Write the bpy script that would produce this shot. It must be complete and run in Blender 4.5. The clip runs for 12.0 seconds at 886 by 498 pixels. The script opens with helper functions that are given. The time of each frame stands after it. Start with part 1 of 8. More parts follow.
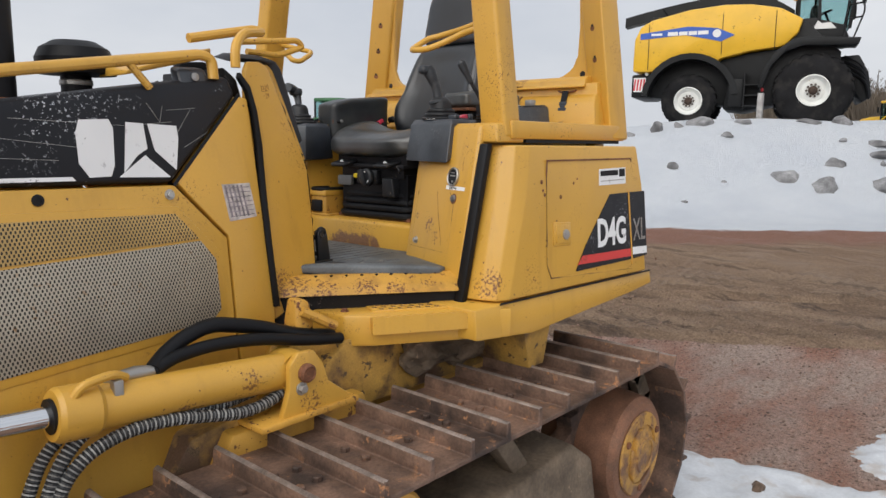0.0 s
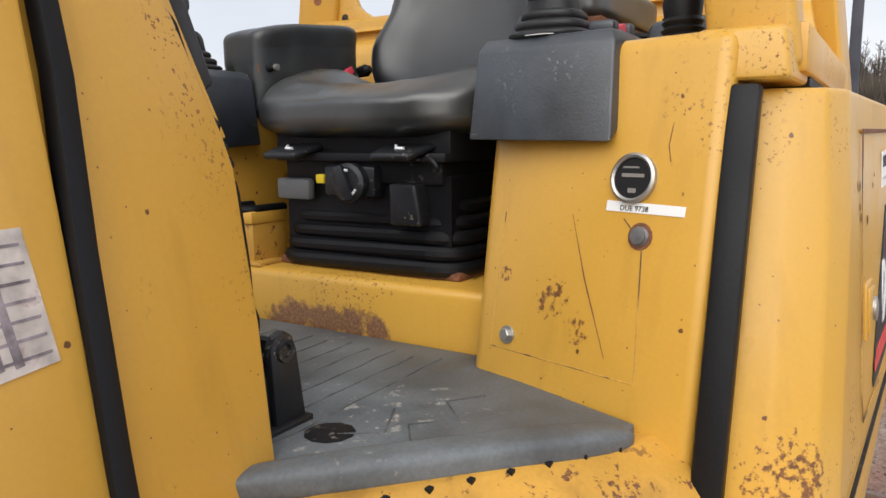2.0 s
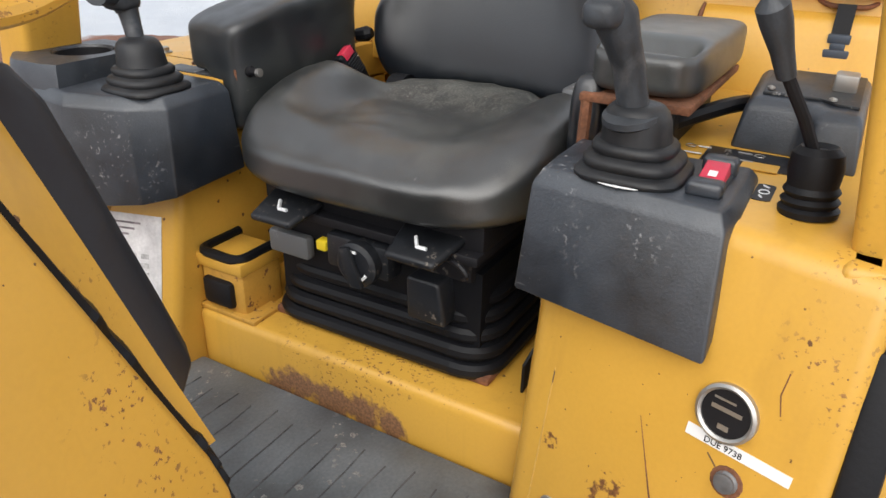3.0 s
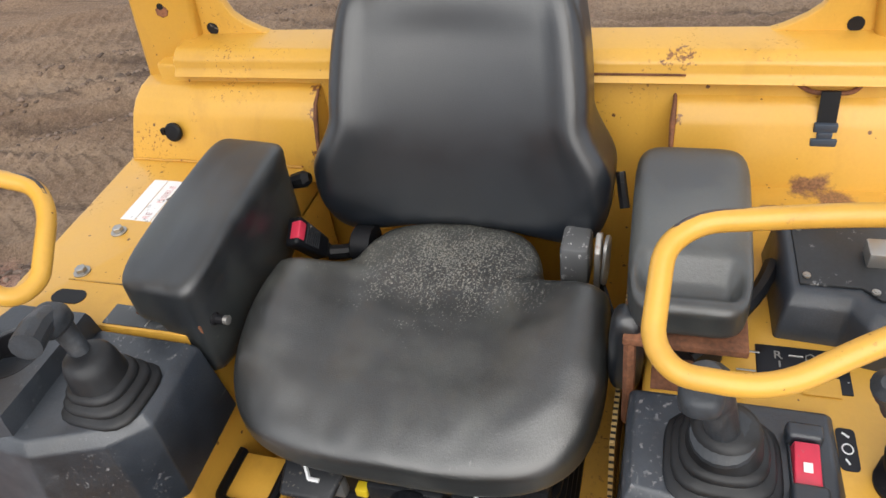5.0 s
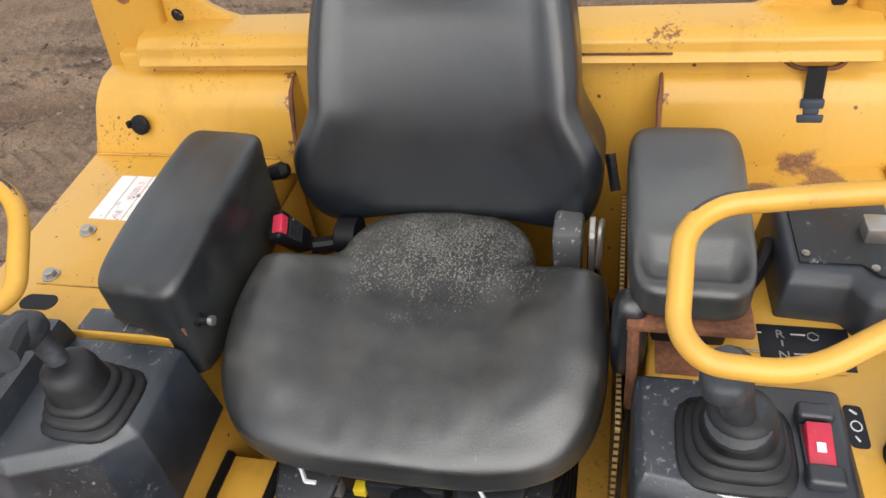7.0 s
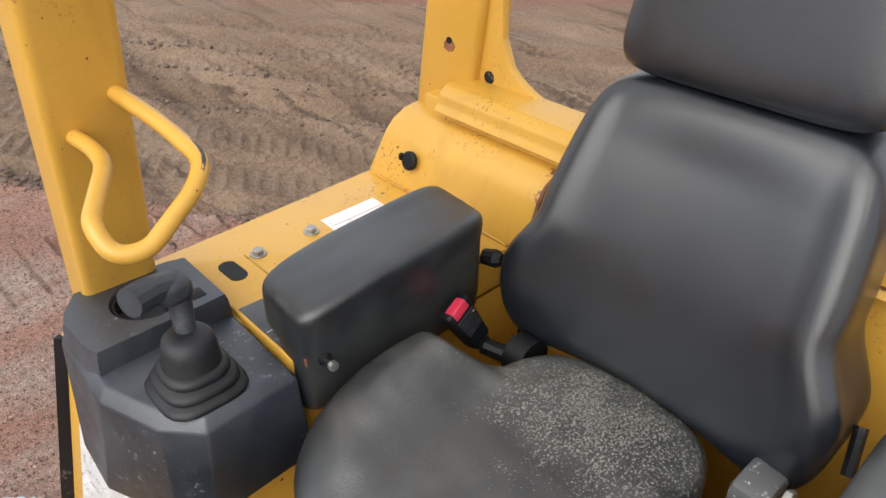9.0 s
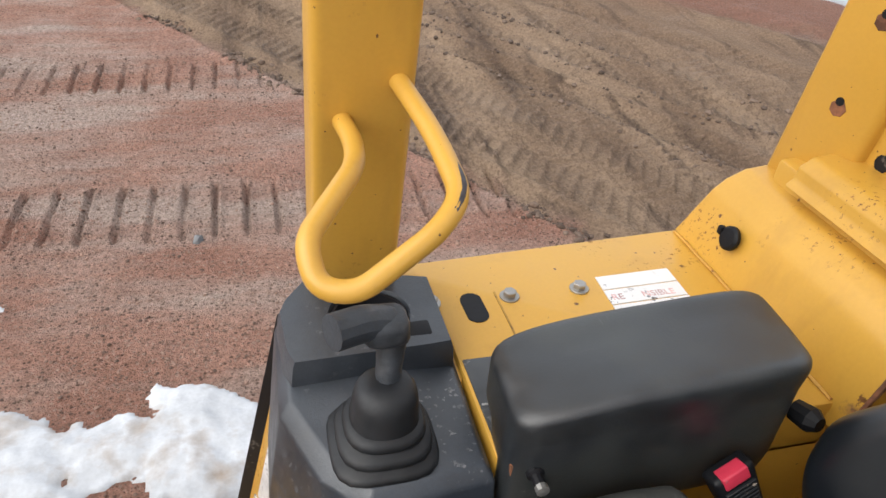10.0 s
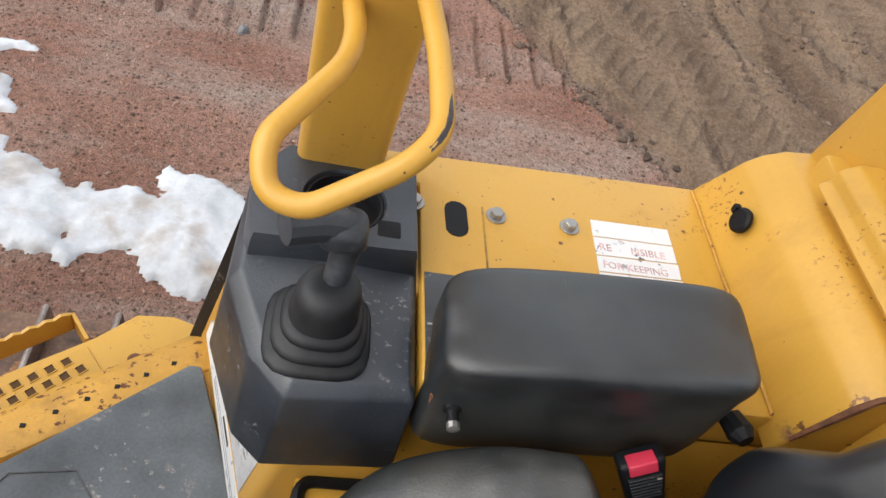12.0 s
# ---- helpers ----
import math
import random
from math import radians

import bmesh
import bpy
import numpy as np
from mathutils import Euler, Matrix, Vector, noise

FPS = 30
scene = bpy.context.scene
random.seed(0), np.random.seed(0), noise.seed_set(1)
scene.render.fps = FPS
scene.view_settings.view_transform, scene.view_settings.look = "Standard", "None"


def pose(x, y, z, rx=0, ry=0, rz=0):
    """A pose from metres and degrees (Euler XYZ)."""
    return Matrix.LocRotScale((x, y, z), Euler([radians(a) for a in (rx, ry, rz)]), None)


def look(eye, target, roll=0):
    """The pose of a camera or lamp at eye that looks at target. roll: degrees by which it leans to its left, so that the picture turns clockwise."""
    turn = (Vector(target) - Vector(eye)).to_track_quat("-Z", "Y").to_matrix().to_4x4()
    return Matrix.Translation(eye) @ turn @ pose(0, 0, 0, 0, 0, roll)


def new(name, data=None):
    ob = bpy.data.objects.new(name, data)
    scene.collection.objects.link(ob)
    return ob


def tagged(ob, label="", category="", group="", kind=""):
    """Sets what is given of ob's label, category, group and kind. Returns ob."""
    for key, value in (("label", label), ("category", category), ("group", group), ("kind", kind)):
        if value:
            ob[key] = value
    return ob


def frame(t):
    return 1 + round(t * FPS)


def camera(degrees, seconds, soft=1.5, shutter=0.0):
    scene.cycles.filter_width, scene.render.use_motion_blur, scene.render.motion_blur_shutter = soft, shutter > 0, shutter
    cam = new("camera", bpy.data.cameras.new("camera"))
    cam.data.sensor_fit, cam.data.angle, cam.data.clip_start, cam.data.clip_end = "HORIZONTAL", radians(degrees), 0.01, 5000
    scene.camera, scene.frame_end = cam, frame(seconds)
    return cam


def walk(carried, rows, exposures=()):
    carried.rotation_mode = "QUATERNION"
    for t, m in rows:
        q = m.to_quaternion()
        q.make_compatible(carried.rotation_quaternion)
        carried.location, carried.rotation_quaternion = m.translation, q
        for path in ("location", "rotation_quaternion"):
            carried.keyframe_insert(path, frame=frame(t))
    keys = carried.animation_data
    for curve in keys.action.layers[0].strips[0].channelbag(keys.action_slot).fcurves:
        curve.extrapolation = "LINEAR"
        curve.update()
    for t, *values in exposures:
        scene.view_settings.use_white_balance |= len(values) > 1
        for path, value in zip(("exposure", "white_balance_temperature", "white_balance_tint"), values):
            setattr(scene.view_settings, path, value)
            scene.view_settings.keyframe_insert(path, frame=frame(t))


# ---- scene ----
cam = camera(63.34, 12.0)
PATH = [
    (0, (0.206, -1.92, 1.38), (1.693, -0.615, 1.09), 0.6),
    (0.5, (0.396, -1.722, 1.302), (1.904, -0.488, 0.852), 0.9),
    (1, (0.638, -1.412, 1.252), (2.226, -0.269, 0.835), 0.4),
    (1.5, (0.891, -1.087, 1.288), (2.553, 0.017, 1.151), -0.2),
    (2, (1.048, -0.753, 1.327), (2.731, 0.285, 1.024), -0.4),
    (2.1, (1.074, -0.686, 1.36), (2.778, 0.295, 0.993), -0.0),
    (2.3, (1.112, -0.625, 1.448), (2.785, 0.394, 1.045), -1.0),
    (2.5, (1.152, -0.558, 1.585), (2.819, 0.421, 1.073), -5.6),
    (3, (1.272, -0.546, 1.7), (2.826, 0.357, 0.823), 1.0),
    (3.5, (1.384, -0.514, 1.818), (2.938, 0.289, 0.848), -0.7),
    (3.7, (1.417, -0.508, 1.859), (2.953, 0.29, 0.857), -1.0),
    (5.3, (1.531, -0.243, 2.108), (2.946, 0.264, 0.789), -10.0),
    (5.5, (1.527, -0.231, 2.107), (2.94, 0.253, 0.777), -9.7),
    (6, (1.525, -0.228, 2.102), (2.936, 0.232, 0.762), -9.4),
    (6.5, (1.53, -0.237, 2.094), (2.954, 0.211, 0.763), -9.0),
    (6.7, (1.534, -0.238, 2.094), (2.959, 0.206, 0.763), -8.8),
    (8.3, (1.615, -0.283, 2.004), (3.058, 0.36, 0.777), -5.8),
    (8.5, (1.638, -0.305, 2.019), (3.036, 0.445, 0.801), -4.1),
    (9, (1.717, -0.317, 2.041), (2.87, 0.907, 0.957), 0.8),
    (9.5, (1.777, -0.215, 2.032), (2.553, 1.331, 1.028), 4.3),
    (10, (1.835, -0.131, 1.999), (2.325, 1.447, 0.872), 5.0),
    (10.5, (1.894, -0.052, 2.015), (2.346, 1.389, 0.705), 14.0),
    (11, (1.906, -0.05, 2.05), (2.403, 1.271, 0.633), 21.8),
    (11.5, (1.896, -0.059, 2.047), (2.385, 1.232, 0.599), 23.7),
    (12, (1.893, -0.066, 2.041), (2.312, 1.233, 0.579), 21.6),
]
EXPOSURES = [(0, -0.12), (0.5, 0.06), (1, 0.12), (1.5, 0.22), (2, 0.25), (2.5, 0.38), (3, 0.45), (3.5, 0.5), (5.5, 0.5), (6.7, 0.5), (8.5, 0.6), (9, 0.56), (10, 0.47), (12, 0.44)]
walk(cam, [(t, look(eye, target, roll)) for t, eye, target, roll in PATH], EXPOSURES)

# ---- world and light ----
world = bpy.data.worlds.new("overcast_sky")
scene.world = world
world.use_nodes = True
wn, wl = world.node_tree.nodes, world.node_tree.links
wn.clear()
w_out = wn.new("ShaderNodeOutputWorld")
w_bg = wn.new("ShaderNodeBackground")
w_sky = wn.new("ShaderNodeTexSky")
w_sky.sky_type = "NISHITA"
w_sky.sun_disc = False
w_sky.sun_elevation = radians(38)
w_sky.sun_rotation = radians(230)
w_sky.dust_density = 4.0
w_scale = wn.new("ShaderNodeVectorMath")
w_scale.operation = "SCALE"
w_scale.inputs["Scale"].default_value = 0.08
wl.new(w_sky.outputs[0], w_scale.inputs[0])
# cloud cover: soft grey-white layers over the clear sky
w_tc = wn.new("ShaderNodeTexCoord")
w_map = wn.new("ShaderNodeMapping")
w_map.inputs["Scale"].default_value = (1.0, 1.0, 2.6)
wl.new(w_tc.outputs["Generated"], w_map.inputs[0])
w_noise = wn.new("ShaderNodeTexNoise")
w_noise.inputs["Scale"].default_value = 2.2
w_noise.inputs["Detail"].default_value = 5.0
w_noise.inputs["Roughness"].default_value = 0.5
wl.new(w_map.outputs[0], w_noise.inputs["Vector"])
w_ramp = wn.new("ShaderNodeValToRGB")
w_ramp.color_ramp.elements[0].position, w_ramp.color_ramp.elements[0].color = 0.3, (0.66, 0.70, 0.78, 1)
w_ramp.color_ramp.elements[1].position, w_ramp.color_ramp.elements[1].color = 0.72, (0.90, 0.92, 0.96, 1)
wl.new(w_noise.outputs["Fac"], w_ramp.inputs[0])
w_mix = wn.new("ShaderNodeMix")
w_mix.data_type = "RGBA"
w_mix.inputs["Factor"].default_value = 0.88
wl.new(w_scale.outputs[0], w_mix.inputs["A"])
wl.new(w_ramp.outputs[0], w_mix.inputs["B"])
wl.new(w_mix.outputs["Result"], w_bg.inputs["Color"])
w_bg.inputs["Strength"].default_value = 1.0
wl.new(w_bg.outputs[0], w_out.inputs[0])

sun_data = bpy.data.lights.new("sun", "SUN")
sun_data.energy, sun_data.angle, sun_data.color = 2.3, radians(72), (1.0, 0.96, 0.9)
sun = new("sun", sun_data)
sun.matrix_world = look((-10, -3, 12), (2, 0, 1))

# ---- materials ----
def material(name, color, rough=0.5, metal=0.0, var=0.06, var_scale=3.0, grain=0.0, grain_scale=200.0, spots=0.0, spot_color=(0.10, 0.045, 0.02),
             spot_scale=90.0, mask_scale=5.0, bump=0.0, bump_scale=60.0, rough_var=0.1, streak=0.0, rnd=0.0, spec=0.5, tint=None, tint_scale=1.4, tint_low=0.5, tint_high=0.72, wear=(), stains=(), chips=0.0, chip_scale=38.0, scuffs=0.0, ior=1.5):
    """A worn surface: base colour with broad and fine variation, chips where two noises agree, and fine relief."""
    m = bpy.data.materials.new(name)
    m.use_nodes = True
    n, l = m.node_tree.nodes, m.node_tree.links
    b = n["Principled BSDF"]
    b.inputs["Metallic"].default_value = metal
    b.inputs["Specular IOR Level"].default_value = spec
    b.inputs["IOR"].default_value = ior
    geo = n.new("ShaderNodeNewGeometry")
    pos = geo.outputs["Position"]

    def tex(scale, detail=4.0, rough_=0.55, stretch=None):
        t = n.new("ShaderNodeTexNoise")
        t.inputs["Scale"].default_value = scale
        t.inputs["Detail"].default_value = detail
        t.inputs["Roughness"].default_value = rough_
        src = pos
        if stretch:
            mp = n.new("ShaderNodeMapping")
            mp.inputs["Scale"].default_value = stretch
            l.new(pos, mp.inputs[0])
            src = mp.outputs[0]
        l.new(src, t.inputs["Vector"])
        return t.outputs["Fac"]

    def ramp(sock, a, bb):
        r = n.new("ShaderNodeMapRange")
        r.inputs["From Min"].default_value, r.inputs["From Max"].default_value = a, bb
        l.new(sock, r.inputs["Value"])
        return r.outputs[0]

    def mix(fac, a, bcol, blend="MIX"):
        x = n.new("ShaderNodeMix")
        x.data_type, x.blend_type = "RGBA", blend
        for s, v in (("Factor", fac), ("A", a), ("B", bcol)):
            if isinstance(v, (int, float)):
                x.inputs[s].default_value = v
            elif isinstance(v, (tuple, list)):
                x.inputs[s].default_value = (*v, 1)
            else:
                l.new(v, x.inputs[s])
        return x.outputs["Result"]

    lo = tuple(max(0, c * (1 - 2 * var)) for c in color)
    hi = tuple(min(1, c * (1 + 2 * var)) for c in color)
    broad = tex(var_scale)
    col = mix(ramp(broad, 0.3, 0.7), lo, hi)
    if tint:
        col = mix(ramp(tex(tint_scale, 5.0), tint_low, tint_high), col, tint)
    if rnd:
        oi = n.new("ShaderNodeObjectInfo")
        col = mix(ramp(oi.outputs["Random"], 0, 1), mix(1.0, col, (1 - rnd,) * 3, "MULTIPLY"), mix(1.0, col, (1 + rnd,) * 3, "MULTIPLY"))
    fine = None
    if grain:
        fine = tex(grain_scale, 3.0)
        col = mix(ramp(fine, 0.3, 0.7), mix(1.0, col, (1 - grain,) * 3, "MULTIPLY"), mix(1.0, col, (1 + grain,) * 3, "MULTIPLY"))
    if streak:
        st = tex(14.0, 4.0, 0.6, (1.0, 1.0, 0.12))
        col = mix(ramp(st, 0.55, 0.78), col, mix(streak, col, spot_color))
    rough_sock = ramp(tex(var_scale * 4, 3.0), 0.2, 0.8)
    rr = n.new("ShaderNodeMapRange")
    rr.inputs["To Min"].default_value, rr.inputs["To Max"].default_value = max(0.02, rough - rough_var), min(1, rough + rough_var)
    l.new(rough_sock, rr.inputs["Value"])
    rough_out = rr.outputs[0]
    spot_fac = None
    if spots:
        a = ramp(tex(spot_scale, 3.0, 0.6), 0.60, 0.635)
        k = ramp(tex(mask_scale, 3.0, 0.6), 0.66 - 0.26 * spots, 0.74 - 0.2 * spots)
        mm = n.new("ShaderNodeMath")
        mm.operation = "MULTIPLY"
        l.new(a, mm.inputs[0])
        l.new(k, mm.inputs[1])
        spot_fac = mm.outputs[0]
        col = mix(spot_fac, col, mix(ramp(tex(260, 2.0), 0.35, 0.65), spot_color, tuple(c * 2.2 for c in spot_color)))
        rough_out2 = n.new("ShaderNodeMix")
        l.new(spot_fac, rough_out2.inputs[0])
        l.new(rough_out, rough_out2.inputs[2])
        rough_out2.inputs[3].default_value = 0.85
        rough_out = rough_out2.outputs[0]
    # places rubbed or knocked bare: clusters of chips, and broad rust stains
    def blobs(places):
        out = None
        for x, y, z, r in places:
            d = n.new("ShaderNodeVectorMath")
            d.operation = "DISTANCE"
            l.new(pos, d.inputs[0])
            d.inputs[1].default_value = (x, y, z)
            f = ramp(d.outputs["Value"], r, r * 0.25)
            if out is None:
                out = f
            else:
                mx = n.new("ShaderNodeMath")
                mx.operation = "MAXIMUM"
                l.new(out, mx.inputs[0])
                l.new(f, mx.inputs[1])
                out = mx.outputs[0]
        return out

    for places, scale_, lo_, hi_, c_ in ((wear, 125.0, 1.02, 1.10, spot_color), (stains, 28.0, 0.80, 0.95, (0.17, 0.085, 0.042))):
        if places:
            sm = n.new("ShaderNodeMath")
            l.new(tex(scale_, 4.0, 0.65), sm.inputs[0])
            half = n.new("ShaderNodeMath")
            half.operation = "MULTIPLY"
            l.new(blobs(places), half.inputs[0])
            half.inputs[1].default_value = 0.53
            l.new(half.outputs[0], sm.inputs[1])
            col = mix(ramp(sm.outputs[0], lo_, hi_), col, mix(ramp(tex(240, 2.0), 0.35, 0.65), c_, tuple(v * 1.9 for v in c_)))
    # single knocks: an uneven dot in a few cells
    for share, scale_ in ((chips, chip_scale), (chips * 0.75, chip_scale * 2.6)):
        if share:
            vo = n.new("ShaderNodeTexVoronoi")
            vo.inputs["Scale"].default_value = scale_
            l.new(pos, vo.inputs["Vector"])
            sp = n.new("ShaderNodeSeparateColor")
            l.new(vo.outputs["Color"], sp.inputs[0])
            pick = ramp(sp.outputs[0], 1.0 - share, 1.02 - share)
            wob = n.new("ShaderNodeMath")
            wob.operation = "MULTIPLY_ADD"
            l.new(tex(scale_ * 9, 3.0, 0.6), wob.inputs[0])
            wob.inputs[1].default_value = 0.16
            l.new(vo.outputs["Distance"], wob.inputs[2])
            size = n.new("ShaderNodeMath")
            size.operation = "MULTIPLY_ADD"
            l.new(sp.outputs[1], size.inputs[0])
            size.inputs[1].default_value = -0.085
            l.new(wob.outputs[0], size.inputs[2])
            dot = n.new("ShaderNodeMath")
            dot.operation = "MULTIPLY"
            l.new(ramp(size.outputs[0], 0.125, 0.105), dot.inputs[0])
            l.new(pick, dot.inputs[1])
            col = mix(dot.outputs[0], col, spot_color)
    # pale scuffs, drawn out in fine lines
    if scuffs:
        for turn in ((60.0, 4.0, 60.0), (4.0, 60.0, 60.0)):
            k = ramp(tex(7.0, 3.0, 0.6), 0.60, 0.70)
            line = ramp(tex(4.0, 2.0, 0.5, turn), 0.66, 0.72)
            mm = n.new("ShaderNodeMath")
            mm.operation = "MULTIPLY"
            l.new(k, mm.inputs[0])
            l.new(line, mm.inputs[1])
            sc = n.new("ShaderNodeMath")
            sc.operation = "MULTIPLY"
            l.new(mm.outputs[0], sc.inputs[0])
            sc.inputs[1].default_value = scuffs
            col = mix(sc.outputs[0], col, (0.22, 0.22, 0.22))
    l.new(col, b.inputs["Base Color"])
    l.new(rough_out, b.inputs["Roughness"])
    if bump:
        bp = n.new("ShaderNodeBump")
        bp.inputs["Strength"].default_value = min(1.0, bump)
        bp.inputs["Distance"].default_value = 0.004 * max(1.0, bump)
        l.new(tex(bump_scale, 4.0, 0.6), bp.inputs["Height"])
        l.new(bp.outputs[0], b.inputs["Normal"])
    return m


# x, y, z and reach of the places where boots and tools have chipped the paint
CHIPPED = ((1.55, -0.45, 0.975, 0.10), (1.62, -0.51, 0.98, 0.08), (1.858, -0.41, 1.13, 0.065), (1.845, -0.45, 1.10, 0.05), (1.885, -0.335, 1.15, 0.03), (1.365, -0.27, 1.0, 0.15), (1.39, -0.33, 0.98, 0.15), (1.46, -0.39, 0.975, 0.1), (1.36, -0.28, 0.91, 0.1), (1.79, -0.70, 0.99, 0.14), (1.72, -0.61, 1.02, 0.09), (1.70, -0.56, 1.0, 0.08), (0.95, -0.55, 0.80, 0.11), (1.10, -0.56, 0.84, 0.08), (1.25, -0.58, 0.76, 0.09), (2.44, -0.47, 1.53, 0.035), (2.428, 0.262, 1.47, 0.035), (2.455, 0.262, 1.535, 0.035), (2.49, 0.262, 1.565, 0.035), (2.452, -0.303, 1.47, 0.04), (2.476, -0.303, 1.535, 0.04), (2.5, -0.3, 1.62, 0.06), (2.5, 0.2, 1.62, 0.05))
RUSTED = ((1.93, 0.12, 1.025, 0.06), (1.93, 0.08, 1.03, 0.06), (1.93, 0.04, 1.03, 0.06), (1.93, 0.0, 1.03, 0.06), (1.93, -0.04, 1.03, 0.06), (1.93, -0.08, 1.03, 0.05), (2.416, -0.522, 1.445, 0.055), (2.44, -0.49, 1.45, 0.05), (2.39, -0.443, 1.445, 0.035), (2.415, 0.27, 1.455, 0.03))
YEL = (0.62, 0.345, 0.052)
M_yellow = material("yellow_paint", YEL, 0.36, spec=0.6, var=0.05, var_scale=2.2, grain=0.02, spots=0.36, spot_scale=170, mask_scale=5, chips=0.26, bump=0.05, bump_scale=30, streak=0.22, spot_color=(0.13, 0.055, 0.02),
                    wear=CHIPPED, stains=RUSTED)
M_worn = material("worn_yellow_paint", (0.58, 0.31, 0.05), 0.5, var=0.1, var_scale=6, grain=0.05, spots=1.05, spot_scale=60, mask_scale=7, bump=0.15, bump_scale=60, streak=0.5, spot_color=(0.10, 0.04, 0.018), wear=CHIPPED)
# the dark tint holds both caked mud and painted shadow from under the step
M_dirty = material("dirty_shaded_yellow_steel", (0.48, 0.28, 0.06), 0.7, var=0.2, var_scale=8, grain=0.15, spots=1.3, spot_scale=35, mask_scale=9, bump=0.5, bump_scale=50, spot_color=(0.07, 0.045, 0.025), tint=(0.11, 0.062, 0.036), tint_scale=7, tint_low=0.47, tint_high=0.60)
M_decal = material("black_decal_paint", (0.009, 0.010, 0.014), 0.42, spec=0.35, var=0.15, var_scale=4, spots=0.55, spot_color=(0.26, 0.27, 0.29), spot_scale=130, mask_scale=6, scuffs=0.9, chips=0.10, bump=0.04)
M_white = material("white_decal", (0.78, 0.79, 0.80), 0.5, var=0.03, spots=0.5, spot_color=(0.12, 0.12, 0.13), spot_scale=60, mask_scale=9)
M_red = material("red_decal", (0.62, 0.05, 0.045), 0.5, var=0.05, spots=0.4, spot_color=(0.1, 0.05, 0.03))
M_plastic = material("dark_grey_plastic", (0.0165, 0.0215, 0.030), 0.42, spec=0.75, ior=1.55, var=0.35, var_scale=9, grain=0.1, grain_scale=350, scuffs=0.6, spots=0.42, spot_color=(0.11, 0.11, 0.115), spot_scale=140, mask_scale=8, bump=0.12, bump_scale=350, tint=(0.044, 0.052, 0.064), tint_scale=6, tint_low=0.47, tint_high=0.68)
M_rubber = material("black_rubber", (0.0055, 0.006, 0.0078), 0.5, spec=0.25, var=0.15, grain=0.12, bump=0.08, bump_scale=180)
M_lid = material("scuffed_black_lid", (0.020, 0.022, 0.025), 0.45, spec=0.5, var=0.2, var_scale=10, grain=0.1, spots=0.3, spot_color=(0.14, 0.14, 0.14), spot_scale=160, mask_scale=20)
M_boot = material("dusty_rubber_boot", (0.010, 0.011, 0.013), 0.50, spec=0.45, var=0.3, var_scale=14, grain=0.1, bump=0.06, bump_scale=200, tint=(0.034, 0.034, 0.034), tint_scale=12, tint_low=0.55, tint_high=0.8)
M_grip = material("worn_grey_grip", (0.024, 0.029, 0.036), 0.50, spec=0.6, var=0.3, var_scale=18, grain=0.12, grain_scale=300, bump=0.15, bump_scale=300, tint=(0.11, 0.11, 0.115), tint_scale=22, tint_low=0.52, tint_high=0.75)
M_vinyl = material("black_vinyl", (0.0070, 0.0095, 0.0135), 0.34, spec=0.8, ior=1.58, var=0.25, var_scale=5, grain=0.06, grain_scale=300, bump=0.06, bump_scale=420, rough_var=0.07)
M_pad = material("smooth_black_pad", (0.020, 0.021, 0.026), 0.45, spec=0.4, var=0.12, var_scale=7, grain=0.05, bump=0.03)
M_mech = material("dusty_black_plastic", (0.010, 0.0115, 0.0145), 0.45, spec=0.5, var=0.2, var_scale=12, grain=0.1, spots=0.45, spot_color=(0.13, 0.11, 0.09), spot_scale=150, mask_scale=14, bump=0.08, bump_scale=250)
M_mat = material("rubber_floor_mat", (0.112, 0.124, 0.134), 0.55, var=0.2, var_scale=9, grain=0.12, spots=0.5, spot_color=(0.17, 0.165, 0.155), spot_scale=60, bump=0.2, bump_scale=120)
M_rust = material("rusty_track_steel", (0.180, 0.108, 0.076), 0.66, metal=0.15, var=0.22, var_scale=7, grain=0.22, grain_scale=120, spots=0.8, spot_color=(0.24, 0.12, 0.06), spot_scale=25, bump=0.4, bump_scale=90, rnd=0.15, tint=(0.055, 0.036, 0.029), tint_scale=8, tint_low=0.44, tint_high=0.62)
M_edge = material("worn_bright_steel", (0.30, 0.25, 0.225), 0.40, metal=0.6, var=0.2, var_scale=20, grain=0.2, bump=0.15)
M_mudsteel = material("mud_covered_steel", (0.15, 0.112, 0.078), 0.85, var=0.25, var_scale=8, grain=0.2, grain_scale=80, spots=0.7, spot_color=(0.18, 0.13, 0.085), spot_scale=30, bump=0.8, bump_scale=40)
M_dark = material("black_metal", (0.008, 0.008, 0.010), 0.55, spec=0.3, var=0.2, grain=0.1, spots=0.4, spot_color=(0.08, 0.07, 0.06), bump=0.05)
M_steel = material("zinc_steel", (0.42, 0.41, 0.39), 0.42, metal=0.85, var=0.1, spots=0.5, spot_color=(0.16, 0.08, 0.04), spot_scale=200)
M_chrome = material("chrome_rod", (0.75, 0.76, 0.78), 0.12, metal=1.0, var=0.02, rough_var=0.04)
M_redplastic = material("red_plastic", (0.52, 0.030, 0.065), 0.45, var=0.08, var_scale=40, spots=0.3, spot_color=(0.2, 0.1, 0.1), spot_scale=200, mask_scale=40)
M_yellowtag = material("yellow_tag", (0.75, 0.55, 0.02), 0.5, var=0.04)
M_rustbare = material("bare_rust", (0.17, 0.07, 0.035), 0.85, var=0.25, var_scale=25, grain=0.2, bump=0.4, bump_scale=150)
M_rubbed = material("rubbed_dark_steel", (0.075, 0.068, 0.075), 0.5, metal=0.3, var=0.2, var_scale=30, grain=0.2, bump=0.2, bump_scale=150)
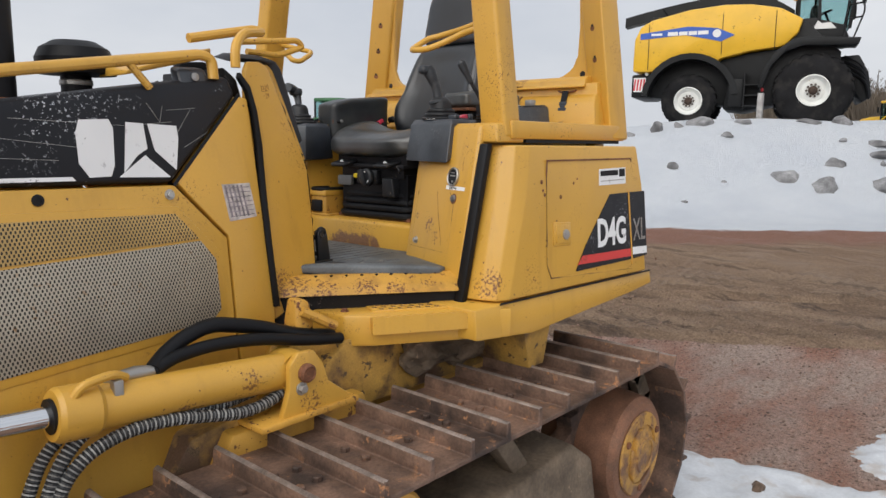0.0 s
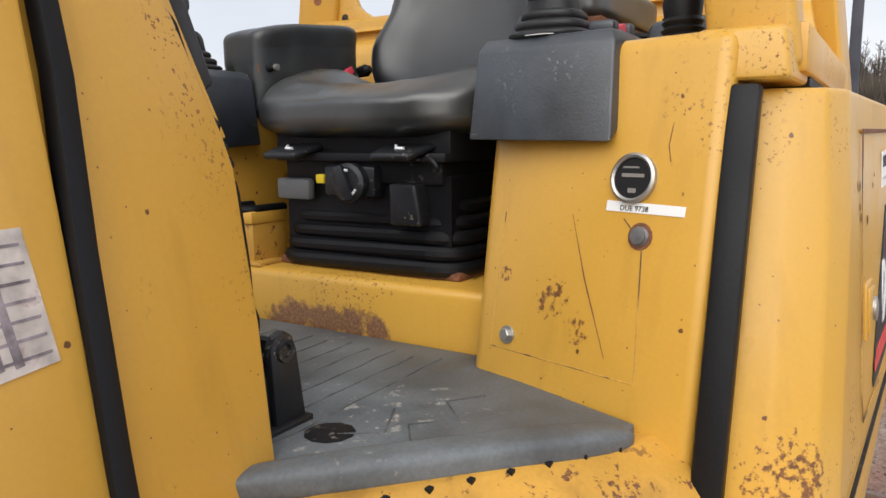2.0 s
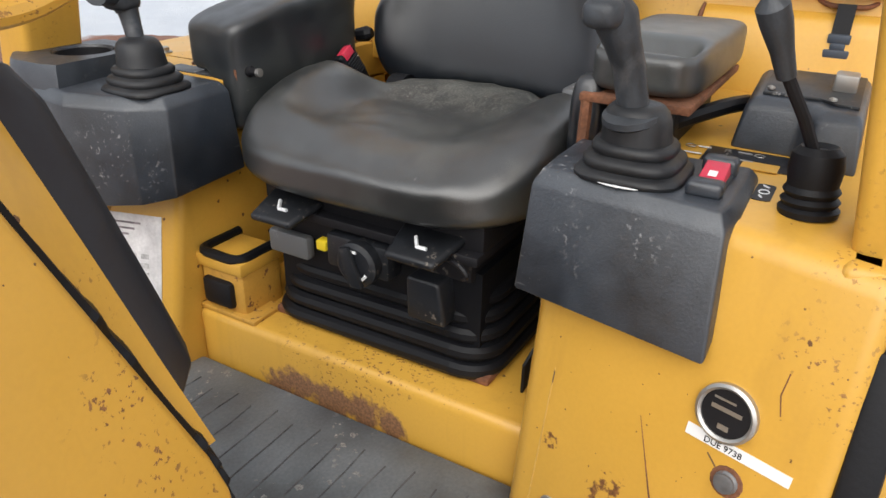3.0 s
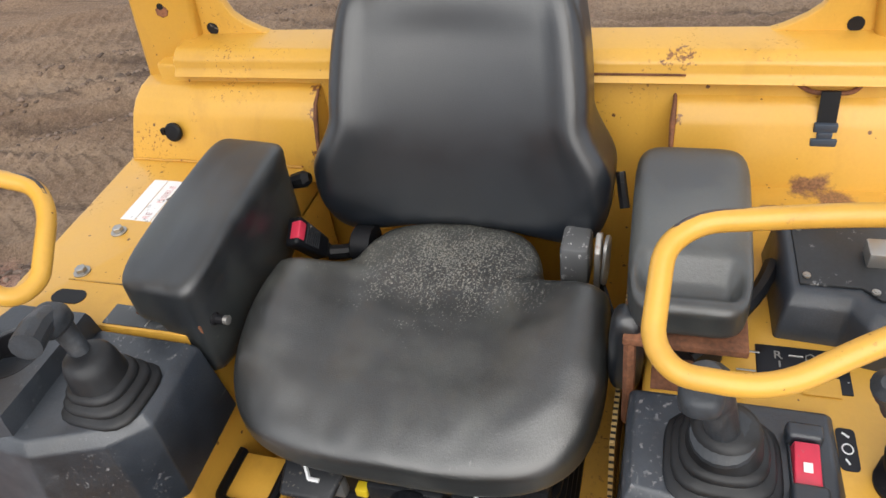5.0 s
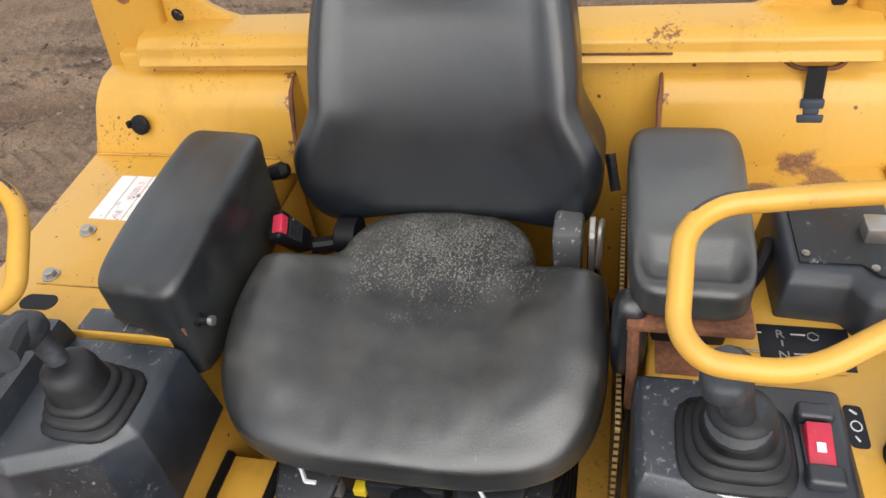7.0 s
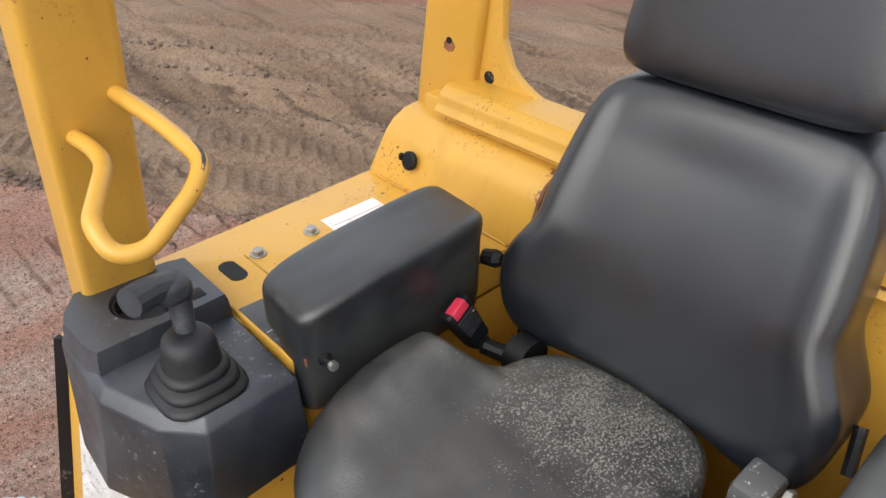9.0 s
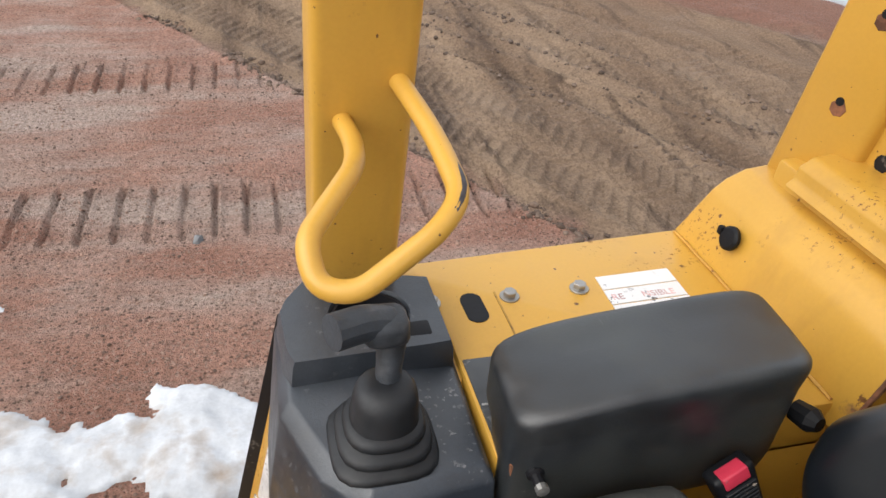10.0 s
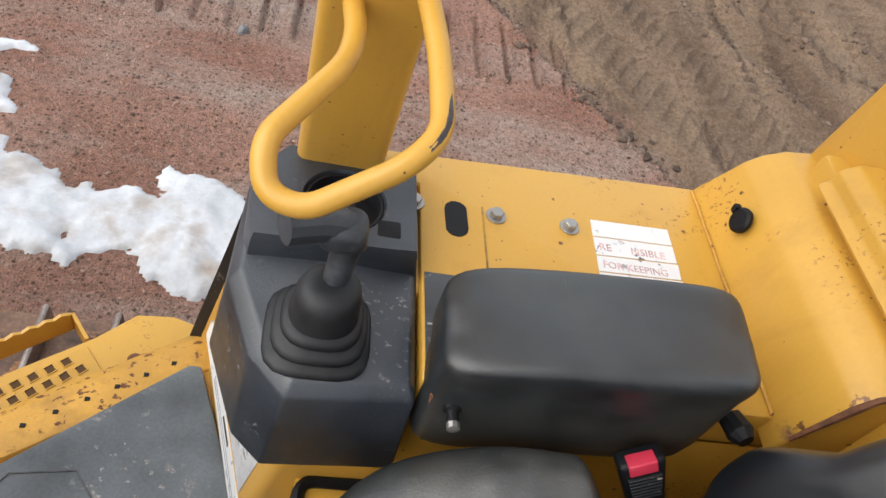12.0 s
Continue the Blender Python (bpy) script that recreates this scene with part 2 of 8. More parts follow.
M_snow = material("snow", (0.70, 0.735, 0.79), 0.7, var=0.03, var_scale=1.5, grain=0.02, grain_scale=40, bump=0.4, bump_scale=14, spec=0.2)
M_snowdirty = material("old_snow", (0.55, 0.57, 0.60), 0.6, var=0.09, var_scale=5, grain=0.06, grain_scale=60, bump=0.6, bump_scale=30, tint=(0.36, 0.30, 0.25), tint_scale=7, tint_low=0.52, tint_high=0.75, spec=0.3)
M_rock = material("grey_rock", (0.20, 0.20, 0.205), 0.85, var=0.25, var_scale=4, grain=0.2, grain_scale=30, bump=0.7, bump_scale=9, rnd=0.3)
M_holes = material("dark_brown_hole_floor", (0.110, 0.056, 0.022), 0.9, var=0.2)
M_foil = material("faded_foil", (0.52, 0.47, 0.44), 0.45, metal=0.2, var=0.2, var_scale=40, spots=0.8, spot_color=(0.28, 0.22, 0.22), spot_scale=70, mask_scale=25)
M_grey_ink = material("faded_grey_ink", (0.22, 0.19, 0.21), 0.6, var=0.3, var_scale=80)

# ---- mesh tools ----
def B():
    return bmesh.new()


def part(name, bm, mat, parent=None, label="", smooth=30):
    """Links a bmesh as one mesh object, as a part of parent (its vertices are in world places)."""
    me = bpy.data.meshes.new(name)
    bmesh.ops.recalc_face_normals(bm, faces=bm.faces[:])
    bm.to_mesh(me)
    bm.free()
    for m in mat if isinstance(mat, (list, tuple)) else [mat]:
        me.materials.append(m)
    if smooth:
        me.polygons.foreach_set("use_smooth", [True] * len(me.polygons))
        me.set_sharp_from_angle(angle=radians(smooth))
    ob = new(name, me)
    if parent is not None:
        ob.parent = parent
        ob.matrix_parent_inverse = Matrix.Translation(-parent.location) if parent.parent is None else Matrix.Identity(4)
    if label:
        ob["label"] = label
    return ob


def thing(name, loc, label, category, group="", kind=""):
    ob = new(name)
    ob.location = loc
    return tagged(ob, label, category, group, kind)


def bevel(bm, edges, w, seg=2):
    if w:
        bmesh.ops.bevel(bm, geom=list(edges), offset=w, segments=seg, profile=0.5, affect="EDGES", clamp_overlap=True)


def solid(bm, rings, bev=0.0, seg=2, cap=True, closed=True):
    """Skins a list of rings with equal numbers of points."""
    vs = [[bm.verts.new(p) for p in r] for r in rings]
    k = len(rings[0])
    faces = []
    for a, b in zip(vs, vs[1:]):
        for i in range(k if closed else k - 1):
            j = (i + 1) % k
            faces.append(bm.faces.new((a[i], a[j], b[j], b[i])))
    if cap:
        faces.append(bm.faces.new(vs[0][::-1]))
        faces.append(bm.faces.new(vs[-1]))
    if bev:
        edges = {e for f in faces for e in f.edges}
        bmesh.ops.recalc_face_normals(bm, faces=faces)
        bevel(bm, [e for e in edges if e.calc_face_angle(0) > 0.25], bev, seg)
    return bm


def box(bm, x0, x1, y0, y1, z0, z1, bev=0.0, seg=2):
    r = [[(x0, y0, z), (x1, y0, z), (x1, y1, z), (x0, y1, z)] for z in (z0, z1)]
    return solid(bm, r, bev, seg)


def prism(bm, pts, axis, a, b, bev=0.0, seg=2):
    """A polygon, given in the two other axes, drawn out along one axis from a to b."""
    put = {"x": lambda p, v: (v, p[0], p[1]), "y": lambda p, v: (p[0], v, p[1]), "z": lambda p, v: (p[0], p[1], v)}[axis]
    return solid(bm, [[put(p, a) for p in pts], [put(p, b) for p in pts]], bev, seg)


def rounded_path(pts, r=0.03, n=5, closed=False):
    """Rounds the corners of a polyline."""
    pts = [Vector(p) for p in pts]
    out = []
    k = len(pts)
    for i, p in enumerate(pts):
        if not closed and i in (0, k - 1):
            out.append(p)
            continue
        a, b = pts[i - 1] - p, pts[(i + 1) % k] - p
        d = min(r, a.length * 0.48, b.length * 0.48)
        s, e = p + a.normalized() * d, p + b.normalized() * d
        for j in range(n + 1):
            t = j / n
            out.append(s * (1 - t) ** 2 + p * 2 * t * (1 - t) + e * t * t)
    return out


def tube(bm, pts, r, n=10, closed=False, ripple=0.0):
    """A round bar along a path."""
    pts = [Vector(p) for p in pts]
    k = len(pts)
    rings = []
    up = None
    for i, p in enumerate(pts):
        a = pts[i - 1] if (i or closed) else p
        b = pts[(i + 1) % k] if (i < k - 1 or closed) else p
        d = (b - a).normalized()
        if up is None:
            up = d.orthogonal().normalized()
        up = (up - d * up.dot(d)).normalized()
        side = d.cross(up)
        rad = (r[i] if isinstance(r, (list, tuple)) else r) * (1 + (ripple if i % 2 else -ripple))
        rings.append([p + (up * math.cos(t) + side * math.sin(t)) * rad for t in (2 * math.pi * j / n for j in range(n))])
    if closed:
        rings.append(rings[0])
    return solid(bm, rings, cap=not closed)


def lathe(bm, prof, origin, axis=(0, 0, 1), n=24):
    """Turns a profile of (radius, height) about an axis."""
    q = Vector(axis).to_track_quat("Z", "Y").to_matrix()
    o = Vector(origin)
    rings = [[o + q @ Vector((max(r, 1e-4) * math.cos(t), max(r, 1e-4) * math.sin(t), h)) for t in (2 * math.pi * j / n for j in range(n))] for r, h in prof]
    return solid(bm, rings)


def pillow(bm, centre, half, e=4.0, n=14, shape=None):
    """A soft, rounded block; shape(u, v, w) moves points given in -1..1."""
    made = {}

    def vert(p):
        key = tuple(round(c, 5) for c in p)
        if key not in made:
            s = sum(abs(c) ** e for c in p) ** (1 / e)
            q = [c / s for c in p]
            d = shape(*q) if shape else q
            made[key] = bm.verts.new([centre[i] + half[i] * d[i] for i in range(3)])
        return made[key]

    g = [math.tan((2 * i / n - 1) * math.pi / 4) for i in range(n + 1)]
    for ax in range(3):
        for sg in (-1, 1):
            for i in range(n):
                for j in range(n):
                    f = []
                    for a, b in ((i, j), (i + 1, j), (i + 1, j + 1), (i, j + 1)):
                        p = [0, 0, 0]
                        p[ax], p[(ax + 1) % 3], p[(ax + 2) % 3] = sg, g[a], g[b]
                        f.append(vert(p))
                    try:
                        bm.faces.new(f)
                    except ValueError:
                        pass
    return bm


def mirror_y(bm):
    """A copy of bm on the other side of the machine's middle."""
    c = bm.copy()
    for v in c.verts:
        v.co.y = -v.co.y
    return c


def bolt_head(bm, at, axis=(0, 0, 1), r=0.009, h=0.008):
    lathe(bm, [(r * 1.5, 0), (r * 1.5, 0.002), (r * 1.45, 0.0025)], at, axis, 14)
    lathe(bm, [(r, 0.002), (r, h), (r * 0.85, h + 0.001)], at, axis, 6)
    return bm


def letters(name, text, size, m, mat, parent, depth=0.0006, label="", shear=0.0, bold=0.0):
    """Raised lettering in the built-in font."""
    cu = bpy.data.curves.new(name, "FONT")
    cu.body, cu.size, cu.extrude, cu.shear = text, size, depth, shear
    cu.offset = bold
    cu.resolution_u = 3
    ob = bpy.data.objects.new(name + "_curve", cu)
    scene.collection.objects.link(ob)
    me = bpy.data.meshes.new_from_object(ob.evaluated_get(bpy.context.evaluated_depsgraph_get()))
    bpy.data.objects.remove(ob)
    bpy.data.curves.remove(cu)
    me.transform(m)
    me.materials.clear()
    me.materials.append(mat)
    me.name = name
    o = new(name, me)
    if parent is not None:
        o.parent = parent
        o.matrix_parent_inverse = Matrix.Translation(-parent.location) if parent.parent is None else Matrix.Identity(4)
    if label:
        o["label"] = label
    return o

# ---- ground, bank and distance ----
BANK_A, BANK_N = Vector((10.3, 7.35)), Vector((0.759, 0.652))
BANK_D = Vector((0.652, -0.759))


def bank_height(x, y):
    s = (Vector((x, y)) - BANK_A).dot(BANK_N)
    u = (Vector((x, y)) - BANK_A).dot(BANK_D)
    s += 0.25 * noise.noise((u * 0.35, 3.1, 0.0)) + 0.1 * noise.noise((u * 1.3, 9.0, 0.0))
    top = 1.38 + 0.72 * min(1.0, max(0.0, (u - 1) / 6.0))
    t = min(1.0, max(0.0, s / 5.0))
    return top * t * t * (3 - 2 * t) * (1.0 if s < 40 else max(0.75, 1 - (s - 40) * 0.002)) - 0.14 * min(1.0, max(0.0, s - 6.0)) - 0.4 * min(1.0, max(0.0, (s - 12.0) / 5.0)), s, u


# the edge between reddish gravel and wet mud runs along EDGE_E . (x, y) = 4.36; wheel tracks lie beside it
EDGE_E = (0.846, 0.533)
# offset from the edge, half width, depth, lug pitch, lug depth
TRACKS = [(0.08, 0.10, 0.035, 0.0, 0.0), (0.55, 0.26, 0.012, 0.115, 0.030), (1.05, 0.24, 0.02, 0.11, 0.030), (1.55, 0.16, 0.05, 0.10, 0.030), (1.9, 0.12, 0.035, 0.0, 0.0), (2.3, 0.2, 0.03, 0.11, 0.030), (2.85, 0.25, 0.025, 0.13, 0.030),
          (3.45, 0.18, 0.03, 0.13, 0.03), (4.1, 0.22, 0.03, 0.0, 0.0), (4.8, 0.25, 0.035, 0.2, 0.02), (5.7, 0.25, 0.03, 0.0, 0.0), (6.6, 0.3, 0.04, 0.25, 0.02)]


def ground_height(x, y):
    b, s, u = bank_height(x, y)
    z = b + 0.02 * noise.noise((x * 0.5, y * 0.5, 0.0))
    if s < 0 and abs(x - 3) < 12 and abs(y - 2) < 10:
        z += 0.012 * noise.noise((x * 3, y * 3, 1.0)) + 0.007 * noise.noise((x * 11, y * 11, 2.0)) + 0.004 * noise.noise((x * 31, y * 31, 5.0))
        e = x * EDGE_E[0] + y * EDGE_E[1] - 4.36
        a = -x * EDGE_E[1] + y * EDGE_E[0]
        e += 0.05 * noise.noise((a * 1.3, 0.0, 7.0)) + 0.02 * noise.noise((a * 6, 0.0, 7.0)) + 0.05 * max(0.0, e - 2) * noise.noise((a * 0.25, 1.0, 7.0))
        if e > -0.5:
            rough = 0.5 + 0.5 * noise.noise((x * 1.7, y * 1.7, 8.0))
            for off, w, dep, lug, ld in TRACKS:
                d = e - off
                if abs(d) < 3 * w:
                    q = d / w
                    z += -dep * math.exp(-q ** 4) + 0.55 * dep * math.exp(-((abs(q) - 1.35) / 0.3) ** 2) * (0.6 + 0.8 * rough)
                    if lug and abs(q) < 1.05:
                        ph = (a + (0.5 * abs(d) if lug > 0.105 else 0.8 * d)) / lug
                        z += 1.15 * ld * min(1.0, max(0.0, 3.0 * math.sin(2 * math.pi * ph) - 1.0)) * (0.35 + 0.65 * rough)
            if e < 3:
                z += 0.012 * noise.noise((a * 5, e * 22, 3.0)) * min(1.0, e + 0.5)
        # grouser slots pressed by crawler tracks: narrow bars across two belts
        for y0, y1, x0, x1 in ((2.92, 3.50, -1.6, 3.20), (4.76, 5.32, -1.6, 2.0)):
            if y0 < y < y1 and x0 < x < x1:
                wob = 0.008 * noise.noise((y * 7, math.floor(x / 0.155), 2.0))
                d = abs((x + wob) % 0.155 - 0.0775)
                fade = min(1.0, (y - y0) / 0.06, (y1 - y) / 0.06) * (0.55 + 0.6 * noise.noise((x * 2.1, y * 2.1, 6.0)))
                if d < 0.017:
                    z -= 0.046 * max(0.0, fade) * min(1.0, (0.017 - d) / 0.008)
                elif d < 0.034:
                    z += 0.016 * max(0.0, fade)
    elif s >= 0:
        z += 0.05 * noise.noise((x * 0.9, y * 0.9, 4.0)) * min(1, s)
    return z


def graded(stretches, far, grow=1.13):
    """Grid lines with a step of their own on each stretch, growing towards the horizon."""
    lo, hi = stretches[0][0], stretches[-1][1]
    c = [v for p, q, st in stretches for v in np.arange(p, q, st)]
    ends = []
    for edge, sg, st in ((lo, -1, stretches[0][2]), (hi, 1, stretches[-1][2])):
        row, v, step = [], edge, st
        while abs(v) < far:
            step *= grow
            v += sg * step
            row.append(v)
        ends.append(row)
    return ends[0][::-1] + c + [hi] + ends[1]


gx = graded([(-0.6, 0.2, 0.03), (0.2, 3.4, 0.0135), (3.4, 5.4, 0.018), (5.4, 7.0, 0.03)], 900)
gy = graded([(-2.6, 1.0, 0.06), (1.0, 5.4, 0.020), (5.4, 7.0, 0.035)], 900)
verts = [(x, y, ground_height(x, y)) for y in gy for x in gx]
nx = len(gx)
faces = [(j * nx + i, j * nx + i + 1, (j + 1) * nx + i + 1, (j + 1) * nx + i) for j in range(len(gy) - 1) for i in range(nx - 1)]
me = bpy.data.meshes.new("ground")
me.from_pydata(verts, [], faces)
me.polygons.foreach_set("use_smooth", [True] * len(me.polygons))


def ground_material():
    """Wet brown dirt with reddish gravel nearer the machine, and snow on the bank and the land beyond it."""
    m = bpy.data.materials.new("dirt_and_snow")
    m.use_nodes = True
    n, l = m.node_tree.nodes, m.node_tree.links
    b = n["Principled BSDF"]
    geo = n.new("ShaderNodeNewGeometry")
    sep = n.new("ShaderNodeSeparateXYZ")
    l.new(geo.outputs["Position"], sep.inputs[0])

    def math_(op, a, c=0.0):
        k = n.new("ShaderNodeMath")
        k.operation = op
        for i, v in enumerate((a, c)):
            if isinstance(v, (int, float)):
                k.inputs[i].default_value = v
            else:
                l.new(v, k.inputs[i])
        return k.outputs[0]

    def tex(scale, detail=5.0, rough=0.6, stretch=None):
        t = n.new("ShaderNodeTexNoise")
        t.inputs["Scale"].default_value, t.inputs["Detail"].default_value, t.inputs["Roughness"].default_value = scale, detail, rough
        if stretch:
            mp = n.new("ShaderNodeMapping")
            mp.inputs["Rotation"].default_value = (0, 0, radians(stretch[0]))
            mp.inputs["Scale"].default_value = stretch[1]
            l.new(geo.outputs["Position"], mp.inputs[0])
            l.new(mp.outputs[0], t.inputs["Vector"])
        else:
            l.new(geo.outputs["Position"], t.inputs["Vector"])
        return t.outputs["Fac"]

    def ramp(s, a, c):
        r = n.new("ShaderNodeMapRange")
        r.inputs["From Min"].default_value, r.inputs["From Max"].default_value = a, c
        l.new(s, r.inputs["Value"])
        return r.outputs[0]

    def mix(f, a, c):
        x = n.new("ShaderNodeMix")
        x.data_type = "RGBA"
        for k, v in (("Factor", f), ("A", a), ("B", c)):
            if isinstance(v, tuple):
                x.inputs[k].default_value = (*v, 1)
            elif isinstance(v, (int, float)):
                x.inputs[k].default_value = v
            else:
                l.new(v, x.inputs[k])
        return x.outputs["Result"]

    # distance from the bank's foot
    s = math_("ADD", math_("MULTIPLY", math_("SUBTRACT", sep.outputs["X"], BANK_A.x), BANK_N.x), math_("MULTIPLY", math_("SUBTRACT", sep.outputs["Y"], BANK_A.y), BANK_N.y))
    s_w = math_("ADD", s, math_("MULTIPLY", math_("SUBTRACT", tex(0.8), 0.5), 1.2))
    edge = math_("SUBTRACT", math_("ADD", math_("MULTIPLY", sep.outputs["X"], EDGE_E[0]), math_("MULTIPLY", sep.outputs["Y"], EDGE_E[1])), 4.36)
    edge_w = math_("ADD", edge, math_("MULTIPLY", math_("SUBTRACT", tex(4.0, 6, 0.65), 0.5), 0.5))
    along = (34.4, (1.0, 0.09, 1.0))
    # wet mud: pale taupe crust, dark ruts drawn out along the tracks, browner further off
    mud = mix(ramp(tex(2.2, 6, 0.65, along), 0.35, 0.65), (0.270, 0.180, 0.120), (0.50, 0.355, 0.240))
    mud = mix(ramp(tex(5.0, 6, 0.7, along), 0.52, 0.64), mud, (0.145, 0.10, 0.073))
    brown = mix(ramp(tex(1.4, 6, 0.6, (40.0, (1.2, 0.1, 1.0))), 0.35, 0.65), (0.285, 0.182, 0.118), (0.41, 0.285, 0.190))
    brown = mix(ramp(tex(4.5, 6, 0.65, (40.0, (1.2, 0.07, 1.0))), 0.54, 0.66), brown, (0.165, 0.11, 0.076))
    clay = mix(ramp(edge_w, 2.2, 3.6), mud, brown)
    gravel = mix(ramp(tex(2.0, 6), 0.3, 0.7), (0.40, 0.195, 0.138), (0.60, 0.335, 0.250))
    # pale greyish patches paint the wet sheen into the gravel's colour
    gravel = mix(ramp(tex(1.1, 6, 0.6, (0.0, (0.5, 1.6, 1.0))), 0.45, 0.60), gravel, (0.60, 0.455, 0.385))
    near = ramp(edge_w, 0.12, -0.06)
    foot = ramp(s_w, -3.6, -3.0)
    dirt = mix(near, clay, gravel)
    dirt = mix(foot, dirt, (0.345, 0.175, 0.125))
    # grit: single grains, light and dark, thicker on the gravel
    for size, seed_rot in ((55, 0.0), (130, 20.0)):
        pebble = n.new("ShaderNodeTexVoronoi")
        pebble.inputs["Scale"].default_value = size
        l.new(geo.outputs["Position"], pebble.inputs["Vector"])
        grain = n.new("ShaderNodeSeparateColor")
        l.new(pebble.outputs["Color"], grain.inputs[0])
        sel = math_("MULTIPLY", ramp(grain.outputs[0], 0.42, 0.50), ramp(pebble.outputs["Distance"], 0.45, 0.3))
        sel = math_("MULTIPLY", sel, ramp(near, -0.6, 1.0))
        dirt = mix(sel, dirt, mix(ramp(grain.outputs[1], 0.3, 0.7), mix(0.72, dirt, (0.05, 0.028, 0.02)), mix(0.62, dirt, (0.58, 0.41, 0.33))))
    dirt = mix(ramp(tex(45, 5, 0.75), 0.38, 0.62), mix(0.45, dirt, (0.06, 0.038, 0.026)), dirt)
    snow = mix(ramp(tex(0.7), 0.35, 0.7), (0.64, 0.68, 0.74), (0.71, 0.745, 0.79))
    fac = ramp(s_w, -1.75, -1.55)
    l.new(mix(fac, dirt, snow), b.inputs["Base Color"])
    wet = ramp(tex(1.3, 5), 0.48, 0.68)
    rr = n.new("ShaderNodeMapRange")
    rr.inputs["To Min"].default_value, rr.inputs["To Max"].default_value = 0.92, 0.5
    l.new(wet, rr.inputs["Value"])
    l.new(rr.outputs[0], b.inputs["Roughness"])
    b.inputs["Specular IOR Level"].default_value = 0.3
    bp = n.new("ShaderNodeBump")
    bp.inputs["Strength"].default_value, bp.inputs["Distance"].default_value = 1.0, 0.032
    l.new(math_("ADD", tex(55, 6, 0.75), math_("MULTIPLY", pebble.outputs["Distance"], -0.35)), bp.inputs["Height"])
    l.new(bp.outputs[0], b.inputs["Normal"])
    return m


me.materials.append(ground_material())
ground = tagged(new("ground", me), "brown rutted dirt yard with reddish gravel and a snow-covered bank", "ground", kind="structure")


def snow_patch(name, pts, h, seed, label, cell=0.014, ragged=1.0):
    """A melting sheet of snow: thick inside, thinning to a ragged rim with holes where the dirt shows."""
    poly = [Vector(p) for p in pts]
    xs, ys = [p.x for p in poly], [p.y for p in poly]

    def depth(x, y):
        best, inside = 9.0, False
        for p, q in zip(poly, poly[1:] + poly[:1]):
            e = q - p
            t = max(0.0, min(1.0, ((x - p.x) * e.x + (y - p.y) * e.y) / e.length_squared))
            best = min(best, math.hypot(x - p.x - e.x * t, y - p.y - e.y * t))
            if (p.y > y) != (q.y > y) and x < e.x * (y - p.y) / e.y + p.x:
                inside = not inside
        d = best if inside else -best
        d += ragged * (0.07 * noise.noise((x * 4, y * 4, seed)) + 0.045 * noise.noise((x * 13, y * 13, seed)) + 0.02 * noise.noise((x * 40, y * 40, seed)))
        return min(d, 0.27 + 0.36 * noise.noise((x * 2.3, y * 2.3, seed + 5)) + 0.12 * noise.noise((x * 9, y * 9, seed + 5)) if ragged >= 1 else d)

    nx_, ny_ = int((max(xs) - min(xs) + 0.3) / cell), int((max(ys) - min(ys) + 0.3) / cell)
    vs, val = [], []
    for j in range(ny_ + 1):
        for i in range(nx_ + 1):
            x, y = min(xs) - 0.15 + i * cell, min(ys) - 0.15 + j * cell
            d = depth(x, y)
            val.append(d)
            f = 1 - math.exp(-max(0.0, d) / 0.05)
            f *= 0.85 + 0.5 * noise.noise((x * 6, y * 6, seed)) + 0.25 * noise.noise((x * 20, y * 20, seed))
            vs.append((x, y, ground_height(x, y) + (h * max(0.08, f) + 0.004 if d > 0 else -0.012)))
    fs = []
    for j in range(ny_):
        for i in range(nx_):
            q = (j * (nx_ + 1) + i, j * (nx_ + 1) + i + 1, (j + 1) * (nx_ + 1) + i + 1, (j + 1) * (nx_ + 1) + i)
            if any(val[k] > 0 for k in q):
                fs.append(q)
    mesh = bpy.data.meshes.new(name)
    mesh.from_pydata(vs, [], fs)
    mesh.polygons.foreach_set("use_smooth", [True] * len(fs))
    mesh.materials.append(M_snowdirty)
    return tagged(new(name, mesh), label, "snow", kind="stuff")


snow_patch("snow_patch", [(-0.6, 1.92), (0.6, 1.95), (0.86, 1.92), (1.0, 1.85), (1.18, 1.78), (1.40, 1.79), (1.42, 1.94), (1.54, 1.93), (1.72, 1.86), (1.85, 1.80), (1.85, 1.36), (1.62, 1.36), (1.45, 1.42), (1.36, 1.50), (1.0, 1.46), (0.3, 1.38), (-0.6, 1.36)], 0.04, 3.0, "thin melting snow strip with a ragged edge on gravel")
snow_patch("snow_patch", [(0.1, 2.85), (0.5, 2.80), (0.64, 2.74), (0.55, 2.66), (0.1, 2.64)], 0.03, 7.0, "small melting snow remnant on gravel")
snow_patch("snow_patch", [(0.4, 2.58), (0.64, 2.56), (0.80, 2.50), (0.62, 2.42), (0.4, 2.42)], 0.03, 9.0, "small melting snow remnant on gravel")
snow_patch("snow_patch", [(0.4, 2.36), (0.66, 2.34), (0.79, 2.28), (0.83, 2.10), (0.6, 2.08), (0.4, 2.18)], 0.025, 13.0, "small melting snow remnant on gravel")
snow_patch("snow_patch", [(3.29, -0.67), (3.36, -1.0), (3.37, -1.25), (3.43, -1.5), (3.6, -2.6), (3.5, -4.0), (1.5, -4.6), (-1.0, -4.4), (-1.2, -2.0), (0.6, -1.35), (2.2, -1.05), (2.75, -0.45), (3.1, -0.35)], 0.05, 11.0, "wide smooth snow sheet beside the crawler track", 0.035, 0.7)


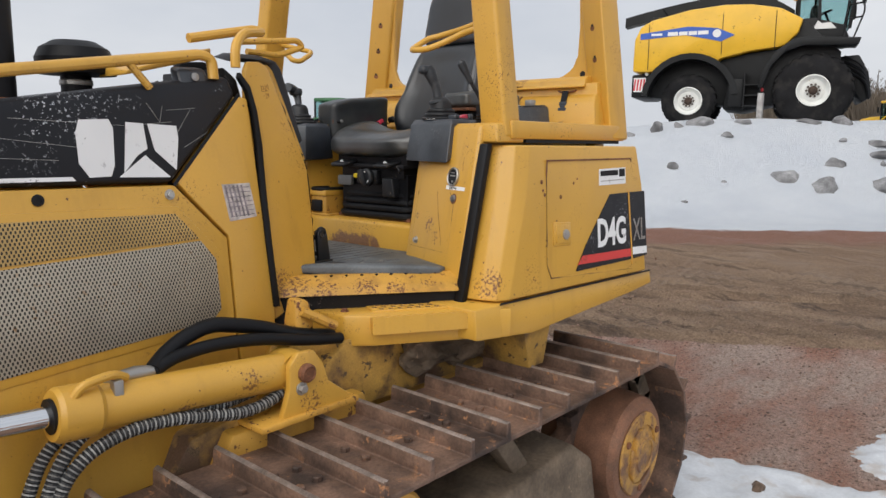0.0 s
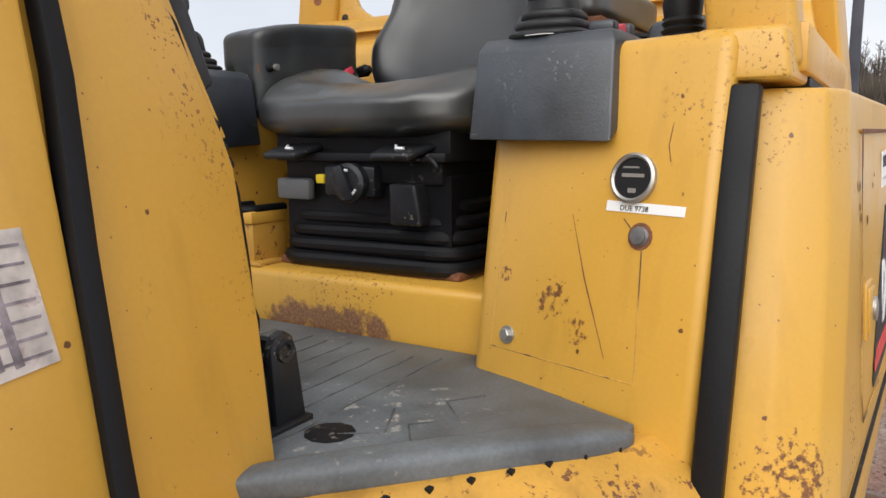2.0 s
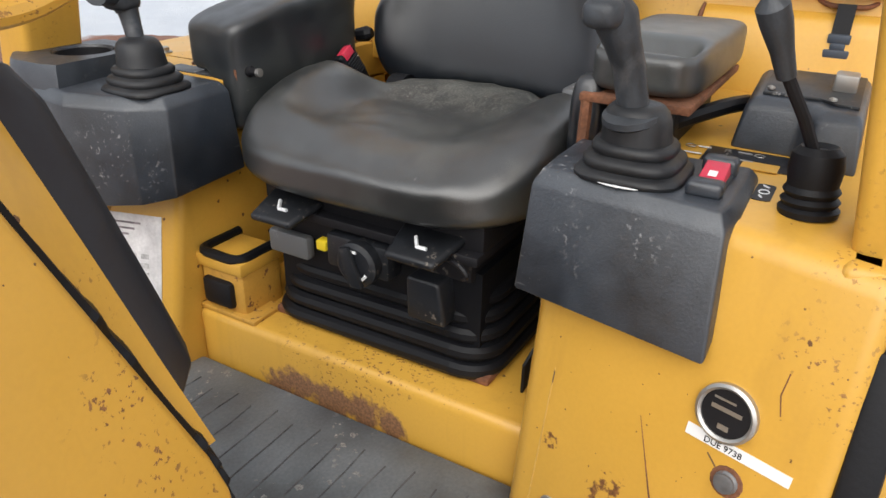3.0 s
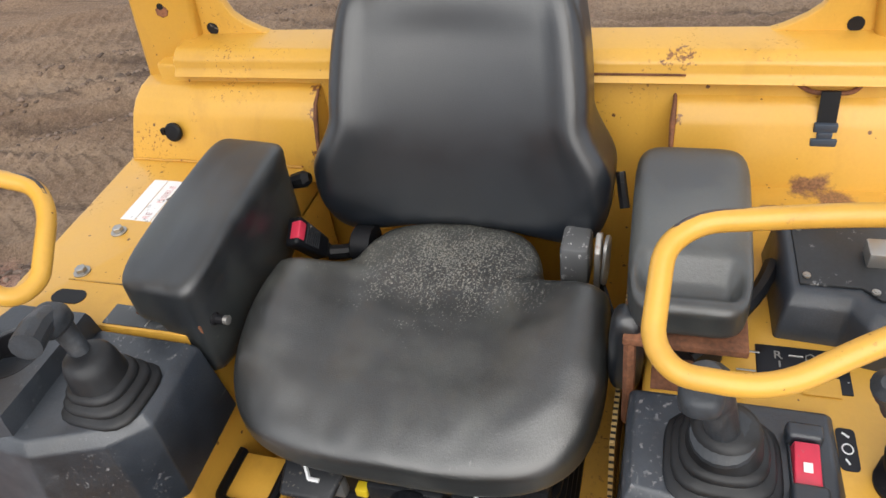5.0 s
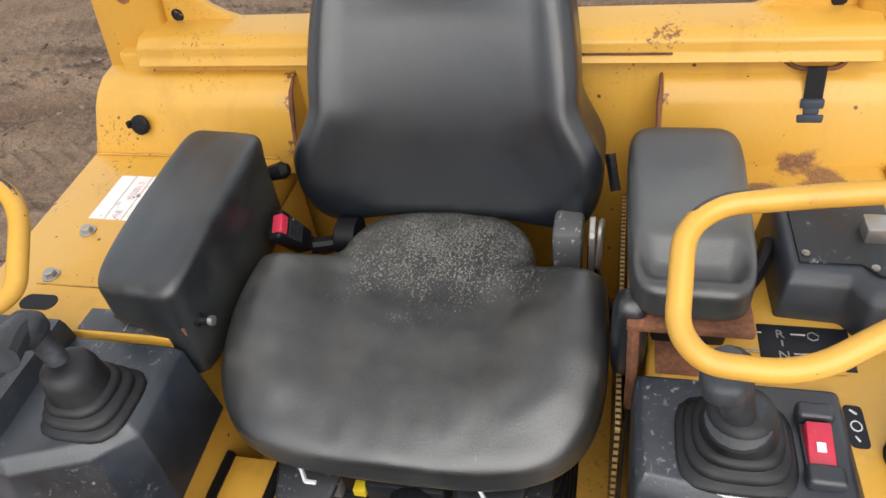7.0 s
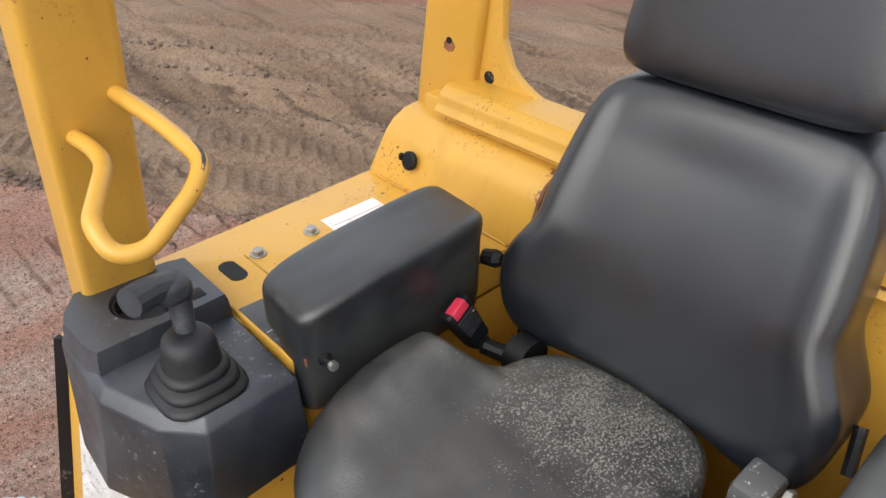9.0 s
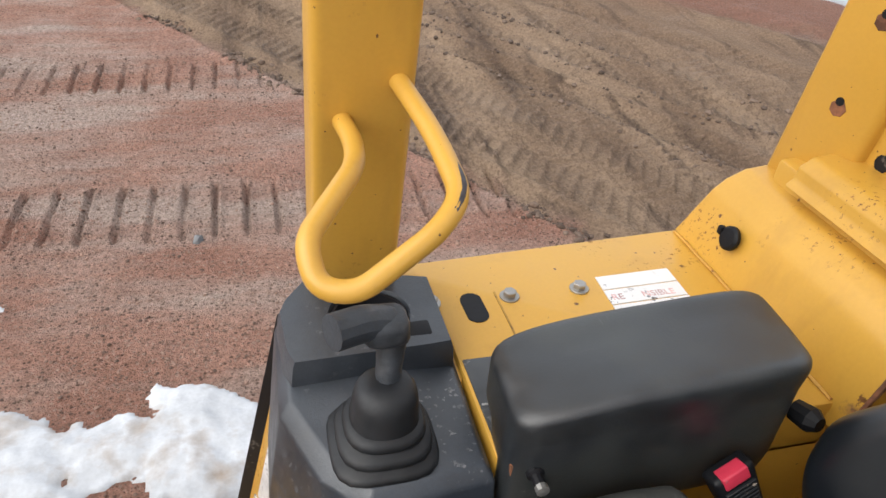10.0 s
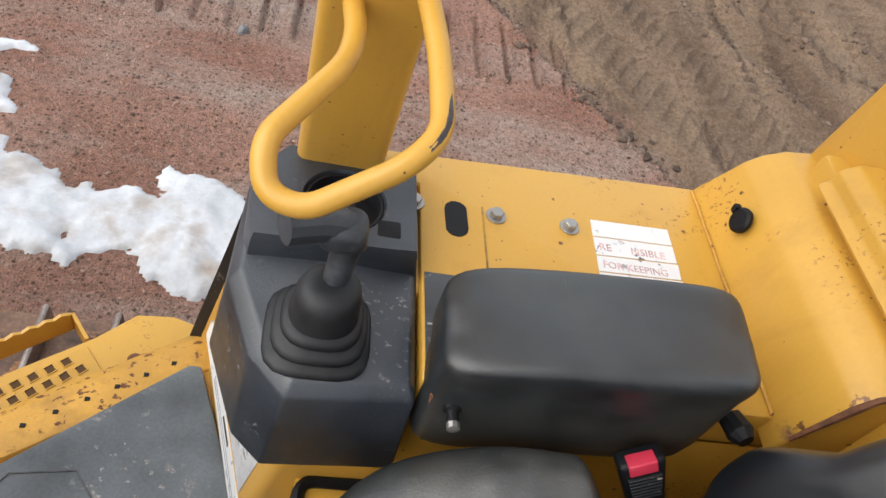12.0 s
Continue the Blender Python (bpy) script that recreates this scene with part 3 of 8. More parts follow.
snow_patch("ice_patch", [(3.62, -1.32), (3.84, -1.30), (4.1, -1.36), (4.1, -1.62), (3.7, -1.6), (3.55, -1.45)], 0.02, 17.0, "thin grey icy patch on the gravel")


def scatter(name, label, category, mat, spots, lo, hi, seed):
    """Small broken stones or clods, resting on the ground, joined as one."""
    rng = np.random.default_rng(seed)
    t = (1 + 5 ** 0.5) / 2
    ico = np.array([(-1, t, 0), (1, t, 0), (-1, -t, 0), (1, -t, 0), (0, -1, t), (0, 1, t), (0, -1, -t), (0, 1, -t), (t, 0, -1), (t, 0, 1), (-t, 0, -1), (-t, 0, 1)]) / 1.9
    tri = np.array([int(c, 16) for c in "0b5" "051" "017" "07a" "0ab" "159" "5b4" "ba2" "a76" "718" "394" "342" "326" "368" "389" "495" "24b" "62a" "867" "981"]).reshape(-1, 3)
    vs, fs = [], []
    for k, (x, y) in enumerate(spots):
        r = lo + (hi - lo) * rng.random() ** 2.5
        a, c = np.cos(q := rng.random() * 6.28), np.sin(q)
        p = ico * rng.uniform(0.75, 1.25, (12, 1)) * (r, r * rng.uniform(0.6, 1), r * rng.uniform(0.45, 0.75))
        p = np.stack([p[:, 0] * a - p[:, 1] * c, p[:, 0] * c + p[:, 1] * a, p[:, 2]], 1) + (x, y, ground_height(x, y) + 0.25 * r)
        vs.append(p)
        fs.append(tri + 12 * k)
    mesh = bpy.data.meshes.new(name)
    mesh.from_pydata(np.concatenate(vs).tolist(), [], np.concatenate(fs).tolist())
    mesh.materials.append(mat)
    return tagged(new(name, mesh), label, category, kind="stuff")


def island_material(name, dark, light, rough=0.85):
    m = bpy.data.materials.new(name)
    m.use_nodes = True
    n, l = m.node_tree.nodes, m.node_tree.links
    geo = n.new("ShaderNodeNewGeometry")
    r = n.new("ShaderNodeValToRGB")
    r.color_ramp.elements[0].color, r.color_ramp.elements[1].color = (*dark, 1), (*light, 1)
    l.new(geo.outputs["Random Per Island"], r.inputs[0])
    l.new(r.outputs[0], n["Principled BSDF"].inputs["Base Color"])
    n["Principled BSDF"].inputs["Roughness"].default_value = rough
    return m


gravel_rng = random.Random(21)
spots = []
while len(spots) < 9000:
    x, y = gravel_rng.uniform(-0.3, 4.2), gravel_rng.uniform(1.3, 5.5)
    if x * EDGE_E[0] + y * EDGE_E[1] < 4.39 and noise.noise((x * 1.5, y * 1.5, 9.0)) + gravel_rng.uniform(-0.5, 0.5) > -0.15:
        spots.append((x, y))
for i in range(4500):
    spots.append((gravel_rng.uniform(2.9, 6.5), gravel_rng.uniform(-2.6, 1.2)))
scatter("gravel", "small reddish and grey stones on the dirt", "gravel", island_material("gravel_stones", (0.09, 0.055, 0.042), (0.40, 0.25, 0.19)), spots, 0.003, 0.011, 4)
spots = []
for i in range(2600):
    a = gravel_rng.uniform(-2.5, 5.0)
    d = gravel_rng.choice((0.02, 0.02, 0.02, 1.36, 1.75, 2.05, 2.6)) + gravel_rng.gauss(0, 0.06)
    e = 4.36 + d
    if noise.noise((a * 1.1, d * 2, 3.0)) > -0.15:
        spots.append((EDGE_E[0] * e - EDGE_E[1] * a, EDGE_E[1] * e + EDGE_E[0] * a))
scatter("dirt_clods", "dark crumbled clods thrown up along wheel tracks", "dirt", island_material("wet_clods", (0.065, 0.042, 0.03), (0.20, 0.14, 0.105)), spots, 0.006, 0.03, 6)

# ---- things on and behind the bank ----
M_hyel = material("bright_yellow_paint", (0.72, 0.42, 0.025), 0.35, var=0.05, var_scale=1.2, spots=0.2, spot_scale=20)
M_blue = material("blue_decal", (0.03, 0.10, 0.42), 0.45, var=0.05)
M_green = material("green_paint", (0.03, 0.12, 0.045), 0.4, var=0.1, var_scale=1.5, spots=0.4, spot_scale=15, spot_color=(0.08, 0.06, 0.04))
M_tyre = material("tyre_rubber", (0.010, 0.010, 0.011), 0.8, spec=0.2, var=0.25, var_scale=2, grain=0.1, grain_scale=30, bump=0.4, bump_scale=20, tint=(0.03, 0.028, 0.026), tint_scale=3)
M_hub = material("dark_rusty_hub", (0.05, 0.03, 0.022), 0.8, var=0.3, var_scale=15)
M_rim = material("white_rim_paint", (0.72, 0.73, 0.70), 0.5, var=0.05, spots=0.4, spot_scale=12, spot_color=(0.25, 0.2, 0.15))
M_chassis = material("black_chassis_paint", (0.008, 0.009, 0.010), 0.5, spec=0.25, var=0.2, var_scale=2, bump=0.1, bump_scale=10)
M_bark = material("bare_wood", (0.115, 0.09, 0.072), 0.9, var=0.3, var_scale=0.15)
M_pine = material("pine_needles", (0.028, 0.042, 0.026), 0.8, var=0.3, var_scale=0.3)
M_brush = material("dry_brush", (0.125, 0.10, 0.075), 0.9, var=0.3, var_scale=0.2)
M_post = material("weathered_grey_wood", (0.33, 0.32, 0.31), 0.8, var=0.15, var_scale=6, grain=0.2, grain_scale=40, bump=0.3)
M_signpost = material("dark_steel_post", (0.035, 0.035, 0.045), 0.55, var=0.15, var_scale=1)
M_signred = material("red_sign_face", (0.55, 0.03, 0.045), 0.4, var=0.04)
M_signdark = material("dark_sign_face", (0.035, 0.04, 0.045), 0.4, var=0.05)
M_signwhite = material("white_sign_face", (0.72, 0.73, 0.72), 0.4, var=0.04)


def pane_material():
    m = bpy.data.materials.new("tinted_glass")
    m.use_nodes = True
    b = m.node_tree.nodes["Principled BSDF"]
    b.inputs["Base Color"].default_value = (0.55, 0.72, 0.72, 1)
    b.inputs["Roughness"].default_value = 0.03
    b.inputs["Transmission Weight"].default_value = 1.0
    b.inputs["IOR"].default_value = 1.1
    return m


M_pane = pane_material()


def land(x, y):
    return ground_height(x, y)


def rock(x, y, w, h, seed, tilt=0.0, group="rocks on the snow bank", label="grey angular boulder half sunk in bank snow", deep=0.25, z=None):
    """A broken stone: a lumpy ball cut by a few planes."""
    rng = random.Random(seed)
    bm = B()
    bmesh.ops.create_icosphere(bm, subdivisions=3, radius=1.0)
    cuts = [(Vector((rng.uniform(-1, 1), rng.uniform(-1, 1), rng.uniform(-0.3, 1))).normalized(), rng.uniform(0.5, 0.8)) for _ in range(9)]
    for v in bm.verts:
        for nrm, d in cuts:
            k = v.co.dot(nrm) - d
            if k > 0:
                v.co -= nrm * k
        v.co *= 1 + 0.07 * noise.noise(v.co * 2.5 + Vector((seed, 0, 0))) + 0.03 * noise.noise(v.co * 7 + Vector((seed, 0, 0)))
    a = rng.uniform(0, 3.1)
    base = (land(x, y) if z is None else z) - h * deep
    m = Matrix.Translation((x, y, base)) @ Matrix.Rotation(a, 4, "Z") @ Matrix.Rotation(tilt + rng.uniform(-0.2, 0.2), 4, "X")
    bm.transform(m @ Matrix.Diagonal((w * 0.7, w * rng.uniform(0.45, 0.6), h, 1)))
    ob = part("rock", bm, M_rock, smooth=22)
    return tagged(ob, label, "rock", group)


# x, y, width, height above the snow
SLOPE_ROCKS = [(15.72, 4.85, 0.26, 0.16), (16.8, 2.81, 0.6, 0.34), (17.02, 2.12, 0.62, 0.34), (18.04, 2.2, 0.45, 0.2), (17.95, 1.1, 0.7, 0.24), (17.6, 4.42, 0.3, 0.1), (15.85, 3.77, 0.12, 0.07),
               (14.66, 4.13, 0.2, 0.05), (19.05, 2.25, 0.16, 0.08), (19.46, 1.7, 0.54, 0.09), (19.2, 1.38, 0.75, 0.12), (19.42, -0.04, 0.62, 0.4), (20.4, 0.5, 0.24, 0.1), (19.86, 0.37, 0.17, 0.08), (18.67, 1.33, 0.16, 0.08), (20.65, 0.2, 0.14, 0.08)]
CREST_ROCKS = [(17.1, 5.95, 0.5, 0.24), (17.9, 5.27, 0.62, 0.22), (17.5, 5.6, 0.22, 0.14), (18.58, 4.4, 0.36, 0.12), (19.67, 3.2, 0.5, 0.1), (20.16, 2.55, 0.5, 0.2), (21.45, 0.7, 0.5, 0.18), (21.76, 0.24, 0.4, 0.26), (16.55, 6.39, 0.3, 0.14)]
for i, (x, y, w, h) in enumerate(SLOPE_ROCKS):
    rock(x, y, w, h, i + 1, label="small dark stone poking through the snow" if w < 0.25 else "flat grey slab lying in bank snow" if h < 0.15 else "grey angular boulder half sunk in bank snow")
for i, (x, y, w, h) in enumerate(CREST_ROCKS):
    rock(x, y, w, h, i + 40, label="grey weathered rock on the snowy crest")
# the heap of quarry stones further along the crest
heap = random.Random(5)
for i in range(26):
    a, r = heap.uniform(38.5, 49.0), heap.uniform(15.2, 18.6)
    x, y = 1.1 + r * math.cos(radians(a)), -0.5 + r * math.sin(radians(a))
    w = heap.uniform(0.35, 0.85)
    rock(x, y, w, w * heap.uniform(0.5, 0.8), i + 80, group="heap of rocks on the crest", label="light grey quarry stone in a snowy heap", deep=0.1)


def moved(name, bm, mat, parent, m, label="", smooth=30):
    bm.transform(m)
    return part(name, bm, mat, parent, label, smooth)


def wheel(parent, m, x, y, z, radius, width, rim, rim_mat, lugs=22, out=-1):
    """A lugged farm tyre with its dished rim; out is the side that its face is on."""
    bm = B()
    ax = (0, -out, 0)
    face = y
    r, w = radius * 0.96, width
    lathe(bm, [(rim * 0.97, 0.17), (rim, 0.03), (rim * 1.06, 0.0), (r * 0.8, -0.02), (r * 0.95, 0.05), (r, 0.12 * w + 0.03), (r, 0.85 * w), (r * 0.93, w), (rim, w - 0.03), (rim * 0.97, w - 0.17)], (x, face, z), ax, 40)
    lug_rings = []
    for i in range(lugs * 2):
        t = math.pi * (i // 2 + 0.5 * (i % 2)) * 2 / lugs
        side = i % 2
        rings = []
        for k, (f, dt) in enumerate(((0.02, 0.0), (0.56, 0.13)) if not side else ((0.98, 0.0), (0.44, 0.13))):
            yy = face - out * f * w
            q = []
            for rr, da in ((r * 0.97, -0.045), (radius * (1.0 if k else 0.965), -0.035), (radius * (1.0 if k else 0.965), 0.035), (r * 0.97, 0.045)):
                a = t + dt + da
                q.append((x + rr * math.cos(a), yy, z + rr * math.sin(a)))
            rings.append(q)
        lug_rings.append(rings)
    tyre = moved("tyre", bm, M_tyre, parent, m)
    for rings in lug_rings:
        moved("lug", solid(B(), rings), M_tyre, tyre, m, smooth=0)
    bm = B()
    lathe(bm, [(0, 0.15), (rim * 0.98, 0.15), (rim, 0.0), (rim * 0.94, -0.005), (rim * 0.9, 0.06), (rim * 0.72, 0.12), (rim * 0.6, 0.09), (rim * 0.2, 0.09), (0, 0.09)], (x, face, z), ax, 36)
    rim_ob = moved("rim", bm, rim_mat, tyre, m, "painted steel rim")
    bm = B()
    lathe(bm, [(rim * 0.28, 0.1), (rim * 0.28, 0.04), (rim * 0.14, 0.0), (0, 0.0)], (x, face, z), ax, 14)
    for i in range(10):
        a = i * math.pi / 5
        lathe(bm, [(rim * 0.07, 0.1), (rim * 0.07, 0.03), (0, 0.03)], (x + rim * 0.38 * math.cos(a), face, z + rim * 0.38 * math.sin(a)), ax, 6)
    moved("hub", bm, M_hub, parent, m, "dark rusty wheel hub with nuts")
    return rim_ob


def arch(bm, x, z, r0, r1, a0, a1, y0, y1, n=14):
    """A bent strip of sheet over a wheel."""
    rings = []
    for i in range(n + 1):
        a = radians(a0 + (a1 - a0) * i / n)
        c, s = math.cos(a), math.sin(a)
        rings.append([(x + r0 * c, y0, z + r0 * s), (x + r1 * c, y0, z + r1 * s), (x + r1 * c, y1, z + r1 * s), (x + r0 * c, y1, z + r0 * s)])
    return solid(bm, rings)


def forage_harvester():
    """A big self-propelled forage harvester; local x runs to its rear, y to its far side, z from its front hub."""
    hub = Vector((22.90, 4.00, 3.00))
    ux = Vector((-0.296, 0.955, 0.0))
    uy = Vector((0.955, 0.296, 0.0))
    m = Matrix(((ux.x, uy.x, 0, hub.x), (ux.y, uy.y, 0, hub.y), (0, 0, 1, hub.z), (0, 0, 0, 1))) @ Matrix.Scale(1.093, 4)
    t = thing("forage_harvester", (hub.x, hub.y, 1.95), "yellow forage harvester with black fenders parked behind the bank", "harvester")
    wheel(t, m, 0, 0.0, 0, 0.99, 0.6, 0.41, M_rim, 22)
    wheel(t, m, 0, 2.9, 0, 0.99, 0.6, 0.44, M_rim, 22, 1)
    wheel(t, m, 3.12, 0.15, -0.22, 0.76, 0.5, 0.385, M_rim, 20)
    wheel(t, m, 3.12, 2.75, -0.22, 0.76, 0.5, 0.41, M_rim, 20, 1)
    # painted body shell
    low = [(4.68, 0.62), (4.28, 0.60)] + [(3.12 + 1.27 * math.cos(radians(a)), -0.22 + 1.27 * math.sin(radians(a))) for a in range(40, 126, 12)] + [(2.3, 0.92), (1.6, 1.08), (0.85, 1.16), (0.75, 1.2), (0.45, 1.5), (0.35, 1.85)]
    top = [(0.9, 2.16), (1.6, 2.3), (2.3, 2.33), (3.2, 2.25), (4.2, 2.02), (4.5, 1.85), (4.66, 1.5)]
    bm = B()
    prism(bm, low + top, "y", 0.12, 2.78, 0.05, 2)
    shell = moved("body", bm, M_hyel, t, m, "glossy yellow body panels")
    for x in (2.32, 1.0, 4.26):
        bm = B()
        box(bm, x - 0.008, x + 0.008, 0.108, 0.125, 1.0 if x < 4 else 0.66, 2.1 if x < 4 else 1.9)
        moved("seam", bm, M_dark, shell, m)
    bm = B()
    prism(bm, [(4.5, 1.66), (3.2, 1.80), (2.45, 1.72), (2.0, 1.52), (2.35, 1.36), (2.5, 1.4), (3.3, 1.58), (4.5, 1.50)], "y", 0.105, 0.122)
    stripe = moved("stripe", bm, M_blue, shell, m, "blue arrow-shaped stripe")
    for x0, x1 in ((2.68, 2.95), (2.98, 3.2), (3.23, 3.45), (3.48, 3.75), (3.9, 4.2)):
        bm = B()
        s = 0.05 if x0 < 3.8 else 0.03
        prism(bm, [(x0, 1.62 - s), (x1, 1.62 - s), (x1, 1.62 + s), (x0, 1.62 + s)], "y", 0.099, 0.106)
        moved("white_bar", bm, M_signwhite, stripe, m)
    bm = B()
    lathe(bm, [(0.11, 0), (0.11, 0.006), (0, 0.006)], (2.46, 0.106, 1.58), (0, -1, 0), 16)
    moved("white_badge", bm, M_signwhite, stripe, m)
    # black chassis, wheel arches and boxes
    bm = B()
    prism(bm, [(0.3, 1.84), (0.8, 1.14), (1.6, 1.05), (2.35, 0.88), (2.1, 0.3), (2.2, -0.45), (1.7, -0.5), (1.1, -0.35), (0.2, -0.2), (-0.6, -0.1), (-0.6, 1.0)], "y", 0.35, 2.6, 0.03)
    moved("chassis", bm, M_chassis, t, m)
    bm = B()
    prism(bm, [(2.0, -0.35), (4.5, -0.05), (4.5, 0.66), (3.9, 0.95), (2.5, 1.0), (2.0, 0.9)], "y", 0.62, 2.3, 0.03)
    moved("rear_frame", bm, M_chassis, t, m)
    bm = B()
    arch(bm, 3.12, -0.22, 1.14, 1.30, 8, 172, 0.05, 0.7)
    moved("rear_fender", bm, M_chassis, t, m)
    bm = B()
    fender = [(1.22, 0.1), (1.05, 0.65), (0.72, 1.02), (0.3, 1.16), (-0.95, 1.12), (-1.0, 1.3), (0.2, 1.38), (0.55, 1.34), (0.95, 1.05), (1.22, 0.62), (1.34, 0.1)]
    prism(bm, fender, "y", -0.02, 0.75, 0.015)
    moved("front_fender", bm, M_chassis, t, m)
    bm = B()
    prism(bm, [(1.7, -0.4), (2.08, -0.4), (2.08, 0.35), (1.7, 0.35)], "y", 0.1, 0.5, 0.03)
    moved("tank", bm, M_chassis, t, m)
    for zz in (-0.4, -0.12, 0.16):
        bm = B()
        box(bm, 1.28, 1.66, 0.0, 0.3, zz, zz + 0.04)
        moved("step", bm, M_chassis, t, m)
    for xx in (1.26, 1.66):
        bm = B()
        box(bm, xx, xx + 0.035, 0.0, 0.3, -0.45, 0.5)
        moved("ladder_side", bm, M_chassis, t, m)
    bm = B()
    prism(bm, [(-0.5, 0.9), (-1.05, 0.95), (-1.3, 0.5), (-1.42, -0.15), (-1.2, -0.3), (-1.0, 0.0), (-0.8, 0.1)], "y", 0.7, 2.2, 0.05)
    moved("feeder_housing", bm, M_chassis, t, m)
    for i in range(4):
        bm = B()
        tube(bm, rounded_path([(-0.7, 0.6 + 0.05 * i, 0.9 - 0.1 * i), (-1.1 - 0.05 * i, 0.5, 0.7 - 0.15 * i), (-1.35, 0.7, 0.1 - 0.1 * i)], 0.2), 0.035, 6)
        moved("hose", bm, M_rubber, t, m)
    # cab: floor block, pillars, panes, roof
    bm = B()
    prism(bm, [(0.5, 1.3), (0.52, 1.9), (0.1, 1.92), (-0.62, 1.7), (-0.8, 1.3)], "y", 0.5, 2.4, 0.02)
    moved("cab_base", bm, M_chassis, t, m)
    bm = B()
    prism(bm, [(0.1, 1.62), (-0.45, 1.62), (-0.3, 1.78), (-0.1, 1.76), (0.0, 1.84)], "y", 0.485, 0.501)
    moved("cab_decal", bm, M_signwhite, t, m, "pale leaping shape on the cab side")
    for x, lean in ((0.47, 0.0), (-0.05, 0.05), (-0.75, -0.12)):
        for y in (0.5, 2.34):
            bm = B()
            solid(bm, [[(x - 0.04, y, 1.6), (x + 0.04, y, 1.6), (x + 0.04, y + 0.06, 1.6), (x - 0.04, y + 0.06, 1.6)], [(x - 0.03 + lean, y, 2.74), (x + 0.05 + lean, y, 2.74), (x + 0.05 + lean, y + 0.06, 2.74), (x - 0.03 + lean, y + 0.06, 2.74)]])
            moved("pillar", bm, M_chassis, t, m)
    for y in (0.52, 2.36):
        bm = B()
        prism(bm, [(0.45, 1.85), (-0.74, 1.65), (-0.84, 2.72), (0.45, 2.72)], "y", y, y + 0.01)
        moved("side_pane", bm, M_pane, t, m, "tinted cab glass").visible_shadow = False
    bm = B()
    solid(bm, [[(-0.78, 0.56, 1.65), (-0.78, 2.34, 1.65), (-0.77, 2.34, 1.65), (-0.77, 0.56, 1.65)], [(-0.9, 0.56, 2.72), (-0.9, 2.34, 2.72), (-0.89, 2.34, 2.72), (-0.89, 0.56, 2.72)]])
    moved("windscreen", bm, M_pane, t, m, "tinted cab glass").visible_shadow = False
    bm = B()
    prism(bm, [(0.58, 2.70), (0.58, 2.82), (0.3, 2.92), (-0.3, 2.93), (-0.75, 2.86), (-1.1, 2.93), (-1.38, 2.9), (-1.38, 2.7), (-1.1, 2.68), (-0.8, 2.74)], "y", 0.42, 2.48, 0.04)
    moved("cab_roof", bm, M_hyel, t, m)
    for y in (0.5, 1.0, 1.9, 2.3):
        bm = B()
        lathe(bm, [(0.09, 0), (0.09, 0.06), (0.07, 0.08), (0, 0.08)], (-1.37, y, 2.8), (-1, 0, 0), 10)
        moved("work_light", bm, M_chrome, t, m)
    bm = B()
    pillow(bm, (0.05, 1.45, 2.0), (0.12, 0.28, 0.38), 3.5, 6)
    moved("driver_seat", bm, M_rubber, t, m)
    bm = B()
    lathe(bm, [(0.03, 0), (0.03, 0.5), (0.18, 0.5), (0.18, 0.53), (0, 0.53)], (-0.4, 1.45, 1.7), (0.4, 0, 1), 12)
    moved("steering_wheel", bm, M_rubber, t, m)
    # handrails, mirrors and wiper at the front of the cab
    for pts in ([(-0.85, 0.3, 1.35), (-1.05, 0.3, 2.0), (-0.95, 0.3, 2.6)], [(-0.6, 0.25, 1.35), (-0.7, 0.25, 2.7)], [(-0.6, 0.28, 1.8), (-1.0, 0.28, 1.85)], [(-0.65, 0.28, 2.15), (-1.02, 0.28, 2.2)], [(0.1, 0.45, 1.4), (0.5, 0.4, 1.95), (0.45, 0.45, 2.6)]):
        bm = B()
        tube(bm, rounded_path(pts, 0.1), 0.022, 6)
        moved("handrail", bm, M_chassis, t, m)
    for y in (0.12, 2.6):
        bm = B()
        pillow(bm, (-1.0, y, 2.35), (0.05, 0.12, 0.22), 6, 4)
        moved("mirror", bm, M_chassis, t, m)
    # discharge spout over the body
    bm = B()
    rings = []
    for i in range(15):
        f = i / 14
        x = 0.55 + 4.6 * f
        z = 2.1 + 0.62 * math.sin(min(1, f * 3.2) * math.pi / 2) - 0.55 * f * f
        h = 0.17 - 0.03 * f
        rings.append([(x, 1.25, z - h), (x, 1.65, z - h), (x, 1.62, z + h), (x, 1.28, z + h)])
    solid(bm, rings)
    moved("discharge_spout", bm, M_chassis, t, m)
    for x in (1.2, 2.6, 3.8):
        bm = B()
        tube(bm, [(x, 1.22, 2.2), (x + 0.25, 1.22, 2.5)], 0.025, 6)
        moved("spout_hose", bm, M_rubber, t, m)
    bm = B()
    box(bm, 3.7, 4.3, 0.6, 2.2, 2.0, 2.18, 0.04)
    moved("air_intake", bm, M_chassis, t, m)
    # rear: bumper, hatched warning panel, lamps
    bm = B()
    box(bm, 4.2, 4.72, 0.3, 2.6, -0.1, 0.55, 0.05)
    moved("rear_bumper", bm, M_chassis, t, m)
    bm = B()
    box(bm, 4.32, 4.66, 0.28, 0.297, 0.06, 0.46)
    plate = moved("warning_panel", bm, M_signwhite, t, m, "white panel with red hatching")
    for i in range(4):
        bm = B()
        x = 4.345 + i * 0.085
        prism(bm, [(x - 0.01, 0.42), (x + 0.035, 0.42), (x + 0.065, 0.1), (x + 0.02, 0.1)], "y", 0.272, 0.281)
        moved("red_bar", bm, M_signred, plate, m)
    for x, z, mat in ((4.26, 0.1, M_signred), (1.24, 0.06, M_signred), (4.3, 0.56, M_signwhite)):
        bm = B()
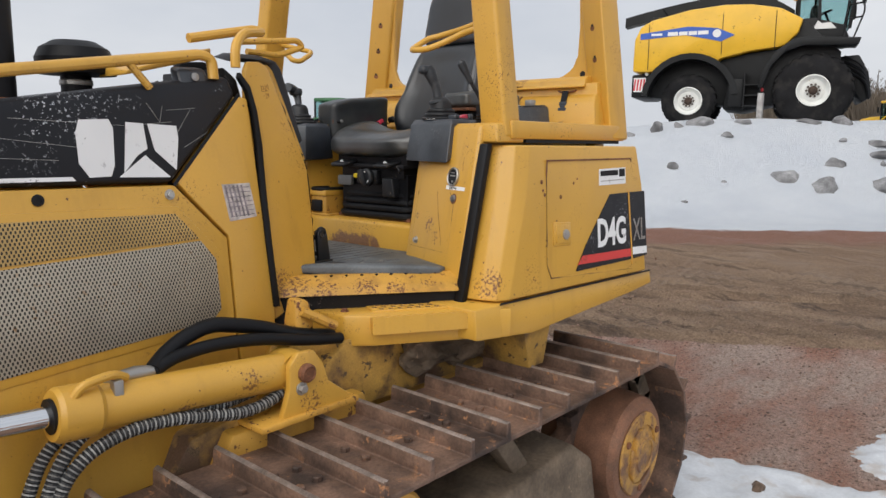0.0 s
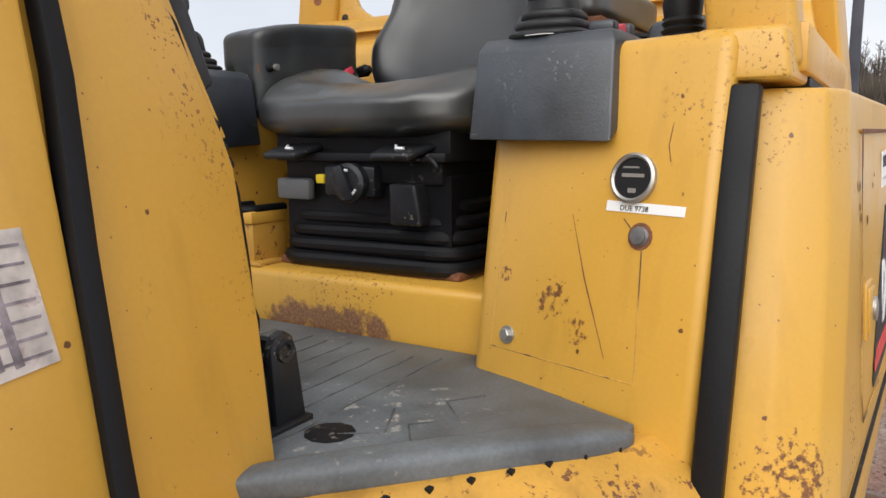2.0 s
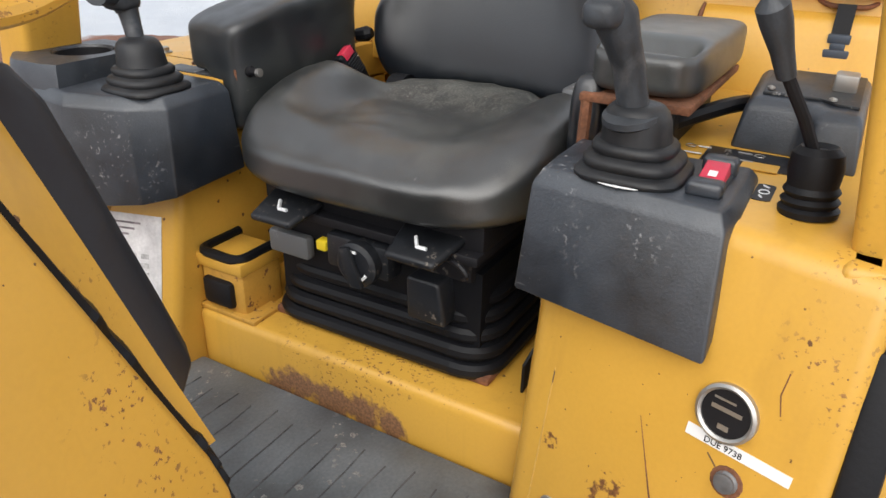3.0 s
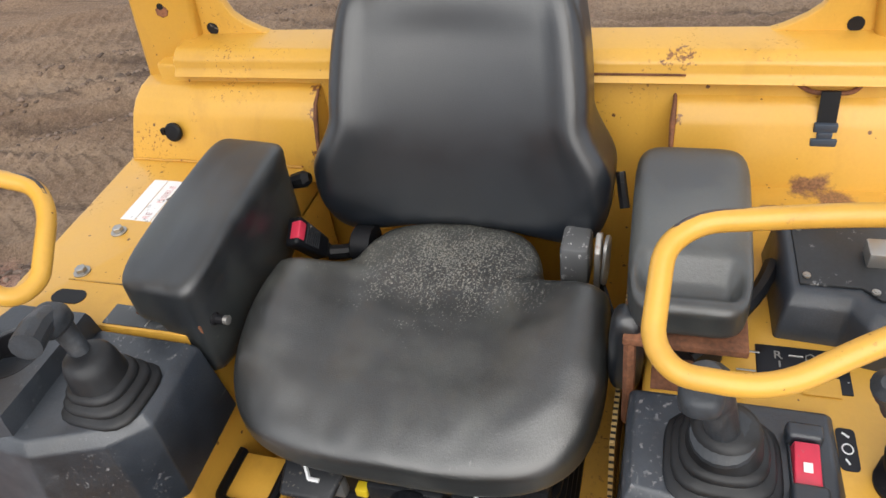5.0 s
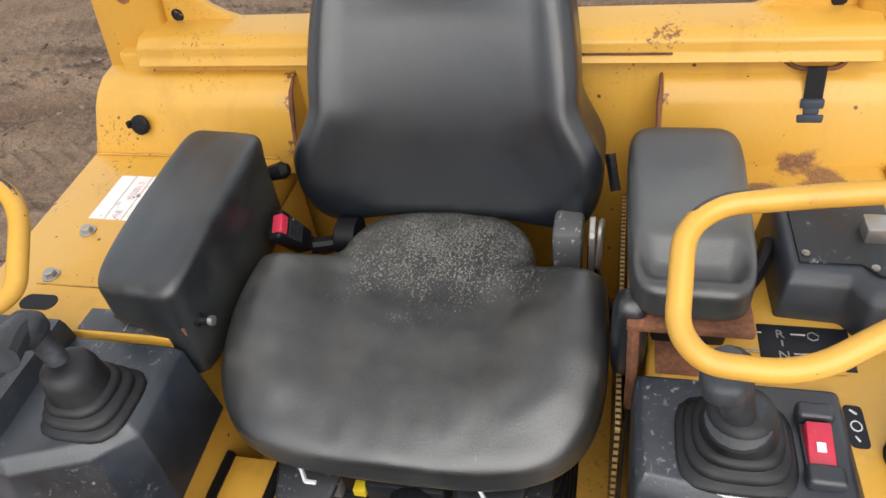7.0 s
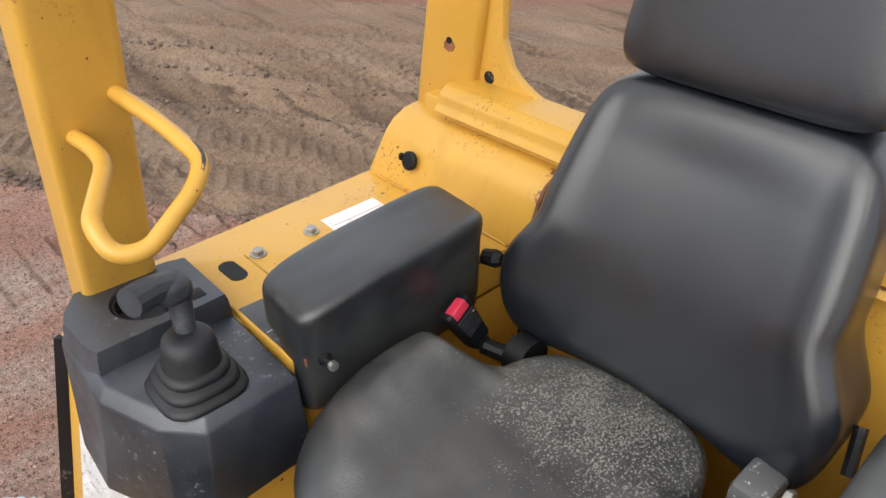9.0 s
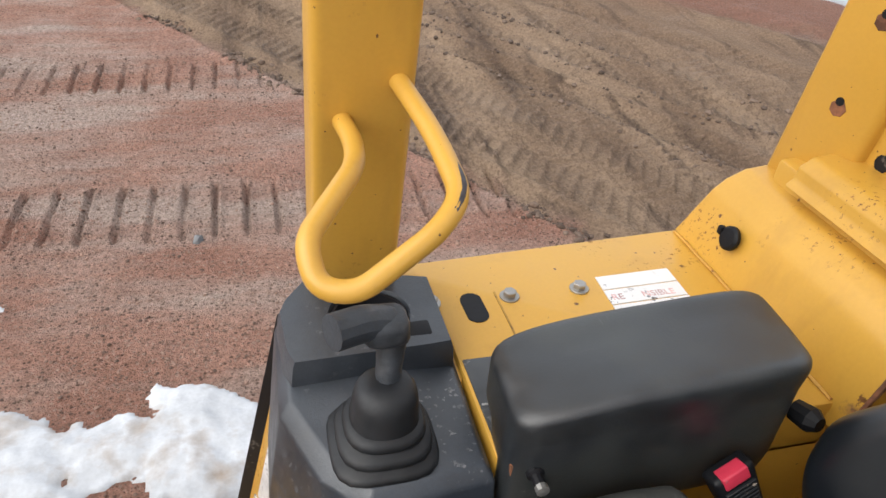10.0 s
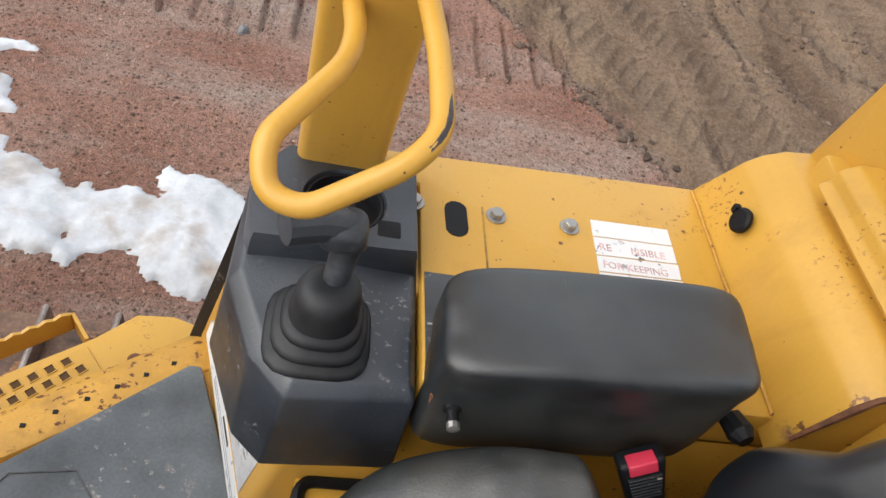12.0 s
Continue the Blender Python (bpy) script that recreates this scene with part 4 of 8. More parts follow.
        lathe(bm, [(0.05, 0), (0.05, 0.03), (0, 0.035)], (x, 0.28, z), (0, -1, 0), 10)
        moved("lamp", bm, mat, t, m)
    return t


forage_harvester()

# grey wooden stake in the snow in front of the harvester
bm = B()
sx, sy = 21.4, 4.95
sz = land(sx, sy)
solid(bm, [[(sx + dx + lx, sy + dy, z) for dx, dy in ((-0.07, -0.07), (0.07, -0.07), (0.07, 0.07), (-0.07, 0.07))] for z, lx in ((sz - 0.3, 0.0), (sz + 0.86, 0.03))], 0.01)
tagged(part("wooden_stake", bm, M_post), "weathered grey wooden stake standing in the snow", "post")


def tractor(x, y, head, size, paint, roof, rim, label, name="tractor"):
    """A farm tractor with a glazed cab; head is the way its hood points."""
    z = land(x, y)
    m = Matrix.Translation((x, y, z)) @ Matrix.Rotation(radians(head), 4, "Z") @ Matrix.Scale(size, 4)
    t = thing(name, (x, y, z), label, "tractor")
    wheel(t, m, -0.55, -0.95, 0.82, 0.82, 0.45, 0.42, rim, 20)
    wheel(t, m, -0.55, 0.95, 0.82, 0.82, 0.45, 0.42, rim, 20, 1)
    wheel(t, m, 1.7, -0.9, 0.55, 0.55, 0.35, 0.3, rim, 18)
    wheel(t, m, 1.7, 0.9, 0.55, 0.55, 0.35, 0.3, rim, 18, 1)
    bm = B()
    box(bm, -0.9, 1.9, -0.3, 0.3, 0.5, 1.0, 0.05)
    moved("chassis", bm, M_chassis, t, m)
    bm = B()
    prism(bm, [(0.5, 0.95), (0.5, 1.66), (1.4, 1.6), (2.1, 1.45), (2.2, 1.2), (2.15, 0.85)], "y", -0.38, 0.38, 0.12, 3)
    moved("hood", bm, paint, t, m)
    bm = B()
    tube(bm, [(0.75, -0.42, 1.4), (0.75, -0.42, 2.3)], 0.04, 8)
    moved("exhaust_pipe", bm, M_chassis, t, m)
    for s in (-1, 1):
        bm = B()
        arch(bm, -0.55, 0.82, 0.86, 0.92, 20, 165, s * 0.5, s * 0.98)
        moved("fender", bm, paint, t, m)
    for px, py in ((0.45, -0.6), (0.45, 0.6), (-0.9, -0.62), (-0.9, 0.62)):
        bm = B()
        box(bm, px - 0.04, px + 0.04, py - 0.04, py + 0.04, 1.1, 2.52)
        moved("pillar", bm, M_chassis, t, m)
    for a in ((-0.86, 0.41, -0.62, -0.61), (-0.86, 0.41, 0.61, 0.62), (0.45, 0.46, -0.56, 0.56), (-0.91, -0.9, -0.56, 0.56)):
        bm = B()
        box(bm, *a, 1.35, 2.5)
        moved("pane", bm, M_pane, t, m, "tinted cab glass").visible_shadow = False
    bm = B()
    box(bm, -0.9, 0.45, -0.6, 0.6, 0.9, 1.35, 0.03)
    moved("cab_floor", bm, M_chassis, t, m)
    bm = B()
    pillow(bm, (-0.6, 0, 1.6), (0.1, 0.25, 0.4), 3.5, 5)
    moved("driver_seat", bm, M_rubber, t, m)
    bm = B()
    pillow(bm, (-0.22, 0, 2.6), (0.82, 0.74, 0.11), 5, 8)
    moved("cab_roof", bm, roof, t, m)
    for s in (-1, 1):
        bm = B()
        box(bm, 0.5, 0.56, s * 0.85 - 0.08, s * 0.85 + 0.08, 1.85, 2.25, 0.02)
        moved("mirror", bm, M_chassis, t, m)
    return t


tractor(33.2, 3.75, 70, 0.56, M_hyel, M_hyel, M_rim, "yellow tractor with a glazed cab behind the bank")
tractor(24.6, 26.8, -60, 1.02, M_green, M_green, M_hyel, "green farm tractor with yellow rims behind the bank")


def combine(x, y, head):
    """An older green harvester seen from behind, with a dark cab box and a yellow roof edge."""
    z = land(x, y)
    m = Matrix.Translation((x, y, z)) @ Matrix.Rotation(radians(head), 4, "Z") @ Matrix.Diagonal((0.72, 0.72, 0.95, 1))
    t = thing("combine_harvester", (x, y, z), "old green harvester with dark cab behind stone heap", "harvester")
    for px, r, w in ((-0.8, 0.6, 0.35), (1.1, 0.75, 0.45)):
        wheel(t, m, px, -1.15, r, r, w, r * 0.5, M_chassis, 18)
        wheel(t, m, px, 1.15, r, r, w, r * 0.5, M_chassis, 18, 1)
    bm = B()
    prism(bm, [(-1.5, 0.7), (0.15, 0.6), (0.15, 2.35), (-1.3, 2.3), (-1.55, 1.9)], "y", -1.0, 1.0, 0.05)
    moved("body", bm, M_green, t, m)
    for k in range(3):
        bm = B()
        box(bm, -1.35, 0.0, -1.02, -0.995, 0.95 + 0.42 * k, 1.25 + 0.42 * k, 0.008)
        moved("side_panel", bm, M_green, t, m)
    bm = B()
    box(bm, 0.17, 1.5, -0.95, 0.95, 0.7, 2.35, 0.04)
    moved("cab", bm, M_chassis, t, m)
    bm = B()
    box(bm, 0.3, 1.4, -0.965, -0.952, 1.4, 2.2)
    moved("pane", bm, M_pane, t, m, "tinted cab glass")
    bm = B()
    box(bm, 0.1, 1.6, -1.0, 1.0, 2.36, 2.5, 0.04)
    moved("cab_roof", bm, M_hyel, t, m)
    bm = B()
    tube(bm, [(-1.3, -0.85, 2.2), (-1.3, -0.85, 2.75)], 0.06, 8)
    moved("exhaust_pipe", bm, M_chassis, t, m)
    for x0 in (-0.9, -0.3):
        bm = B()
        box(bm, x0, x0 + 0.45, -0.6, 0.6, 2.34, 2.45, 0.03)
        moved("engine_cover", bm, M_green, t, m)
    return t


combine(27.0, 24.6, -46)


def sign():
    """A tall roadside sign: red face over a dark band, on one square post."""
    r, l = Vector((40.78, 1.60, 0)), Vector((43.18, 3.88, 0))
    ux = (l - r).normalized()
    uy = Vector((-ux.y, ux.x, 0))
    w = (l - r).length
    base = land(42.0, 2.7)
    m = Matrix(((ux.x, uy.x, 0, r.x), (ux.y, uy.y, 0, r.y), (0, 0, 1, 9.47), (0, 0, 0, 1)))
    t = thing("sign", (42.0, 2.7, base), "tall red and dark roadside sign on steel post", "sign")
    bm = B()
    box(bm, 0, w, -0.2, 0.2, 0.0, 2.6, 0.02)
    case = moved("case", bm, M_signdark, t, m)
    for y0, y1 in ((-0.215, -0.203), (0.203, 0.215)):
        bm = B()
        prism(bm, [(0.05, 0.85), (w - 0.05, 0.6), (w - 0.05, 2.55), (0.05, 2.55)], "y", y0, y1)
        face = moved("red_face", bm, M_signred, case, m, "red sign face")
        bm = B()
        prism(bm, [(1.0, 0.35), (w - 0.3, 0.25), (w - 0.3, 0.6), (1.0, 0.72)], "y", y0, y1)
        moved("white_panel", bm, M_signwhite, case, m)
    for x0, x1, z0, z1 in ((0.45, 0.75, 0.98, 1.6), (0.85, 1.1, 0.94, 1.4), (1.2, 1.45, 0.92, 1.4), (1.55, 1.9, 0.9, 1.6), (2.25, 2.8, 0.88, 1.35), (0.7, 2.6, 2.05, 2.25)):
        for y0 in (-0.225, 0.214):
            bm = B()
            box(bm, x0, x1, y0, y0 + 0.011, z0, z1)
            moved("white_bar", bm, M_signwhite, case, m)
    bm = B()
    q = 0.2
    solid(bm, [[(42.0 + dx, 2.7 + dy, z) for dx, dy in ((-q, -q), (q, -q), (q, q), (-q, q))] for z in (base - 0.3, 9.6)], 0.02)
    part("post", bm, M_signpost, t)
    return t


sign()
bm = B()
q, (px, py) = 0.24, (38.8, 0.87)
solid(bm, [[(px + dx * f, py + dy * f, z) for dx, dy in ((-q, -q), (q, -q), (q, q), (-q, q))] for z, f in ((land(px, py) - 0.3, 1.0), (15.0, 0.85))], 0.02)
tagged(part("pole", bm, M_signpost), "tall dark square steel pole in the snow", "pole")


def woods():
    """Bare trees, brush and a few conifers along the far edge of the snow field."""
    rng = random.Random(11)
    vs, fs, vp, fp, vb, fb = [], [], [], [], [], []

    def stick(v, f, a, b, r0, r1):
        d = (b - a).normalized()
        s = d.orthogonal().normalized()
        o = d.cross(s)
        i = len(v)
        for p, r in ((a, r0), (b, r1)):
            for k in range(3):
                c = 2.094 * k
                v.append(p + (s * math.cos(c) + o * math.sin(c)) * r)
        f += [(i, i + 1, i + 4, i + 3), (i + 1, i + 2, i + 5, i + 4), (i + 2, i, i + 3, i + 5)]

    def tree(x, y, h):
        base = Vector((x, y, land(x, y) - 0.2))
        tip = base + Vector((rng.uniform(-0.06, 0.06) * h, rng.uniform(-0.06, 0.06) * h, h))
        r = h * 0.013
        stick(vs, fs, base, tip, r, 0.02)
        for _ in range(int(h * 2.2)):
            f = rng.uniform(0.25, 0.97)
            p = base.lerp(tip, f)
            a = rng.uniform(0, 6.28)
            ln = h * (1.05 - f) * rng.uniform(0.25, 0.5)
            e = p + Vector((math.cos(a) * 0.7, math.sin(a) * 0.7, rng.uniform(0.5, 1.1))) * ln
            stick(vs, fs, p, e, max(0.03, r * (1 - f) * 0.6), 0.018)
            for _ in range(3):
                p2 = p.lerp(e, rng.uniform(0.3, 0.95))
                a = rng.uniform(0, 6.28)
                stick(vs, fs, p2, p2 + Vector((math.cos(a) * 0.6, math.sin(a) * 0.6, rng.uniform(0.3, 1.0))) * ln * rng.uniform(0.3, 0.5), 0.022, 0.014)

    def pine(x, y, h):
        base = Vector((x, y, land(x, y) - 0.2))
        stick(vp, fp, base, base + Vector((0, 0, h)), h * 0.018, 0.02)
        for _ in range(int(120 + h * 30)):
            f = rng.uniform(0.15, 1.0) ** 0.8
            a = rng.uniform(0, 6.28)
            ln = h * 0.26 * (1.06 - f) * rng.uniform(0.5, 1.15)
            p = base + Vector((0, 0, h * f))
            e = p + Vector((math.cos(a) * ln, math.sin(a) * ln, rng.uniform(-0.3, 0.25) * ln))
            s = Vector((-math.sin(a), math.cos(a), rng.uniform(-0.4, 0.4))) * ln * 0.22
            i = len(vp)
            vp.extend([p, p.lerp(e, 0.6) + s, e, p.lerp(e, 0.6) - s])
            fp.append((i, i + 1, i + 2, i + 3))

    def brush(x, y, h):
        base = Vector((x, y, land(x, y) - 0.2))
        for _ in range(9):
            a = rng.uniform(0, 6.28)
            o = base + Vector((rng.uniform(-0.8, 0.8), rng.uniform(-0.8, 0.8), 0))
            stick(vb, fb, o, o + Vector((math.cos(a) * 0.3, math.sin(a) * 0.3, rng.uniform(0.6, 1.0))) * h, 0.06, 0.03)

    def at(az, r):
        return 1.0 + r * math.cos(radians(az)), -1.0 + r * math.sin(radians(az))

    for _ in range(800):
        az = rng.uniform(-14, 16)
        tree(*at(az, rng.uniform(78, 110)), rng.uniform(5.0, 10.0) * (1.0 if az < 8 else 0.85))
    for _ in range(5200):
        brush(*at(rng.uniform(-14, 18), rng.uniform(72, 100)), rng.uniform(3.0, 6.0))
    pine(*at(7.3, 70), 7.2)
    pine(*at(8.3, 74), 6.0)
    for _ in range(14):
        pine(*at(rng.uniform(28, 36), rng.uniform(85, 110)), rng.uniform(4.5, 7.0))
    for _ in range(120):
        tree(*at(rng.uniform(37, 80), rng.uniform(120, 150)), rng.uniform(5.0, 7.5))
    for _ in range(2400):
        brush(*at(rng.uniform(37, 82), rng.uniform(115, 145)), rng.uniform(3.0, 5.5))
    for nm, v, f, mat, lab in (("bare_woods", vs, fs, M_bark, "leafless brown woods beyond the snow field"), ("pines", vp, fp, M_pine, "dark green pines beyond the snow field"), ("brush", vb, fb, M_brush, "dry brown undergrowth below the bare trees")):
        me = bpy.data.meshes.new(nm)
        me.from_pydata(v, [], f)
        me.materials.append(mat)
        tagged(new(nm, me), lab, "trees", kind="stuff")


woods()

M_clod = material("brown_clod", (0.12, 0.08, 0.055), 0.95, var=0.3, var_scale=30, grain=0.2, bump=0.6, bump_scale=60)
# loose stones and clods on the dirt
for x, y, w, h, z, lab in ((1.545, 2.933, 0.07, 0.04, None, "grey stone lying on reddish gravel"), (2.87, 2.98, 0.09, 0.05, None, "dark clod lying on reddish gravel"), (3.047, -1.099, 0.075, 0.035, 0.045, "brown dirt clod stuck in the snow")):
    ob = rock(x, y, w, h, int(x * 100), group="", label=lab, deep=0.1, z=z)
    if "stone" not in lab:
        ob.data.materials.clear()
        ob.data.materials.append(M_clod)

# ---- bulldozer ----
dozer = thing("bulldozer", (1.4, 0, 0), "yellow crawler bulldozer with chipped paint and rusty tracks", "bulldozer")


def grille_material(name="perforated_sheet", color=(0.50, 0.34, 0.13)):
    """Perforated sheet: staggered round holes in grey-yellow steel."""
    m = material(name, color, 0.5, metal=0.2, var=0.12, var_scale=5, spots=0.5, spot_color=(0.2, 0.12, 0.06))
    n, l = m.node_tree.nodes, m.node_tree.links
    b = n["Principled BSDF"]
    geo = n.new("ShaderNodeNewGeometry")
    sep = n.new("ShaderNodeSeparateXYZ")
    l.new(geo.outputs["Position"], sep.inputs[0])

    def wave(sock, period):
        k = n.new("ShaderNodeMath")
        k.operation = "MULTIPLY"
        k.inputs[1].default_value = 2 * math.pi / period
        l.new(sock, k.inputs[0])
        c = n.new("ShaderNodeMath")
        c.operation = "COSINE"
        l.new(k.outputs[0], c.inputs[0])
        return c.outputs[0]

    p = n.new("ShaderNodeMath")
    p.operation = "MULTIPLY"
    l.new(wave(sep.outputs["X"], 0.0086), p.inputs[0])
    l.new(wave(sep.outputs["Z"], 0.0149), p.inputs[1])
    r = n.new("ShaderNodeMapRange")
    r.inputs["From Min"].default_value, r.inputs["From Max"].default_value = 0.14, 0.30
    l.new(p.outputs[0], r.inputs["Value"])
    old = b.inputs["Base Color"].links[0].from_socket
    x = n.new("ShaderNodeMix")
    x.data_type = "RGBA"
    l.new(r.outputs[0], x.inputs["Factor"])
    l.new(old, x.inputs["A"])
    x.inputs["B"].default_value = (0.012, 0.01, 0.008, 1)
    l.new(x.outputs["Result"], b.inputs["Base Color"])
    bp = n.new("ShaderNodeBump")
    bp.inputs["Strength"].default_value, bp.inputs["Distance"].default_value = 0.6, 0.002
    bp.invert = True
    l.new(r.outputs[0], bp.inputs["Height"])
    l.new(bp.outputs[0], b.inputs["Normal"])
    return m


M_grille = grille_material()
M_grille_grey = grille_material("bare_perforated_sheet", (0.40, 0.36, 0.29))


def ribbon(bm, pts, w, plane, at, h=0.0015):
    """A thin raised stripe along a polyline in one plane ('y': points are x, z)."""
    for (a0, a1), (b0, b1) in zip(pts, pts[1:]):
        d = Vector((b0 - a0, b1 - a1))
        k = Vector((-d.y, d.x)).normalized() * w / 2
        e = d.normalized() * w / 2
        q = [(a0 - e.x + k.x, a1 - e.y + k.y), (b0 + e.x + k.x, b1 + e.y + k.y), (b0 + e.x - k.x, b1 + e.y - k.y), (a0 - e.x - k.x, a1 - e.y - k.y)]
        prism(bm, q, plane, at, at + h)
    return bm


HY = 0.25


def hp(pts):
    """Hood profile points, set out from the first sketch at half width 0.30."""
    return [(0.154 + (x - 0.154) * 1.031, 1.396 + (z - 1.396) * 1.031) for x, z in pts]


HOOD_X, HOOD_Z = (0.9890, 0.0504, -0.0613), (-0.0091, 0.9324, 0.0988)


def lean_out(bm):
    """The cowl's and hood's sides lean in towards the top and spread towards the nose."""
    for v in bm.verts:
        if abs(v.co.y) > 0.13:
            d = 0.262 - 0.22 * (v.co.x - 1.40) - 0.2 * (v.co.z - 1.2) - HY
            v.co.y = math.copysign(abs(v.co.y) + d, v.co.y)
    return bm


def lean_in(bm):
    """Hood pieces, brought to their true height and length, then leaned."""
    for v in bm.verts:
        x, z = v.co.x, v.co.z
        v.co.x, v.co.z = HOOD_X[0] * x + HOOD_X[1] * z + HOOD_X[2], HOOD_Z[0] * x + HOOD_Z[1] * z + HOOD_Z[2]
        if abs(v.co.y) > 0.13:
            d = 0.300 - 0.12 * (v.co.x - 1.25) - 0.2 * (v.co.z - 1.2) - HY
            v.co.y = math.copysign(abs(v.co.y) + d, v.co.y)
    return bm


# hood and engine side
bm = lean_in(prism(B(), hp([(-0.1, 1.285), (1.05, 1.281), (1.262, 1.512), (1.24, 1.562), (1.14, 1.548), (0.67, 1.459), (-0.1, 1.33)]), "y", -HY, HY, 0.018, 4))
hood = part("hood", bm, M_decal, dozer, "black scratched hood panel with white shapes")
# the maker's mark, as plain white shapes
for pts in ([(0.840, 1.443), (0.915, 1.448), (0.925, 1.425), (0.921, 1.325), (0.91, 1.296), (0.855, 1.294), (0.832, 1.33), (0.830, 1.41)],
            [(0.945, 1.305), (0.960, 1.442), (1.008, 1.440), (1.014, 1.37), (0.985, 1.352)],
            [(1.020, 1.440), (1.105, 1.437), (1.108, 1.40), (1.094, 1.31), (1.035, 1.365)],
            [(0.93, 1.293), (1.075, 1.290), (1.006, 1.352)]):
    pts = [(0.83 + (x - 0.83) * 0.88, 1.365 + (z - 1.37) * 0.86) for x, z in pts]
    part("white_mark", lean_in(prism(B(), hp(pts), "y", -HY - 0.0015, -HY + 0.001)), M_white, hood)
part("white_stripe", lean_in(prism(B(), hp([(-0.1, 1.302), (0.815, 1.302), (0.822, 1.293), (-0.1, 1.293)]), "y", -HY - 0.0015, -HY + 0.001)), M_white, hood)
for pts in ([(0.66, 1.385), (0.84, 1.366)], [(1.0, 1.475), (1.03, 1.43), (1.04, 1.47)], [(0.70, 1.425), (0.95, 1.418), (1.06, 1.432)], [(1.07, 1.40), (1.115, 1.465)], [(1.09, 1.37), (1.16, 1.41)], [(0.62, 1.345), (0.79, 1.338)], [(1.05, 1.46), (1.13, 1.47)]):
    part("scratch", lean_in(ribbon(B(), hp(pts), 0.0009, "y", -HY - 0.0004, -0.0006)), M_steel, hood)
GR1 = [(-0.05, 1.226), (1.045, 1.208), (1.103, 1.142), (-0.05, 1.105)]
GR2 = [(-0.05, 1.099), (1.106, 1.136), (1.145, 1.085), (1.146, 0.96), (1.12, 0.936), (0.637, 0.911), (-0.05, 0.88)]
for sgn in (-1, 1):
    y0, y1 = sorted((sgn * (HY + 0.002), sgn * (HY - 0.03)))
    bm = lean_in(prism(B(), hp([(-0.1, 0.60), (1.186, 0.60), (1.186, 1.135), (1.052, 1.276), (-0.1, 1.280)]), "y", y0, y1, 0.004))
    side = part("engine_side_panel", bm, M_yellow, dozer)
    # raised rim round the mesh, and the two mesh sheets
    rim = [(-0.07, 1.243), (1.054, 1.225), (1.165, 1.098), (1.166, 0.952), (1.128, 0.916), (0.637, 0.892), (-0.07, 0.862)]
    part("grille_rim", lean_in(prism(B(), hp(rim), "y", sgn * HY, sgn * (HY + 0.005), 0.002)), M_yellow, side)
    for g, gm_ in ((GR1, M_grille), (GR2, M_grille_grey)):
        part("grille", lean_in(prism(B(), hp(g), "y", sgn * HY, sgn * (HY + 0.0075), 0.001)), gm_, side, "perforated steel mesh sheet")
    bm = lean_in(prism(B(), hp([(1.192, 0.60), (1.285, 0.60), (1.316, 0.93), (1.293, 1.505), (1.264, 1.510), (1.060, 1.283), (1.192, 1.139)]), "y", y0, y1, 0.005))
    cover = part("cowl_cover", bm, M_yellow, dozer)
    part("edge_gap", lean_in(ribbon(B(), hp([(1.054, 1.279), (1.265, 1.514)]), 0.008, "y", sgn * (HY - 0.0005), sgn * 0.003)), M_dark, cover)
    bm = lean_in(bolt_head(B(), (1.064, sgn * (HY + 0.002), 1.250), (0, sgn, 0), 0.009))
    part("bolt", bm, M_steel, side)
    part("latch_hole", lean_in(lathe(B(), [(0.013, 0), (0.013, 0.002), (0.007, 0.003), (0.007, 0.001)], (0.760, sgn * (HY + 0.002), 1.251), (0, sgn, 0), 16)), M_dark, side)
# faded sticker with a printed grid
stk = part("warning_sticker", lean_in(prism(B(), [(1.216, 1.270), (1.306, 1.272), (1.320, 1.178), (1.232, 1.170)], "y", -HY - 0.0035, -HY - 0.001)), M_foil, dozer, "faded torn printed sticker")
for i in range(7):
    f = i / 6
    part("printed_line", lean_in(ribbon(B(), [(1.223 + 0.013 * f, 1.260 - 0.078 * f), (1.302 + 0.012 * f, 1.261 - 0.075 * f)], 0.0022, "y", -HY - 0.0035, -0.0004)), M_grey_ink, stk)
for i in range(5):
    part("printed_column", lean_in(ribbon(B(), [(1.226 + 0.013 * i, 1.264), (1.240 + 0.013 * i, 1.184)], 0.006, "y", -HY - 0.0037, -0.0004)), M_grey_ink, stk)

# black lamp housing and handles on the hood
lamp = part("lamp_housing", lean_in(solid(B(), [[(1.135, -0.25, 1.47), (1.225, -0.25, 1.50), (1.235, -0.19, 1.50), (1.14, -0.19, 1.47)], [(1.12, -0.245, 1.572), (1.205, -0.245, 1.582), (1.22, -0.19, 1.59), (1.13, -0.19, 1.585)]], 0.012, 3)), M_plastic, dozer, "black plastic lamp housing")
part("lamp_screw", lean_in(lathe(B(), [(0.011, 0), (0.011, 0.004), (0.004, 0.006)], (1.170, -0.247, 1.556), (0, -1, 0), 12)), M_steel, lamp)
part("hood_rail", lean_in(tube(B(), rounded_path([(-0.1, -0.25, 1.40), (0.69, -0.25, 1.521), (1.19, -0.25, 1.618), (1.225, -0.25, 1.61), (1.225, -0.25, 1.555)], 0.03), 0.0145, 12)), M_yellow, dozer, "bent yellow pipe handrail")
part("rail_stay", lean_in(tube(B(), [(0.99, -0.25, 1.575), (1.04, -0.25, 1.515)], 0.010, 10)), M_yellow, dozer)
part("hood_handle", tube(B(), rounded_path([(1.195, -0.18, 1.64), (1.39, -0.18, 1.685), (1.42, -0.18, 1.68), (1.33, -0.22, 1.665), (1.285, -0.25, 1.625), (1.285, -0.25, 1.57)], 0.03), 0.0125, 10), M_yellow, dozer)
